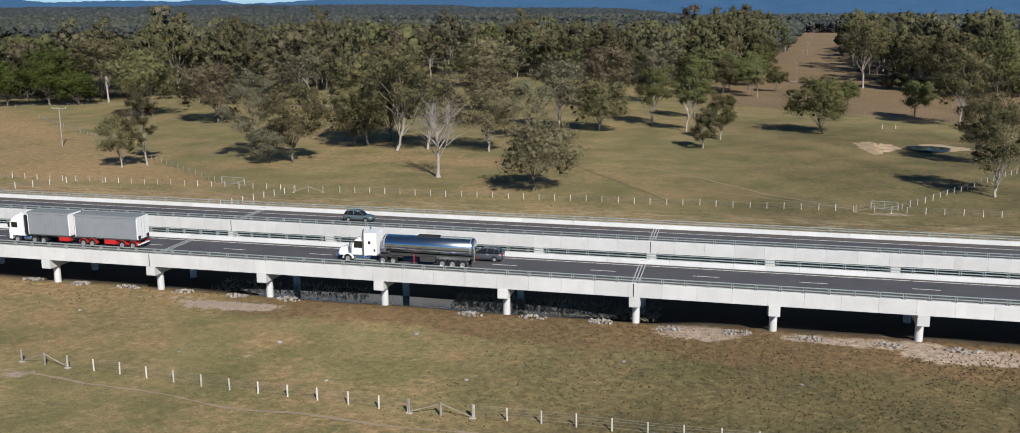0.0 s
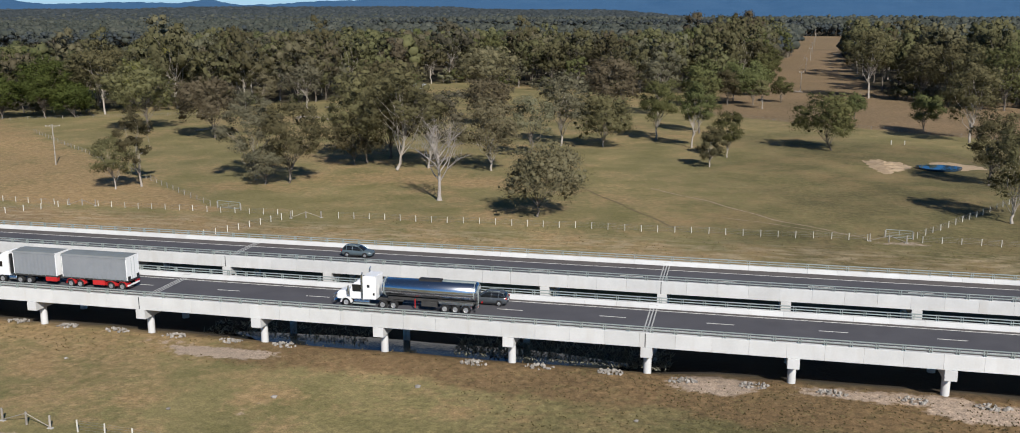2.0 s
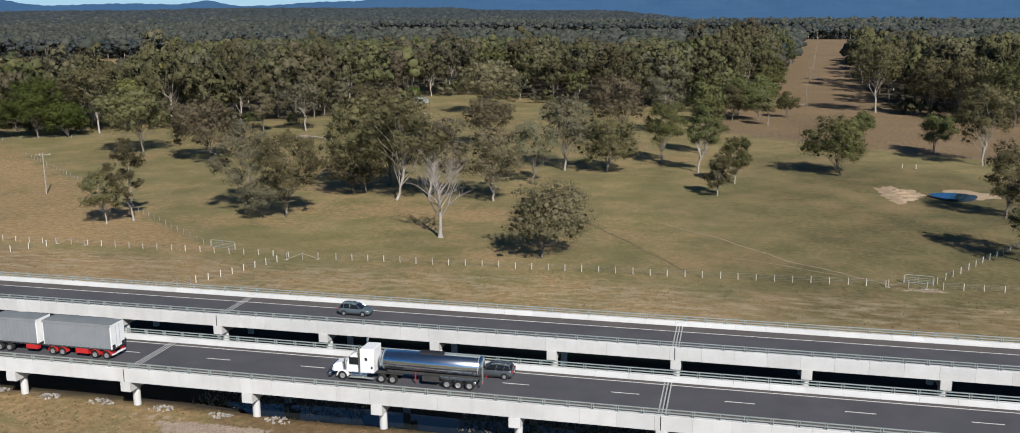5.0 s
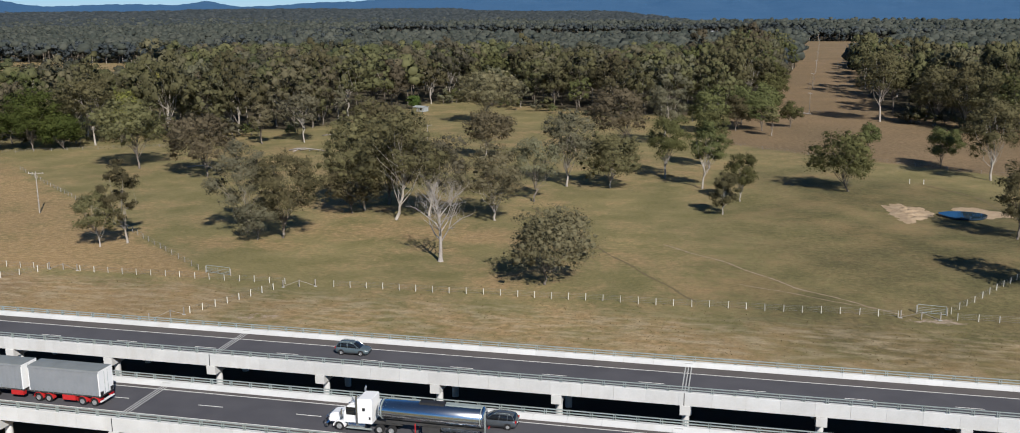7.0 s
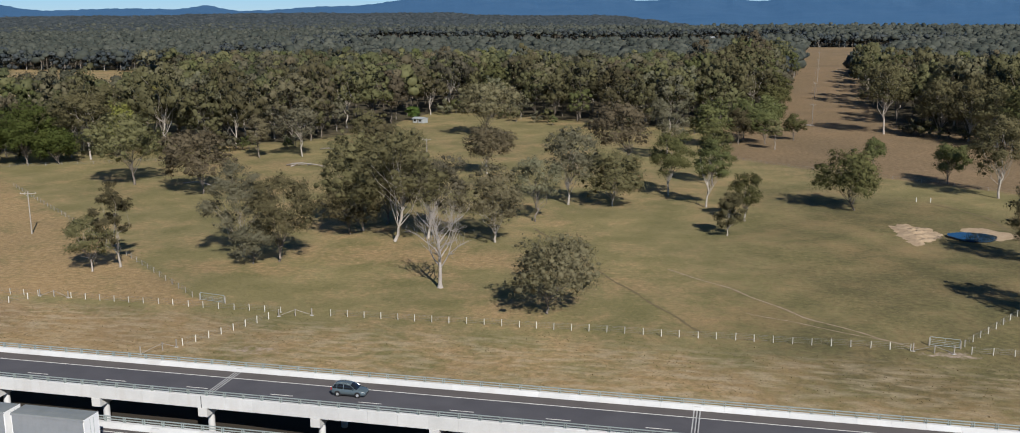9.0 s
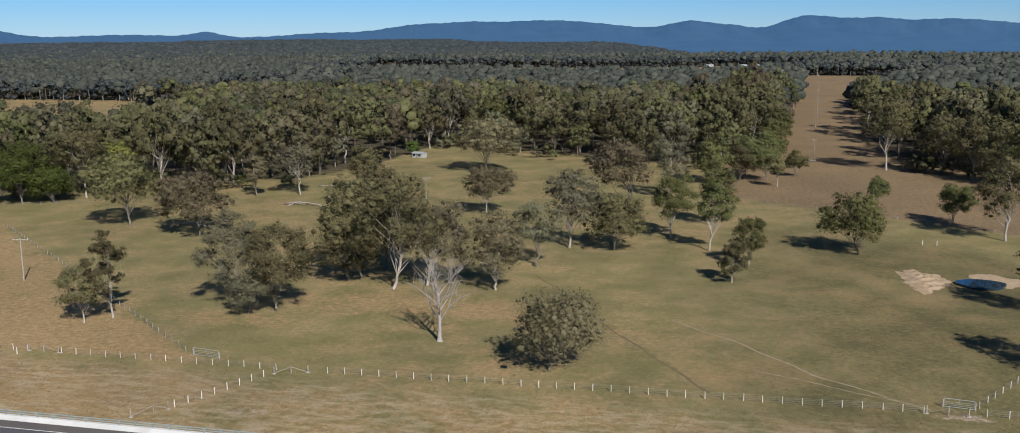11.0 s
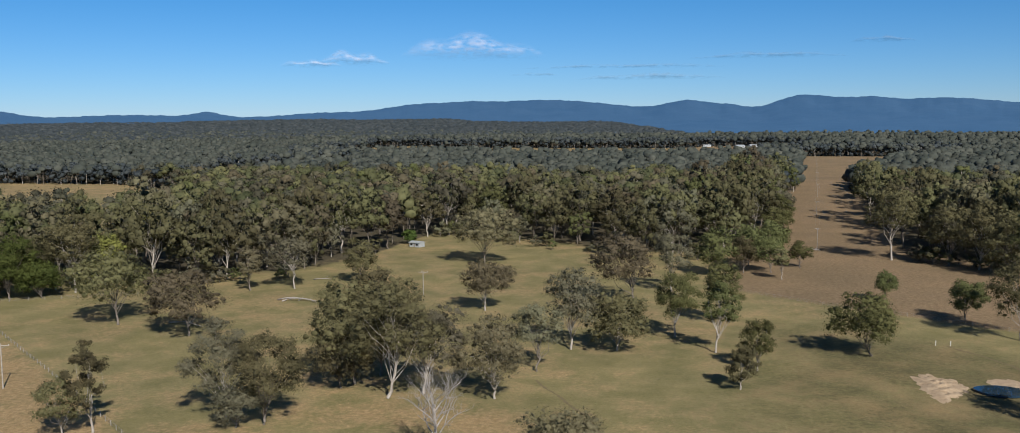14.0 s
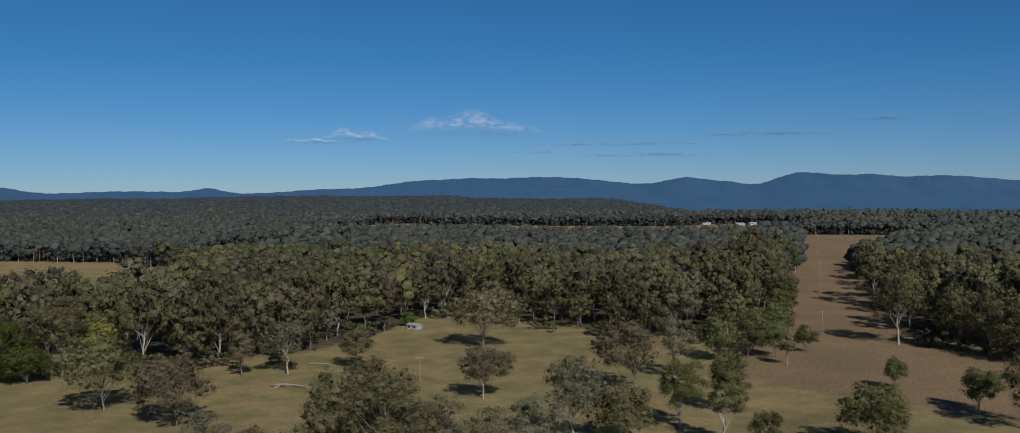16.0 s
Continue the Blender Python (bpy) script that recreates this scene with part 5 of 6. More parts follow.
fence("post and wire fence beyond the motorway", [(-112, 68.6), (-91, 68.6)], 2.95, FARPOST)
fence("post and wire fence beyond the motorway", [(-84, 68.6), (-42.2, 68.4)], 2.95, FARPOST)
brace("strainer posts with stays where three fences meet", [(-41.6, 66.4), (-39.0, 67.4), (-36.4, 68.4)])
fence("long pale post and wire fence beyond the motorway", [(-33.0, 68.7), (0, 69.5), (61.0, 71.0)], 2.93, FARPOST)
brace("strainer posts with stays beside the steel gate", [(61.4, 71.0), (64.4, 70.8), (67.2, 70.8)])
fence("pale post and wire fence beyond the motorway", [(69.8, 71.2), (112, 72.0)], 2.95, FARPOST)
fence("short post and wire fence running to the viaduct", [(-42.6, 64.6), (-49.8, 49.6)], 2.5)
brace("strainer posts with stays near the viaduct", [(-50.3, 48.6), (-51.6, 46.8), (-54.0, 44.6)])
fence("short post and wire fence beside the verge", [(-91.5, 66.5), (-99, 56.0), (-104, 49)], 3.0)
brace("grey strainer posts with stays in the far fence", [(-90.6, 68.6), (-87.6, 68.6), (-84.6, 68.6)])
farm_gate("galvanised tubular farm gate in the paddock fence", -60.2, 72.6, -54.6, 71.6)
farm_gate("galvanised tubular farm gate near the trodden track", 64.2, 74.2, 68.6, 73.4)
fence("weathered post and wire fence dividing the paddocks", [(-62.5, 73.9), (-124.5, 125.3), (-178, 168.5)], 3.6, OLDPOST)
fence("pale post and wire fence along the paddock's side", [(69.4, 74.5), (81.4, 93.2), (104, 128)], 3.1, FARPOST)
fence("weathered sparse fence before the brown grass", [(22, 271), (36.1, 261.6), (57.8, 247.3), (88, 229), (112, 212)], 8.6, OLDPOST)
fence("weathered fence along the wood's edge", [(-215, 194), (-196, 206), (-150, 228)], 5.0, OLDPOST)
power_pole("tall power pole with a wide crossarm in the paddock", -128.0, 113.5, 10.2, 3.6, 20, "oldpost")
power_pole("slim power pole with a crossarm in the clearing", -70.4, 239.2, 8.2, 3.0, 10)
for x, y in ((65.8, 377.5), (75.5, 511.0), (86.5, 650), (96.4, 788.8), (107, 930), (118, 1080)):
    power_pole("slim pale power pole in the cleared strip", x, y, 9.5, 2.2, 5, "oldpost")
for dx in (-1.0, 1.0):
    pts = []
    line = [(65.8, 377.5), (75.5, 511.0), (86.5, 650), (96.4, 788.8)]
    for (xa, ya), (xb, yb) in zip(line, line[1:]):
        for i in range(9):
            t = i / 9
            pts.append((xa + (xb - xa) * t + dx, ya + (yb - ya) * t, g(xa, ya) + 10.7 - 5.0 * t * (1 - t)))
    tagged(part("power_line", MB().tube(pts, 0.02, 4, cap=False), M["wire"]), "thin overhead power line along the strip", "cable")
for k in range(2):
    x, y = 81.4 + 3.6 * k, 196.5
    e = tagged(new("marker_post"), "short pale marker post in the grass", "post")
    part("post", MB().tube([(0, 0, -0.2), (0, 0, 1.2)], [0.13, 0.12], 8), M["post"], e)
    e.matrix_basis = pose(x, y, g(x, y))

# ---- trodden tracks, sand heap, water hole ----
def ribbon(pts, width, seed, lift=0.03):
    r = random.Random(seed)
    L, R = [], []
    dense = []
    for (xa, ya), (xb, yb) in zip(pts, pts[1:]):
        n = max(2, int(math.hypot(xb - xa, yb - ya) / 0.8))
        dense += [(xa + (xb - xa) * i / n, ya + (yb - ya) * i / n) for i in range(n)]
    for i, (x, y) in enumerate(dense):
        x2, y2 = dense[min(i + 1, len(dense) - 1)]
        d = Vector((x2 - x, y2 - y))
        d = d.normalized() if d.length else Vector((1, 0))
        w = width * r.uniform(0.35, 1.15) / 2
        o = 0.22 * math.sin(i * 0.35 + seed) + r.uniform(-0.08, 0.08)
        nx_, ny_ = -d.y, d.x
        for lst, s in ((L, o + w), (R, o - w)):
            px, py = x + nx_ * s, y + ny_ * s
            lst.append((px, py, g(px, py) + lift))
    mb = MB()
    n = len(dense)
    mb.v = L + R
    mb.f = [(i, i + 1, n + i + 1, n + i) for i in range(n - 1)]
    return mb


WORN = surface("worn_cattle_path", (0.135, 0.105, 0.052), (0.165, 0.130, 0.070), 0.95, 0.6, 5, 0.4, 0.04)
TRACKS = [([(-28, -27.4), (-13.0, -29.2), (-2.2, -30.6), (8.5, -31.2), (22, -31.4)], 0.45), ([(21, 111.6), (34.3, 99.5), (46.7, 84.2), (56.5, 76.6), (63, 72)], 0.6),
          ([(-13, 143.8), (2.2, 119.8), (7, 108.4), (19.8, 88.4), (30.1, 72.3)], 0.75), ([(84, 196), (95, 178), (99, 150)], 0.8), ([(60, 74), (48, 79.5), (36, 86)], 0.35)]
for i, (pts, w) in enumerate(TRACKS):
    tagged(part("cattle_track", ribbon(pts, w, i), WORN if i in (2, 3) else M["dirt"]), "narrow trodden cattle track worn through the grass" if i in (2, 3) else "narrow trodden cattle track of pale bare dirt", "track", kind="structure")


def mound(cx, cy, rx, ry, h, seed, n=64, k=26, lumps=0.0):
    mb = MB()
    for j in range(k):
        t = j / (k - 1)
        for i in range(n):
            a = 2 * math.pi * i / n
            e = 1 + 0.14 * math.sin(3 * a + seed) + 0.08 * math.sin(7 * a + 2 * seed) + 0.04 * math.sin(13 * a)
            x, y = cx + rx * e * t * math.cos(a), cy + ry * e * t * math.sin(a)
            z = h * (1 - t ** 1.6) * (0.75 + 0.25 * math.sin(x * 1.9 + seed) * math.cos(y * 1.6)) - 0.1 * t + lumps * (1 - t) ** 0.3 * (math.sin(x * 2.3 + 0.9 * y) + math.sin(1.7 * y - x * 1.1 + seed) + 0.7 * math.sin(4.1 * x + 3.3 * y))
            mb.v.append((x, y, g(x, y) + z))
    for j in range(k - 1):
        for i in range(n):
            i2 = (i + 1) % n
            mb.f.append((j * n + i, (j + 1) * n + i, (j + 1) * n + i2, j * n + i2))
    return mb


tagged(part("sand_mound", mound(75.0, 156.0, 5.6, 11.5, 0.75, 1.0, lumps=0.09), M["sand"], smooth=True), "low spread mound of pale sand in the paddock", "sand mound")
hole = tagged(new("water_hole"), "small blue water hole with a sandy bank", "water hole")
part("bank", mound(91.0, 158.5, 8.2, 8.5, 0.30, 2.0), M["sand"], hole, "bare sandy bank", smooth=True)
ring = []
for i in range(28):
    a = 2 * math.pi * i / 28
    ring.append((86.8 + 5.2 * math.cos(a) * (1 + 0.08 * math.sin(3 * a)), 154.0 + 4.2 * math.sin(a)))
part("water", MB().prism(ring, 0.0, 0.42, "z"), M["pond"], hole, "still blue water")
tagged(part("farm_dam", MB().prism([(-474, 940), (-449, 936), (-444, 1000), (-470, 1010)], -0.3, 0.6, "z"), M["water"]), "dark rectangular farm dam among far trees", "dam")


# ---- rip-rap heaps along the creek bank ----
def rock(r, s):
    b = bmesh.new()
    bmesh.ops.create_icosphere(b, subdivisions=1, radius=s)
    for v in b.verts:
        v.co *= r.uniform(0.7, 1.2)
        v.co.z *= 0.7
    mb = MB()
    mb.add([v.co for v in b.verts], [[v.index for v in f.verts] for f in b.faces])
    b.free()
    return mb


rr = random.Random(5)
ROCKS = [rock(rr, s).mesh("stone", M["stone"]) for s in (0.13, 0.17, 0.2, 0.25, 0.15)]
HEAPS = [(-56, 1.6), (-48, 1.9), (-40.6, 1.4), (-33.6, 1.2), (-25.8, 1.2), (-18.1, 0.6), (-11.1, 0.9), (11.8, 0.1), (19.1, 0.5), (26.9, 0.5), (34.6, -0.1), (41.9, 0.0), (49.6, -0.3),
         (57.3, -0.5), (64.8, -0.8), (72.4, -1.0), (80.0, -1.2)]
for x, y in HEAPS:
    hp = tagged(new("stone_heap"), "small heap of pale broken stones on the bank", "stones", "stone heaps")
    hp.matrix_basis = pose(x, y, g(x, y))
    for i in range(34):
        a, d = rr.uniform(0, 6.28), math.sqrt(rr.random())
        px, py = 1.6 * d * math.cos(a), 0.85 * d * math.sin(a)
        piece("stone", rr.choice(ROCKS), hp, pose(px, py, g(x + px, y + py) - g(x, y) + 0.05 + 0.14 * (1 - d), rr.uniform(0, 90), rr.uniform(0, 90), rr.uniform(0, 360)))
# loose stones and pale clods lying about
for x, y, s in ((8, -8, 1.6), (-5.2, -14, 1.8), (-14, -19, 1.2), (17, -20, 1.2), (31, -12, 1.3), (4, -23, 1.0), (48, -14, 1.2), (-33, -9, 1.3)):
    o = tagged(new("loose_stone", ROCKS[2]), "pale loose stone lying in the grass", "stone")
    o.matrix_basis = pose(x, y, g(x, y) + 0.05, 20, 30, x * 40) @ Matrix.Diagonal((s, s, s, 1))


# ---- dead tree, fallen logs ----
def dead_tree(seed, h, w):
    r = np.random.default_rng(seed)
    mb = MB()

    def grow(a, d, L, rad, level):
        n = 5
        pts, dd = [a], d
        for i in range(n):
            dd = dd + r.normal(0, 0.13 + 0.05 * level, 3) + np.array([0, 0, 0.05])
            dd /= np.linalg.norm(dd)
            pts.append(pts[-1] + dd * L / n)
        mb.tube([tuple(p) for p in pts], [rad * (1 - 0.16 * i) for i in range(n + 1)], 8 if level == 0 else 5 if level < 2 else 4, cap=False)
        if level >= 3:
            return
        for k in range((0, 7, 5)[level]):
            t = r.uniform(0.25, 1.0)
            j = min(n, max(1, int(round(t * n))))
            out = r.normal(0, 1, 3)
            out[2] = abs(out[2]) * 0.5 + (0.35 if level < 2 else 0.1)
            out /= np.linalg.norm(out)
            nd = dd * 0.45 + out * 0.85
            grow(pts[j], nd / np.linalg.norm(nd), L * r.uniform(0.42, 0.68), rad * (1 - 0.16 * j) * 0.66, level + 1)

    mb.tube([(0, 0, -0.3), (0, 0, 0.15), (0, 0, 0.8), (0.1, 0, 3.2), (0, 0.1, 6.0), (-0.2, 0.1, 9.5)], [0.8, 0.56, 0.40, 0.34, 0.28, 0.16], 9, cap=False)
    for k in range(10):
        a = k * 2.4 + r.uniform(-0.3, 0.3)
        lift = r.uniform(0.7, 1.7) if k < 9 else 4.0
        d = np.array([math.cos(a), math.sin(a), lift])
        grow(np.array([0.0, 0.05, 3.4 + 0.62 * k]), d / np.linalg.norm(d), h * r.uniform(0.40, 0.54) * (1 - 0.025 * k), 0.165, 1)
    top = max(v[2] for v in mb.v)
    wide = float(np.percentile([abs(v[0]) for v in mb.v], 97))
    mb.v = [(x * (w / 2) / wide if z > 2 else x, y * (w / 2) / wide if z > 2 else y, z * h / top if z > 2 else z) for x, y, z in mb.v]
    return mb


e = tagged(new("dead_tree"), "bleached leafless dead tree standing in the paddock", "tree")
part("trunk", dead_tree(11, 18.6, 13.0), M["bark_dead"], e, "bleached bare trunk and branches", smooth=True)
e.matrix_basis = pose(-19.8, 89.6, g(-19.8, 89.6))
for i, (x0, y0, x1, y1, rad) in enumerate(((-114.4, 221.4, -99.6, 221.2, 0.24), (-108, 224, -100, 219.5, 0.18), (-112, 219.5, -109, 224.5, 0.22), (-120, 262, -112, 262.6, 0.18), (62.5, 373.5, 66.5, 371.5, 0.35), (-130, 183, -118, 181, 0.18))):
    L = MB().tube(limb_path(np.random.default_rng(i), (x0, y0, g(x0, y0) + rad * 0.8), (x1, y1, g(x1, y1) + rad * 0.8), 5, 0.1), [rad, rad * 0.95, rad * 0.85, rad * 0.7, rad * 0.5, rad * 0.3], 8)
    L.tube([((x0 + x1) / 2, (y0 + y1) / 2, rad), ((x0 + x1) / 2 + 1.2, (y0 + y1) / 2 + 1.0, rad + 1.1)], [rad * 0.5, rad * 0.15], 6)
    tagged(part("fallen_log", L, M["bark_dead"], smooth=True), "bleached fallen log lying in the grass", "log")

# ---- hut and far houses ----
def building(name, label, x, y, turn, lx, ly, wall_h, roof_h, roof_mat, wall_mat):
    b = tagged(new(name), label, name.replace("_", " "))
    b.matrix_basis = pose(x, y, g(x, y) - 0.05, 0, 0, turn)
    part("wall", MB().prism([(-ly / 2, 0), (ly / 2, 0), (ly / 2, wall_h), (0, wall_h + roof_h * 0.96), (-ly / 2, wall_h)], -lx / 2, lx / 2), M[wall_mat], b)
    for s in (-1, 1):
        part("roof", MB().prism([(s * (ly / 2 + 0.4), wall_h - 0.12), (s * (ly / 2 + 0.4), wall_h + 0.0), (0, wall_h + roof_h + 0.1), (0, wall_h + roof_h - 0.02)], -lx / 2 - 0.35, lx / 2 + 0.35), M[roof_mat], b)
    for k in (-0.3, 0.25):
        part("window", MB().box(lx * k - 0.6, lx * k + 0.6, -ly / 2 - 0.03, -ly / 2 + 0.02, wall_h * 0.35, wall_h * 0.8), M["carglass"], b)
    part("door", MB().box(-0.45, 0.45, -ly / 2 - 0.035, -ly / 2 + 0.02, 0.05, min(2.05, wall_h * 0.85)), M["oldpost"], b)
    return b


building("hut", "small grey tin hut at the wood's edge", -110.5, 354.0, -20, 5.6, 4.0, 2.1, 0.5, "tin", "tin")
for x, y, l in ((35, 1600, 16), (60, 1625, 20), (84, 1590, 14), (-20, 1640, 14)):
    building("farm_house", "pale farm house with tin roof far off", x, y, x % 40, l, 9, 3.0, 1.6, "tin", "tin")

# ---- clouds: thin fair-weather wisps over the range ----
def cloud_material(name, strength, density, tone):
    m = bpy.data.materials.new(name)
    m.use_nodes = True
    t = m.node_tree
    b = t.nodes["Principled BSDF"]
    b.inputs["Base Color"].default_value = (*tone, 1)
    b.inputs["Roughness"].default_value = 1.0
    n = t.nodes.new("ShaderNodeTexNoise")
    n.inputs["Scale"].default_value, n.inputs["Detail"].default_value = 2.2, 6
    co = t.nodes.new("ShaderNodeTexCoord")
    mp = t.nodes.new("ShaderNodeMapping")
    mp.inputs["Scale"].default_value = (0.010, 0.010, 0.026)
    t.links.new(co.outputs["Object"], mp.inputs[0])
    t.links.new(mp.outputs[0], n.inputs["Vector"])
    lw = t.nodes.new("ShaderNodeAttribute")
    lw.attribute_name = "thick"
    mu = t.nodes.new("ShaderNodeMath")
    mu.operation = "MULTIPLY"
    r = t.nodes.new("ShaderNodeMapRange")
    r.inputs[1].default_value, r.inputs[2].default_value, r.inputs[4].default_value = 0.36, 0.72, density
    t.links.new(n.outputs[0], r.inputs[0])
    t.links.new(r.outputs[0], mu.inputs[0])
    t.links.new(lw.outputs["Fac"], mu.inputs[1])
    t.links.new(mu.outputs[0], b.inputs["Alpha"])
    # faint glow added to the vapour by strength
    b.inputs["Emission Color"].default_value = (0.62, 0.66, 0.74, 1)
    b.inputs["Emission Strength"].default_value = strength
    return m


M["cloud"] = cloud_material("white_cloud", 0.06, 0.46, (0.60, 0.55, 0.56))
# grey-blue base colour paints these streaks as shaded cloud
M["cloud_thin"] = cloud_material("shaded_thin_cloud", 0.0, 0.42, (0.20, 0.25, 0.31))


def cloud(label, bearing, elev, length, height, material, seed):
    """A lens of vapour 4.6 km off: bearing in degrees west of +y, elevation in degrees."""
    r = random.Random(seed)
    d = 4550
    a = radians(bearing)
    cx, cy, cz = 30 - d * math.sin(a), -66 + d * math.cos(a), 62 + d * math.tan(radians(elev))
    mb, th = MB(), []
    nx_, nz_ = 60, 14
    for i in range(nx_ + 1):
        u = i / nx_ * 2 - 1
        env = max(0.0, 1 - u * u) ** 0.7
        crest = height * env * (0.75 + 0.25 * math.sin(u * 3 + seed) * math.sin(u * 5 + 2 * seed))
        for j in range(nz_ + 1):
            v = j / nz_
            z = -0.25 * height * env * 0.6 + v * (crest + 0.15 * height * env)
            bulge = 60 * math.sin(math.pi * v) * env
            mb.v.append((u * length / 2, -bulge, z))
            th.append((math.sin(math.pi * min(1, max(0, v))) ** 1.6) * env ** 1.3)
    for i in range(nx_):
        for j in range(nz_):
            k = i * (nz_ + 1) + j
            mb.f.append((k, k + nz_ + 1, k + nz_ + 2, k + 1))
    me = mb.mesh("cloud", M[material], smooth=True)
    at = me.attributes.new("thick", "FLOAT", "POINT")
    at.data.foreach_set("value", np.array(th, np.float32))
    o = tagged(new("cloud", me), label, "cloud", kind="structure")
    o.matrix_basis = pose(cx, cy, cz, 0, 0, bearing)
    o.visible_shadow = False


cloud("soft white cloud over the mountain range", 15.0, 3.15, 680, 140, "cloud", 1)
cloud("small white cloud over the mountain range", 21.8, 2.8, 330, 85, "cloud", 2)
cloud("small white cloud over the mountain range", 24.2, 2.65, 280, 50, "cloud", 3)
cloud("thin grey streak of cloud over the range", 6.4, 2.5, 960, 28, "cloud_thin", 4)
cloud("thin grey streak of cloud over the range", 4.9, 1.85, 700, 40, "cloud_thin", 5)
cloud("thin grey streak of cloud over the range", -1.6, 2.95, 720, 34, "cloud_thin", 6)
cloud("thin grey streak of cloud over the range", -7.6, 3.65, 280, 34, "cloud_thin", 7)
cloud("thin grey streak of cloud over the range", 11.4, 2.1, 240, 18, "cloud_thin", 8)


# ---- vehicles: all face along the carriageway; local +x is forwards, +y is the left side, z up from the road ----
def wheel(parent, x, y, r=0.5, w=0.28, rim="rim"):
    """A wheel at the near or far side: tyre with rounded shoulders and a dished rim."""
    s = 1 if y > 0 else -1
    t = part("wheel", MB().lathe([(r * 0.55, -w / 2), (r * 0.9, -w / 2), (r, -w * 0.32), (r, w * 0.32), (r * 0.9, w / 2), (r * 0.55, w / 2)], x, r, 22, "y", y), M["rubber"], parent, "black tyre")
    o = w / 2 * s
    part("rim", MB().lathe([(r * 0.57, o * 0.6), (r * 0.58, o + 0.02 * s), (r * 0.50, o + 0.025 * s), (r * 0.44, o + 0.006 * s), (r * 0.2, o + 0.006 * s), (r * 0.17, o + 0.06 * s)], x, r, 16, "y", y), M[rim], t, "bright alloy rim")
    return t


def curtain_trailer(e, x0, x1, zb=1.28, zt=4.22, w=2.5):
    """A curtain-sided box from x0 (rear) to x1 (front)."""
    h = w / 2
    part("floor_frame", MB().box(x0, x1, -h + 0.02, h - 0.02, zb - 0.16, zb), M["chassis"], e)
    for s in (-1, 1):
        # curtain hangs in shallow folds
        n = 36
        mb = MB()
        for i in range(n + 1):
            x = x0 + 0.12 + (x1 - x0 - 0.24) * i / n
            off = s * (h - 0.02 + 0.018 * math.sin(i * 1.9))
            mb.v += [(x, off, zb + 0.02), (x, off * 1.0, zb + 0.45), (x, s * (h - 0.02), zt - 0.22)]
        for i in range(n):
            for k in range(2):
                a = i * 3 + k
                mb.f.append((a, a + 3, a + 4, a + 1))
        part("curtain", mb, M["curtain"], e, "grey vinyl side curtain", smooth=True)
        part("curtain_rail", MB().box(x0, x1, s * h - 0.03, s * h + 0.03, zt - 0.24, zt - 0.06), M["curtain"], e)
        k = x0 + 0.4
        strap = MB().box(-0.025, 0.025, -0.012, 0.012, -0.1, 0.42).mesh("strap", M["roof_grey"])
        while k < x1 - 0.2:
            piece("strap", strap, e, pose(k, s * (h + 0.012), zb))
            k += 0.62
    part("roof", MB().prism([(-h, zt - 0.06), (h, zt - 0.06), (h - 0.08, zt), (0, zt + 0.04), (-h + 0.08, zt)], x0, x1), M["roof_grey"], e, "grey trailer roof")
    part("front_wall", MB().box(x1 - 0.1, x1, -h + 0.03, h - 0.03, zb, zt - 0.07), M["white_paint"], e)
    part("rear_frame", MB().box(x0 - 0.03, x0 + 0.1, -h, -h + 0.12, zb, zt - 0.03).box(x0 - 0.03, x0 + 0.1, h - 0.12, h, zb, zt - 0.03).box(x0 - 0.03, x0 + 0.1, -h + 0.12, h - 0.12, zt - 0.18, zt - 0.03), M["white_paint"], e)
    for s in (-1, 1):
        d = part("rear_door", MB().box(x0 - 0.02, x0 + 0.03, min(0.01 * s, s * (h - 0.125)), max(0.01 * s, s * (h - 0.125)), zb + 0.02, zt - 0.19), M["white_paint"], e, "white rear door")
        part("lock_bar", MB().tube([(x0 - 0.05, s * 0.3, zb + 0.1), (x0 - 0.05, s * 0.3, zt - 0.25)], 0.02, 6), M["galv"], d)


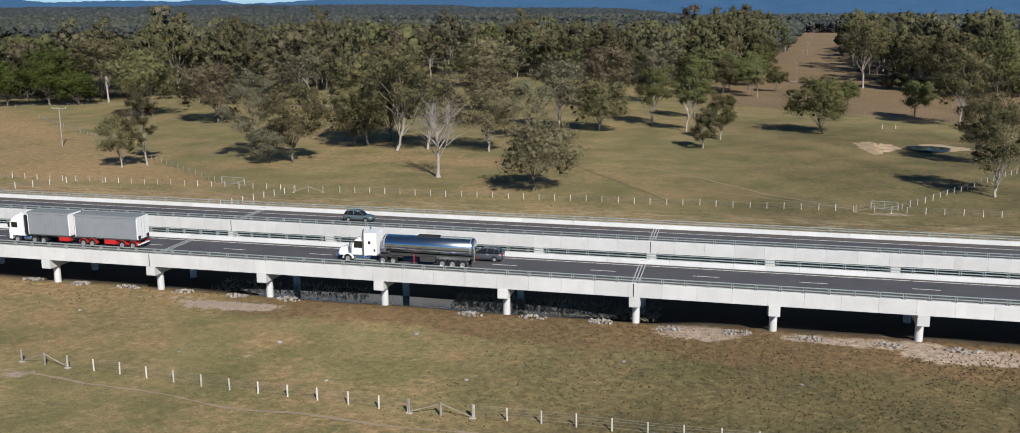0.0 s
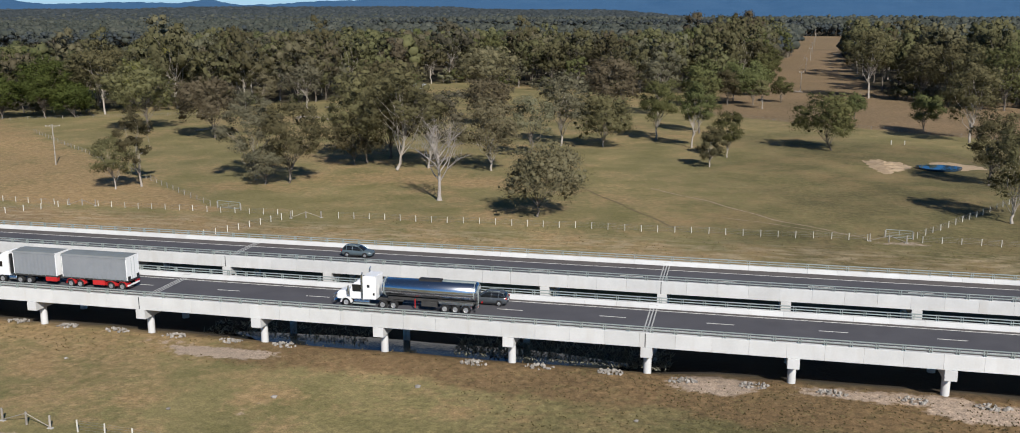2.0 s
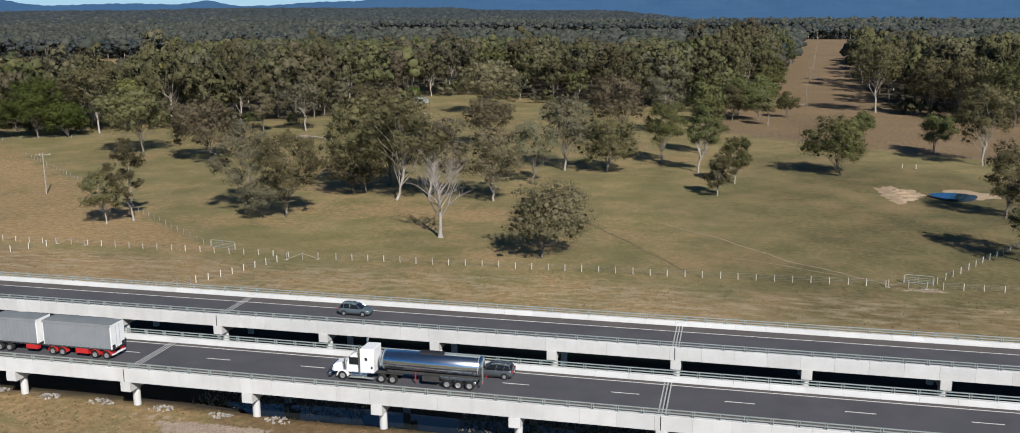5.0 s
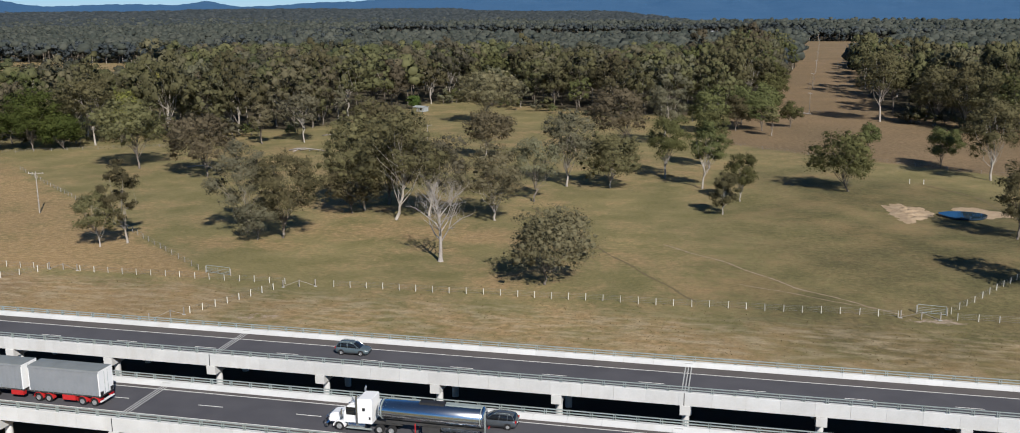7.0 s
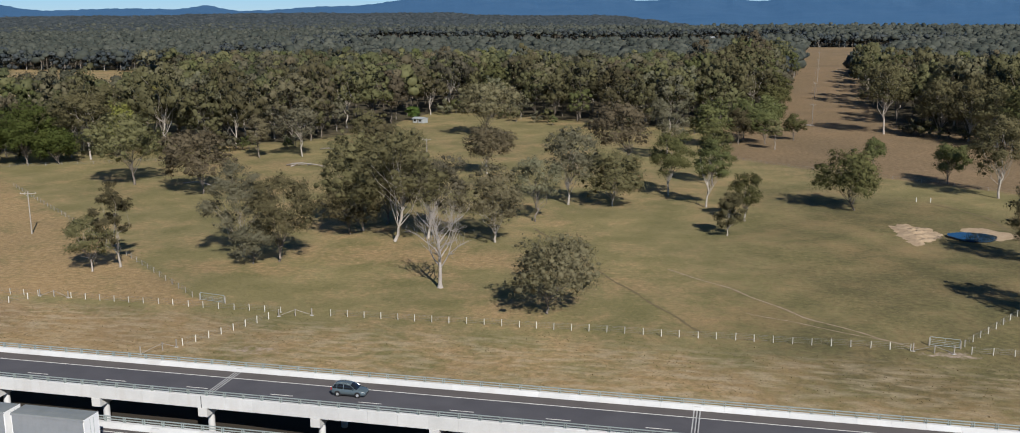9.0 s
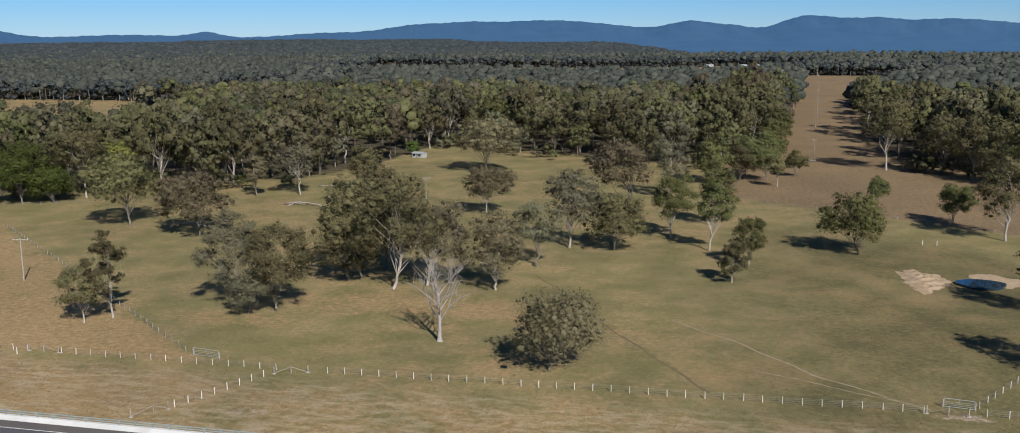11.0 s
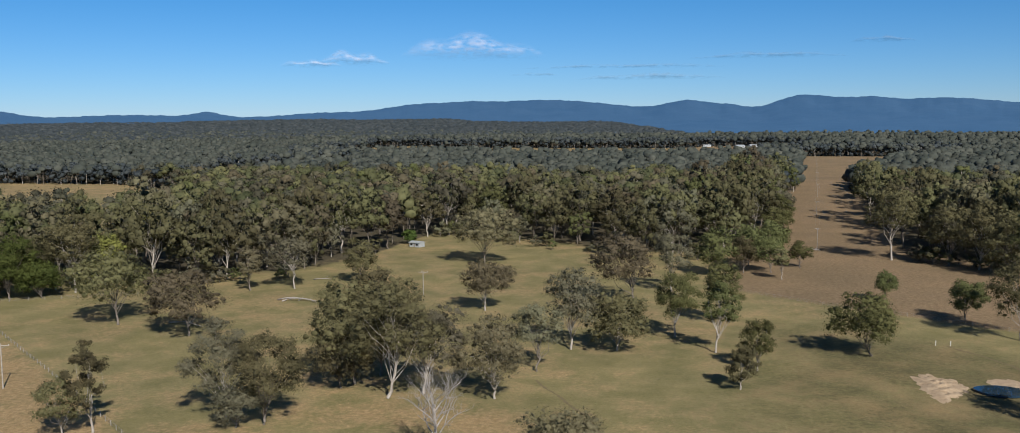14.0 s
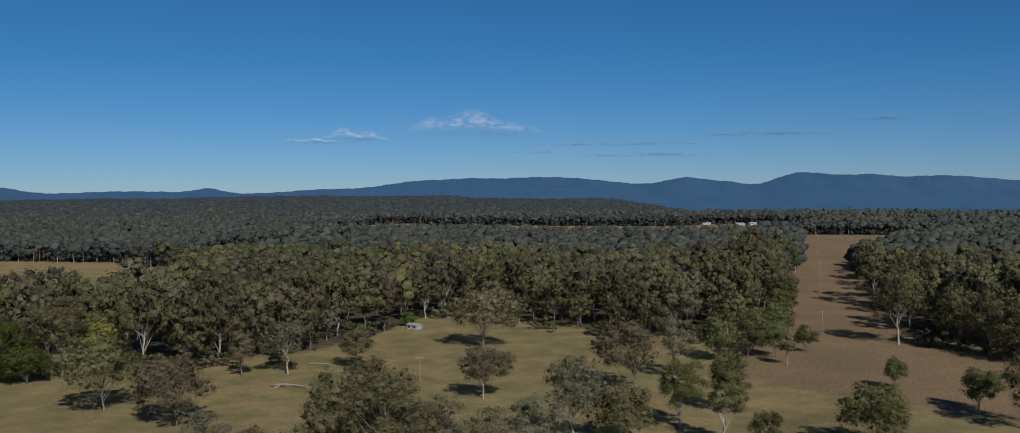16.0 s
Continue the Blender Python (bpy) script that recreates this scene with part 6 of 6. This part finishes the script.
def b_double(x_front, y):
    e = tagged(new("b_double_truck"), "white cab-over truck with two grey curtain-sided trailers on the viaduct", "truck")
    e.matrix_basis = pose(x_front, y, DECK + 0.01, 0, 0, 180)
    # cab: outline seen from the side, x forwards (front at 0)
    side = [(-2.25, 0.95), (-2.25, 3.55), (-1.95, 3.78), (-1.0, 3.55), (-0.42, 3.05), (-0.12, 2.05), (0.0, 1.75), (0.0, 0.5), (-0.35, 0.42), (-0.5, 0.95), (-1.6, 0.95)]
    part("cab", MB().prism(side, -1.22, 1.22, "y"), M["white_paint"], e, "white cab", bevel=0.05)
    part("windscreen", MB().prism([(-0.44, 3.0), (-0.15, 2.1), (-0.12, 2.12), (-0.41, 3.02)], -1.08, 1.08, "y"), M["carglass"], e)
    for s in (-1, 1):
        part("side_window", MB().box(-1.35, -0.45, s * 1.225 - 0.01, s * 1.225 + 0.01, 2.05, 2.75), M["carglass"], e)
        part("mirror", MB().box(-0.28, -0.12, s * 1.42 - 0.09, s * 1.42 + 0.09, 2.1, 2.75), M["black"], e)
        part("headlight", MB().box(-0.05, 0.03, s * 0.95 - 0.2, s * 0.95 + 0.2, 0.75, 0.95), M["lamp_clear"], e)
        part("fuel_tank", MB().lathe([(0.3, -0.55), (0.33, -0.5), (0.33, 0.5), (0.3, 0.55)], -2.75, 0.72, 14, "x", s * 0.95), M["chrome"], e, "polished fuel tank")
        part("mudguard", MB().box(-5.35, -2.95, s * 1.02 - 0.25, s * 1.02 + 0.25, 1.08, 1.13), M["black"], e)
    part("bumper", MB().box(-0.3, 0.06, -1.2, 1.2, 0.35, 0.72), M["black"], e, bevel=0.04)
    part("roof_deflector", MB().prism([(-2.2, 3.5), (-2.2, 4.0), (-1.9, 4.02), (-0.95, 3.6), (-1.0, 3.52)], -0.95, 0.95, "y"), M["white_paint"], e, bevel=0.04)
    part("exhaust_stack", MB().tube([(-2.5, -0.95, 0.9), (-2.5, -0.95, 3.9)], 0.16, 10).tube([(-2.5, -0.95, 3.9), (-2.42, -0.95, 4.1)], 0.1, 8), M["black"], e)
    part("air_intake", MB().box(-2.55, -2.3, 0.7, 1.05, 1.2, 3.7), M["black"], e)
    part("chassis", MB().box(-6.3, -0.5, -0.42, 0.42, 0.75, 1.02), M["chassis"], e)
    for s in (-1, 1):
        wheel(e, -1.2, s * 1.08)
        for x in (-3.8, -5.15):
            wheel(e, x, s * 0.98, 0.5, 0.5)
    curtain_trailer(e, -9.2, -3.0)
    curtain_trailer(e, -19.1, -10.0)
    part("trailer_beam", MB().box(-13.2, -6.0, -0.5, 0.5, 0.82, 1.1), M["chassis"], e)
    part("trailer_beam", MB().box(-18.9, -12.0, -0.45, 0.45, 0.98, 1.115), M["red_paint"], e)
    for s in (-1, 1):
        part("pallet_box", MB().box(-9.1, -7.5, s * 0.95 - 0.28, s * 0.95 + 0.28, 0.55, 1.1), M["red_paint"], e, "red storage box", bevel=0.02)
        part("pallet_box", MB().box(-15.9, -14.2, s * 0.95 - 0.28, s * 0.95 + 0.28, 0.5, 1.1), M["red_paint"], e, "red storage box", bevel=0.02)
        for x in (-11.1, -12.4, -16.75, -18.3):
            wheel(e, x, s * 0.98, 0.49, 0.5)
            arc = [(x + 0.64 * math.cos(a), 0.49 + 0.64 * math.sin(a)) for a in [math.pi * k / 10 for k in range(11)]]
            arc2 = [(x + 0.58 * math.cos(a), 0.49 + 0.58 * math.sin(a)) for a in [math.pi * k / 10 for k in range(11)]]
            part("mudguard", MB().prism(arc + arc2[::-1], s * 0.98 - 0.28, s * 0.98 + 0.28, "y"), M["red_paint"], e, "red mudguard")
        part("tail_lamp", MB().box(-19.2, -19.1, s * 0.95 - 0.2, s * 0.95 + 0.2, 0.8, 0.98), M["lamp_red"], e)
    part("rear_bumper", MB().box(-19.18, -19.02, -1.2, 1.2, 0.55, 0.72), M["white_paint"], e)
    for s in (-1, 1):
        part("hazard_board", MB().box(-19.19, -19.14, s * 0.9 - 0.25, s * 0.9 + 0.25, 1.35, 1.75), M["black"], e)
    return e


def tanker(x_front, y):
    e = tagged(new("tanker_truck"), "white bonneted truck with polished steel tank trailer", "truck")
    e.matrix_basis = pose(x_front, y, DECK + 0.01, 0, 0, 180)
    part("bonnet", MB().prism([(0.0, 0.75), (0.0, 1.5), (-0.25, 1.72), (-1.75, 1.98), (-1.75, 0.85)], -0.82, 0.82, "y"), M["white_paint"], e, "white bonnet", bevel=0.06)
    part("grille", MB().box(-0.03, 0.03, -0.62, 0.62, 0.8, 1.5), M["chrome"], e)
    part("bull_bar", MB().tube([(0.28, -1.1, 0.45), (0.3, -1.1, 1.3), (0.3, 1.1, 1.3), (0.28, 1.1, 0.45)], 0.06, 8).box(0.05, 0.3, -1.2, 1.2, 0.4, 0.7), M["chrome"], e, "polished bull bar")
    part("cab", MB().prism([(-1.7, 0.95), (-1.7, 1.95), (-2.15, 2.8), (-2.4, 2.95), (-3.2, 2.98), (-3.2, 0.95)], -1.12, 1.12, "y"), M["white_paint"], e, "white cab", bevel=0.05)
    part("windscreen", MB().prism([(-1.72, 1.98), (-2.13, 2.76), (-2.1, 2.78), (-1.69, 2.0)], -1.0, 1.0, "y"), M["carglass"], e)
    part("sleeper", MB().prism([(-3.2, 1.0), (-3.2, 3.5)] + [(-3.45, 3.72), (-4.95, 3.76), (-4.95, 1.0)], -1.2, 1.2, "y"), M["white_paint"], e, "tall white sleeper", bevel=0.05)
    part("roof_cap", MB().prism([(-2.5, 2.98), (-3.25, 3.5), (-3.25, 2.99)], -1.0, 1.0, "y"), M["white_paint"], e, bevel=0.03)
    for s in (-1, 1):
        part("side_window", MB().box(-3.1, -2.05, s * 1.125 - 0.012, s * 1.125 + 0.012, 1.85, 2.7), M["carglass"], e)
        part("locker_window", MB().box(-4.2, -3.9, s * 1.205 - 0.008, s * 1.205 + 0.008, 2.4, 2.75), M["black"], e)
        part("locker_hatch", MB().box(-4.8, -4.6, s * 1.205 - 0.008, s * 1.205 + 0.008, 1.5, 1.8), M["black"], e)
        part("side_skirt", MB().box(-16.6, -12.5, s * 1.225 - 0.025, s * 1.225 + 0.025, 1.05, 1.4), M["chrome"], e)
        part("pipe_cabinet", MB().box(-12.3, -10.4, s * 0.85 - 0.3, s * 0.85 + 0.3, 0.6, 1.2), M["chassis"], e, bevel=0.03)
        part("exhaust_stack", MB().tube([(-3.32, s * 1.3, 0.9), (-3.32, s * 1.3, 3.9), (-3.42, s * 1.3, 4.25)], [0.12, 0.12, 0.07], 10), M["chrome"], e, "polished exhaust stack")
        part("air_cleaner", MB().tube([(-1.6, s * 1.15, 1.4), (-1.6, s * 1.15, 2.2)], 0.19, 12), M["chrome"], e)
        part("mirror", MB().box(-1.8, -1.65, s * 1.5 - 0.1, s * 1.5 + 0.1, 2.0, 2.6), M["chrome"], e)
        part("front_guard", MB().prism([(-1.25 + 0.68 * math.cos(math.pi * k / 10), 0.5 + 0.66 * math.sin(math.pi * k / 10)) for k in range(11)] +
                                       [(-1.25 + 0.58 * math.cos(math.pi * k / 10), 0.5 + 0.56 * math.sin(math.pi * k / 10)) for k in range(10, -1, -1)], s * 1.02 - 0.26, s * 1.02 + 0.26, "y"), M["white_paint"], e)
        part("fuel_tank", MB().lathe([(0.3, -0.95), (0.34, -0.9), (0.34, 0.9), (0.3, 0.95)], -3.2, 0.72, 16, "x", s * 0.98), M["chrome"], e, "polished fuel tank")
        part("step", MB().box(-4.9, -2.1, s * 1.22 - 0.12, s * 1.22 + 0.12, 0.42, 0.5), M["galv"], e)
        part("headlight", MB().box(-0.1, 0.02, s * 0.8 - 0.16, s * 0.8 + 0.16, 0.95, 1.2), M["lamp_clear"], e)
        wheel(e, -1.25, s * 1.05)
        for x in (-5.75, -7.05):
            wheel(e, x, s * 0.98, 0.5, 0.52)
        for x in (-13.2, -14.45, -15.7):
            wheel(e, x, s * 0.98, 0.5, 0.52)
            part("mudguard", MB().prism([(x + 0.64 * math.cos(math.pi * k / 10), 0.5 + 0.62 * math.sin(math.pi * k / 10)) for k in range(11)] +
                                        [(x + 0.6 * math.cos(math.pi * k / 10), 0.5 + 0.58 * math.sin(math.pi * k / 10)) for k in range(10, -1, -1)], s * 0.98 - 0.28, s * 0.98 + 0.28, "y"), M["chrome"], e)
        part("landing_leg", MB().box(-9.56, -9.48, s * 0.7 - 0.08, s * 0.7 + 0.08, 0.25, 1.3), M["red_paint"], e, "red landing leg")
        part("tail_lamp", MB().box(-17.1, -17.0, s * 0.9 - 0.2, s * 0.9 + 0.2, 0.85, 1.0), M["lamp_red"], e)
    part("chassis", MB().box(-8.0, -0.4, -0.42, 0.42, 0.78, 1.03), M["chassis"], e)
    part("tank_frame", MB().box(-16.9, -6.2, -0.5, 0.5, 1.03, 1.35), M["chassis"], e)
    # oval polished barrel with domed ends
    n, rows = 28, []
    for x, k in ((-17.0, 0.0), (-16.98, 0.55), (-16.88, 0.85), (-16.7, 1.0), (-11.4, 1.0), (-5.75, 0.97), (-5.55, 0.83), (-5.45, 0.55), (-5.42, 0.0)):
        rows.append([(x, 1.24 * k * math.cos(2 * math.pi * i / n), 2.42 + 1.08 * k * math.sin(2 * math.pi * i / n)) for i in range(n)])
    mb = MB()
    for r_ in rows:
        mb.v += r_
    for j in range(len(rows) - 1):
        for i in range(n):
            mb.f.append((j * n + i, j * n + (i + 1) % n, (j + 1) * n + (i + 1) % n, (j + 1) * n + i))
    part("tank", mb, M["chrome"], e, "mirror-polished oval steel tank", smooth=True)
    for x in (-16.6, -5.9):
        oval = [(1.255 * math.cos(2 * math.pi * i / n), 2.42 + 1.095 * math.sin(2 * math.pi * i / n)) for i in range(n)]
        part("tank_band", MB().prism(oval, x - 0.04, x + 0.04), M["galv"], e)
    part("hatch_well", MB().box(-12.6, -9.9, -0.42, 0.42, 3.38, 3.62), M["black"], e, "dark hatch well on the tank", bevel=0.03)
    part("walkway", MB().box(-16.6, -12.7, -0.3, 0.3, 3.48, 3.55), M["galv"], e)
    part("ladder", MB().tube([(-17.1, 0.8, 0.8), (-17.1, 0.8, 3.4)], 0.03, 6).tube([(-17.1, 1.15, 0.8), (-17.1, 1.15, 3.4)], 0.03, 6), M["galv"], e)
    return e


def loft(stations):
    """A closed skin through cross-sections (x, [(y, z), ...]) of equal point counts."""
    mb, n = MB(), len(stations[0][1])
    for x, ring in stations:
        mb.v += [(x, y, z) for y, z in ring]
    for i in range(len(stations) - 1):
        for k in range(n):
            k2 = (k + 1) % n
            mb.f.append((i * n + k, i * n + k2, (i + 1) * n + k2, (i + 1) * n + k))
    mb.f += [tuple(range(n))[::-1], tuple(range((len(stations) - 1) * n, len(stations) * n))]
    return mb


def suv(label, x_front, y, heading, paint, length=4.75):
    """A five-door wagon: rounded body, glass cabin under a curved roof, rails, lamps and wheels."""
    e = tagged(new("suv_car"), label, "car")
    e.matrix_basis = pose(x_front, y, DECK + 0.01, 0, 0, heading)
    L = length
    skin = lambda w, zl, zm, zb, zt: [(-w * 0.94, zl), (-w, zm), (-w * 0.97, zb), (-w * 0.86, zt), (-w * 0.4, zt + 0.03), (w * 0.4, zt + 0.03), (w * 0.86, zt), (w * 0.97, zb), (w, zm), (w * 0.94, zl)]
    part("body", loft([(0.03, skin(0.60, 0.36, 0.45, 0.56, 0.62)), (-0.06, skin(0.76, 0.30, 0.46, 0.64, 0.72)), (-0.28, skin(0.88, 0.26, 0.50, 0.74, 0.82)), (-0.7, skin(0.91, 0.25, 0.55, 0.84, 0.92)),
                       (-1.25, skin(0.92, 0.25, 0.55, 0.92, 1.01)), (-2.6, skin(0.92, 0.25, 0.55, 0.96, 1.03)), (-L + 0.6, skin(0.92, 0.25, 0.58, 0.98, 1.06)), (-L + 0.15, skin(0.88, 0.28, 0.58, 0.96, 1.05)),
                       (-L, skin(0.78, 0.36, 0.55, 0.86, 0.94))]), M[paint], e, smooth=True)
    hood = lambda wb, wr, zb, zt: [(-wb, zb), (-(wb + wr) / 2 - 0.02, (zb + zt) / 2), (-wr, zt - 0.07), (-wr * 0.75, zt), (wr * 0.75, zt), (wr, zt - 0.07), ((wb + wr) / 2 + 0.02, (zb + zt) / 2), (wb, zb)]
    part("cabin", loft([(-1.05, hood(0.80, 0.74, 0.97, 1.0)), (-1.5, hood(0.84, 0.70, 1.0, 1.30)), (-1.95, hood(0.85, 0.66, 1.0, 1.53)), (-2.5, hood(0.86, 0.66, 1.0, 1.63)), (-3.3, hood(0.86, 0.66, 1.02, 1.64)),
                        (-L + 0.55, hood(0.85, 0.65, 1.03, 1.56)), (-L + 0.25, hood(0.82, 0.66, 1.03, 1.36)), (-L + 0.08, hood(0.78, 0.7, 1.0, 1.06))]), M["carglass"], e, "tinted glass cabin", smooth=True)
    lid = lambda wr, zt: [(-wr - 0.015, zt - 0.085), (-wr * 0.77, zt + 0.012), (0, zt + 0.03), (wr * 0.77, zt + 0.012), (wr + 0.015, zt - 0.085), (0, zt - 0.10)]
    part("roof", loft([(-1.93, lid(0.66, 1.53)), (-2.5, lid(0.66, 1.635)), (-3.3, lid(0.66, 1.645)), (-L + 0.5, lid(0.65, 1.555)), (-L + 0.38, lid(0.64, 1.48))]), M[paint], e, smooth=True)
    for s in (-1, 1):
        for x0_, x1_, z1_ in ((-1.15, -1.95, 1.50), (-2.72, -2.80, 1.58), (-3.62, -3.66, 1.58), (-L + 0.14, -L + 0.45, 1.48)):
            part("pillar", MB().tube([(x0_, s * 0.86, 1.0), ((x0_ + x1_) / 2, s * 0.79, (1.0 + z1_) / 2), (x1_, s * 0.665, z1_)], 0.04, 6), M[paint], e)
        part("roof_rail", MB().tube([(-2.2, s * 0.58, 1.60), (-2.4, s * 0.58, 1.70), (-L + 0.9, s * 0.58, 1.69), (-L + 0.7, s * 0.58, 1.60)], 0.022, 6), M["galv"], e)
        part("mirror", MB().box(-1.5, -1.35, s * 1.0 - 0.09, s * 1.0 + 0.09, 1.02, 1.17), M[paint], e, bevel=0.04)
        part("headlight", loft([(-0.04, [(s * 0.50, 0.60), (s * 0.70, 0.60), (s * 0.70, 0.68), (s * 0.50, 0.68)]), (-0.34, [(s * 0.62, 0.66), (s * 0.885, 0.66), (s * 0.875, 0.79), (s * 0.62, 0.80)])]), M["lamp_clear"], e)
        part("tail_lamp", MB().box(-L - 0.01, -L + 0.16, s * 0.76 - 0.11, s * 0.76 + 0.11, 0.80, 1.06), M["lamp_red"], e, bevel=0.03)
        part("sill", MB().box(-L + 1.35, -1.38, s * 0.90 - 0.02, s * 0.90 + 0.02, 0.24, 0.36), M["black"], e, bevel=0.015)
        for xw in (-0.92, -L + 0.90):
            part("wheel_arch", MB().lathe([(0.30, s * 0.86), (0.41, s * 0.87), (0.41, s * 0.925), (0.36, s * 0.93)], xw, 0.36, 18, "y"), M["black"], e)
            wheel(e, xw, s * 0.83, 0.34, 0.24)
    part("grille", MB().box(-0.04, 0.045, -0.42, 0.42, 0.44, 0.58), M["black"], e, bevel=0.02)
    part("number_plate", MB().box(-L - 0.02, -L + 0.0, -0.2, 0.2, 0.62, 0.74), M["wall_pale"], e)
    return e


b_double(-52.0, 4.4)
tanker(-5.6, 4.4)
suv("blue-grey station wagon on the farther viaduct", -9.6, 25.75, 0, "blue_grey", 4.45)
suv("dark grey station wagon beside the tanker", 9.3, 7.95, 180, "dark_grey", 4.6)

# ---- grass: loose tufts where the camera passes nearest ----
def tufts(seed, n, x0, x1, y0, y1, size, weight):
    r = np.random.default_rng(seed)
    x, y = r.uniform(x0, x1, n), r.uniform(y0, y1, n)
    keep = r.uniform(0, 1, n) < weight(x, y)
    x, y = x[keep], y[keep]
    m = len(x)
    z = terrain(x, y)
    out = []
    for k in range(3):
        a = r.uniform(0, 2 * math.pi, m)
        s = size * r.uniform(0.5, 1.5, m)
        dx, dy = np.cos(a) * s * 0.45, np.sin(a) * s * 0.45
        lx, ly = r.normal(0, 0.35, m) * s, r.normal(0, 0.35, m) * s
        base0 = np.stack([x - dx, y - dy, z - 0.02], 1)
        base1 = np.stack([x + dx, y + dy, z - 0.02], 1)
        t1 = np.stack([x + dx * 0.8 + lx, y + dy * 0.8 + ly, z + s * 0.8], 1)
        t0 = np.stack([x - dx * 0.8 + lx, y - dy * 0.8 + ly, z + s * r.uniform(0.4, 0.9, m)], 1)
        out.append(np.stack([base0, base1, t1, t0], 1))
    return np.concatenate(out)


near_bank = lambda x, y: np.clip(0.15 + 0.9 * smoothstep(-16, -2, y) * (1 - smoothstep(1.5, 2.6, y)) + 0.15 * wobble(x, y, 0.3, 3), 0, 1) * (1 - 0.9 * bareness(x, y))
tagged(new("dry_grass", quads_mesh("dry_grass", tufts(1, 1300, -70, 90, -7, 2.2, 0.12, near_bank), M["straw"])), "dry brown grass tufts along the creek bank", "grass", kind="stuff")
tagged(new("green_grass", quads_mesh("green_grass", tufts(2, 1500, 30, 90, -30, -2, 0.13, lambda x, y: 0.75 - dryness(x, y)), M["grassblade"])), "short olive grass tufts in the paddock", "grass", kind="stuff")
tagged(new("dry_grass", quads_mesh("dry_grass", tufts(3, 2600, -115, 100, 33.5, 75, 0.12, lambda x, y: 0.2 + 0.7 * dryness(x, y)), M["straw"])), "dry grass tufts on the verge beyond the viaducts", "grass", kind="stuff")
tagged(new("green_grass", quads_mesh("green_grass", tufts(4, 5000, -110, 100, 70, 140, 0.085, lambda x, y: 0.75 - dryness(x, y)), M["grassblade"])), "short olive grass tufts beyond the fence", "grass", kind="stuff")
weeds = lambda x, y: np.clip(0.9 * weediness(x, y) * (0.45 + 0.75 * wobble(x, y, 0.25, 4)), 0, 1)
tagged(new("weeds", quads_mesh("weeds", tufts(5, 14000, 12, 92, -32, 1.0, 0.11, weeds), M["weed"])), "low dark weeds scattered over the damp paddock", "weeds", kind="stuff")
tagged(new("weeds", quads_mesh("weeds", tufts(6, 5200, -60, 100, 34, 69, 0.10, lambda x, y: 0.2 + 0.3 * wobble(x, y, 0.2, 9)), M["weed"])), "low dark weeds along the verge", "weeds", kind="stuff")
# reeds standing in the creek's edge
def reeds(seed, n, x0, x1, y0, y1, height):
    r = np.random.default_rng(seed)
    x, y = r.uniform(x0, x1, n), r.uniform(y0, y1, n)
    a, s = r.uniform(0, 6.28, n), height * r.uniform(0.5, 1.3, n)
    z = np.maximum(terrain(x, y), -0.6)
    base = np.stack([x, y, z], 1)
    side = np.stack([np.cos(a), np.sin(a), 0 * a], 1) * 0.09
    lean = np.stack([r.normal(0, 0.8, n) * s, r.normal(0, 0.8, n) * s, s * r.uniform(0.4, 1.0, n)], 1)
    return np.stack([base - side, base + side, base + lean], 1)


for i, (xa, xb, ya, yb, n, hh) in enumerate(((-24, -3, 4.4, 9.5, 700, 0.55), (8, 33, 3.8, 9.5, 1900, 0.6))):
    tagged(new("reeds", quads_mesh("reeds", reeds(20 + i, n, xa, xb, ya, yb, hh), M["reed"])), "grey-green reeds standing in the shaded creek", "reeds", kind="stuff")
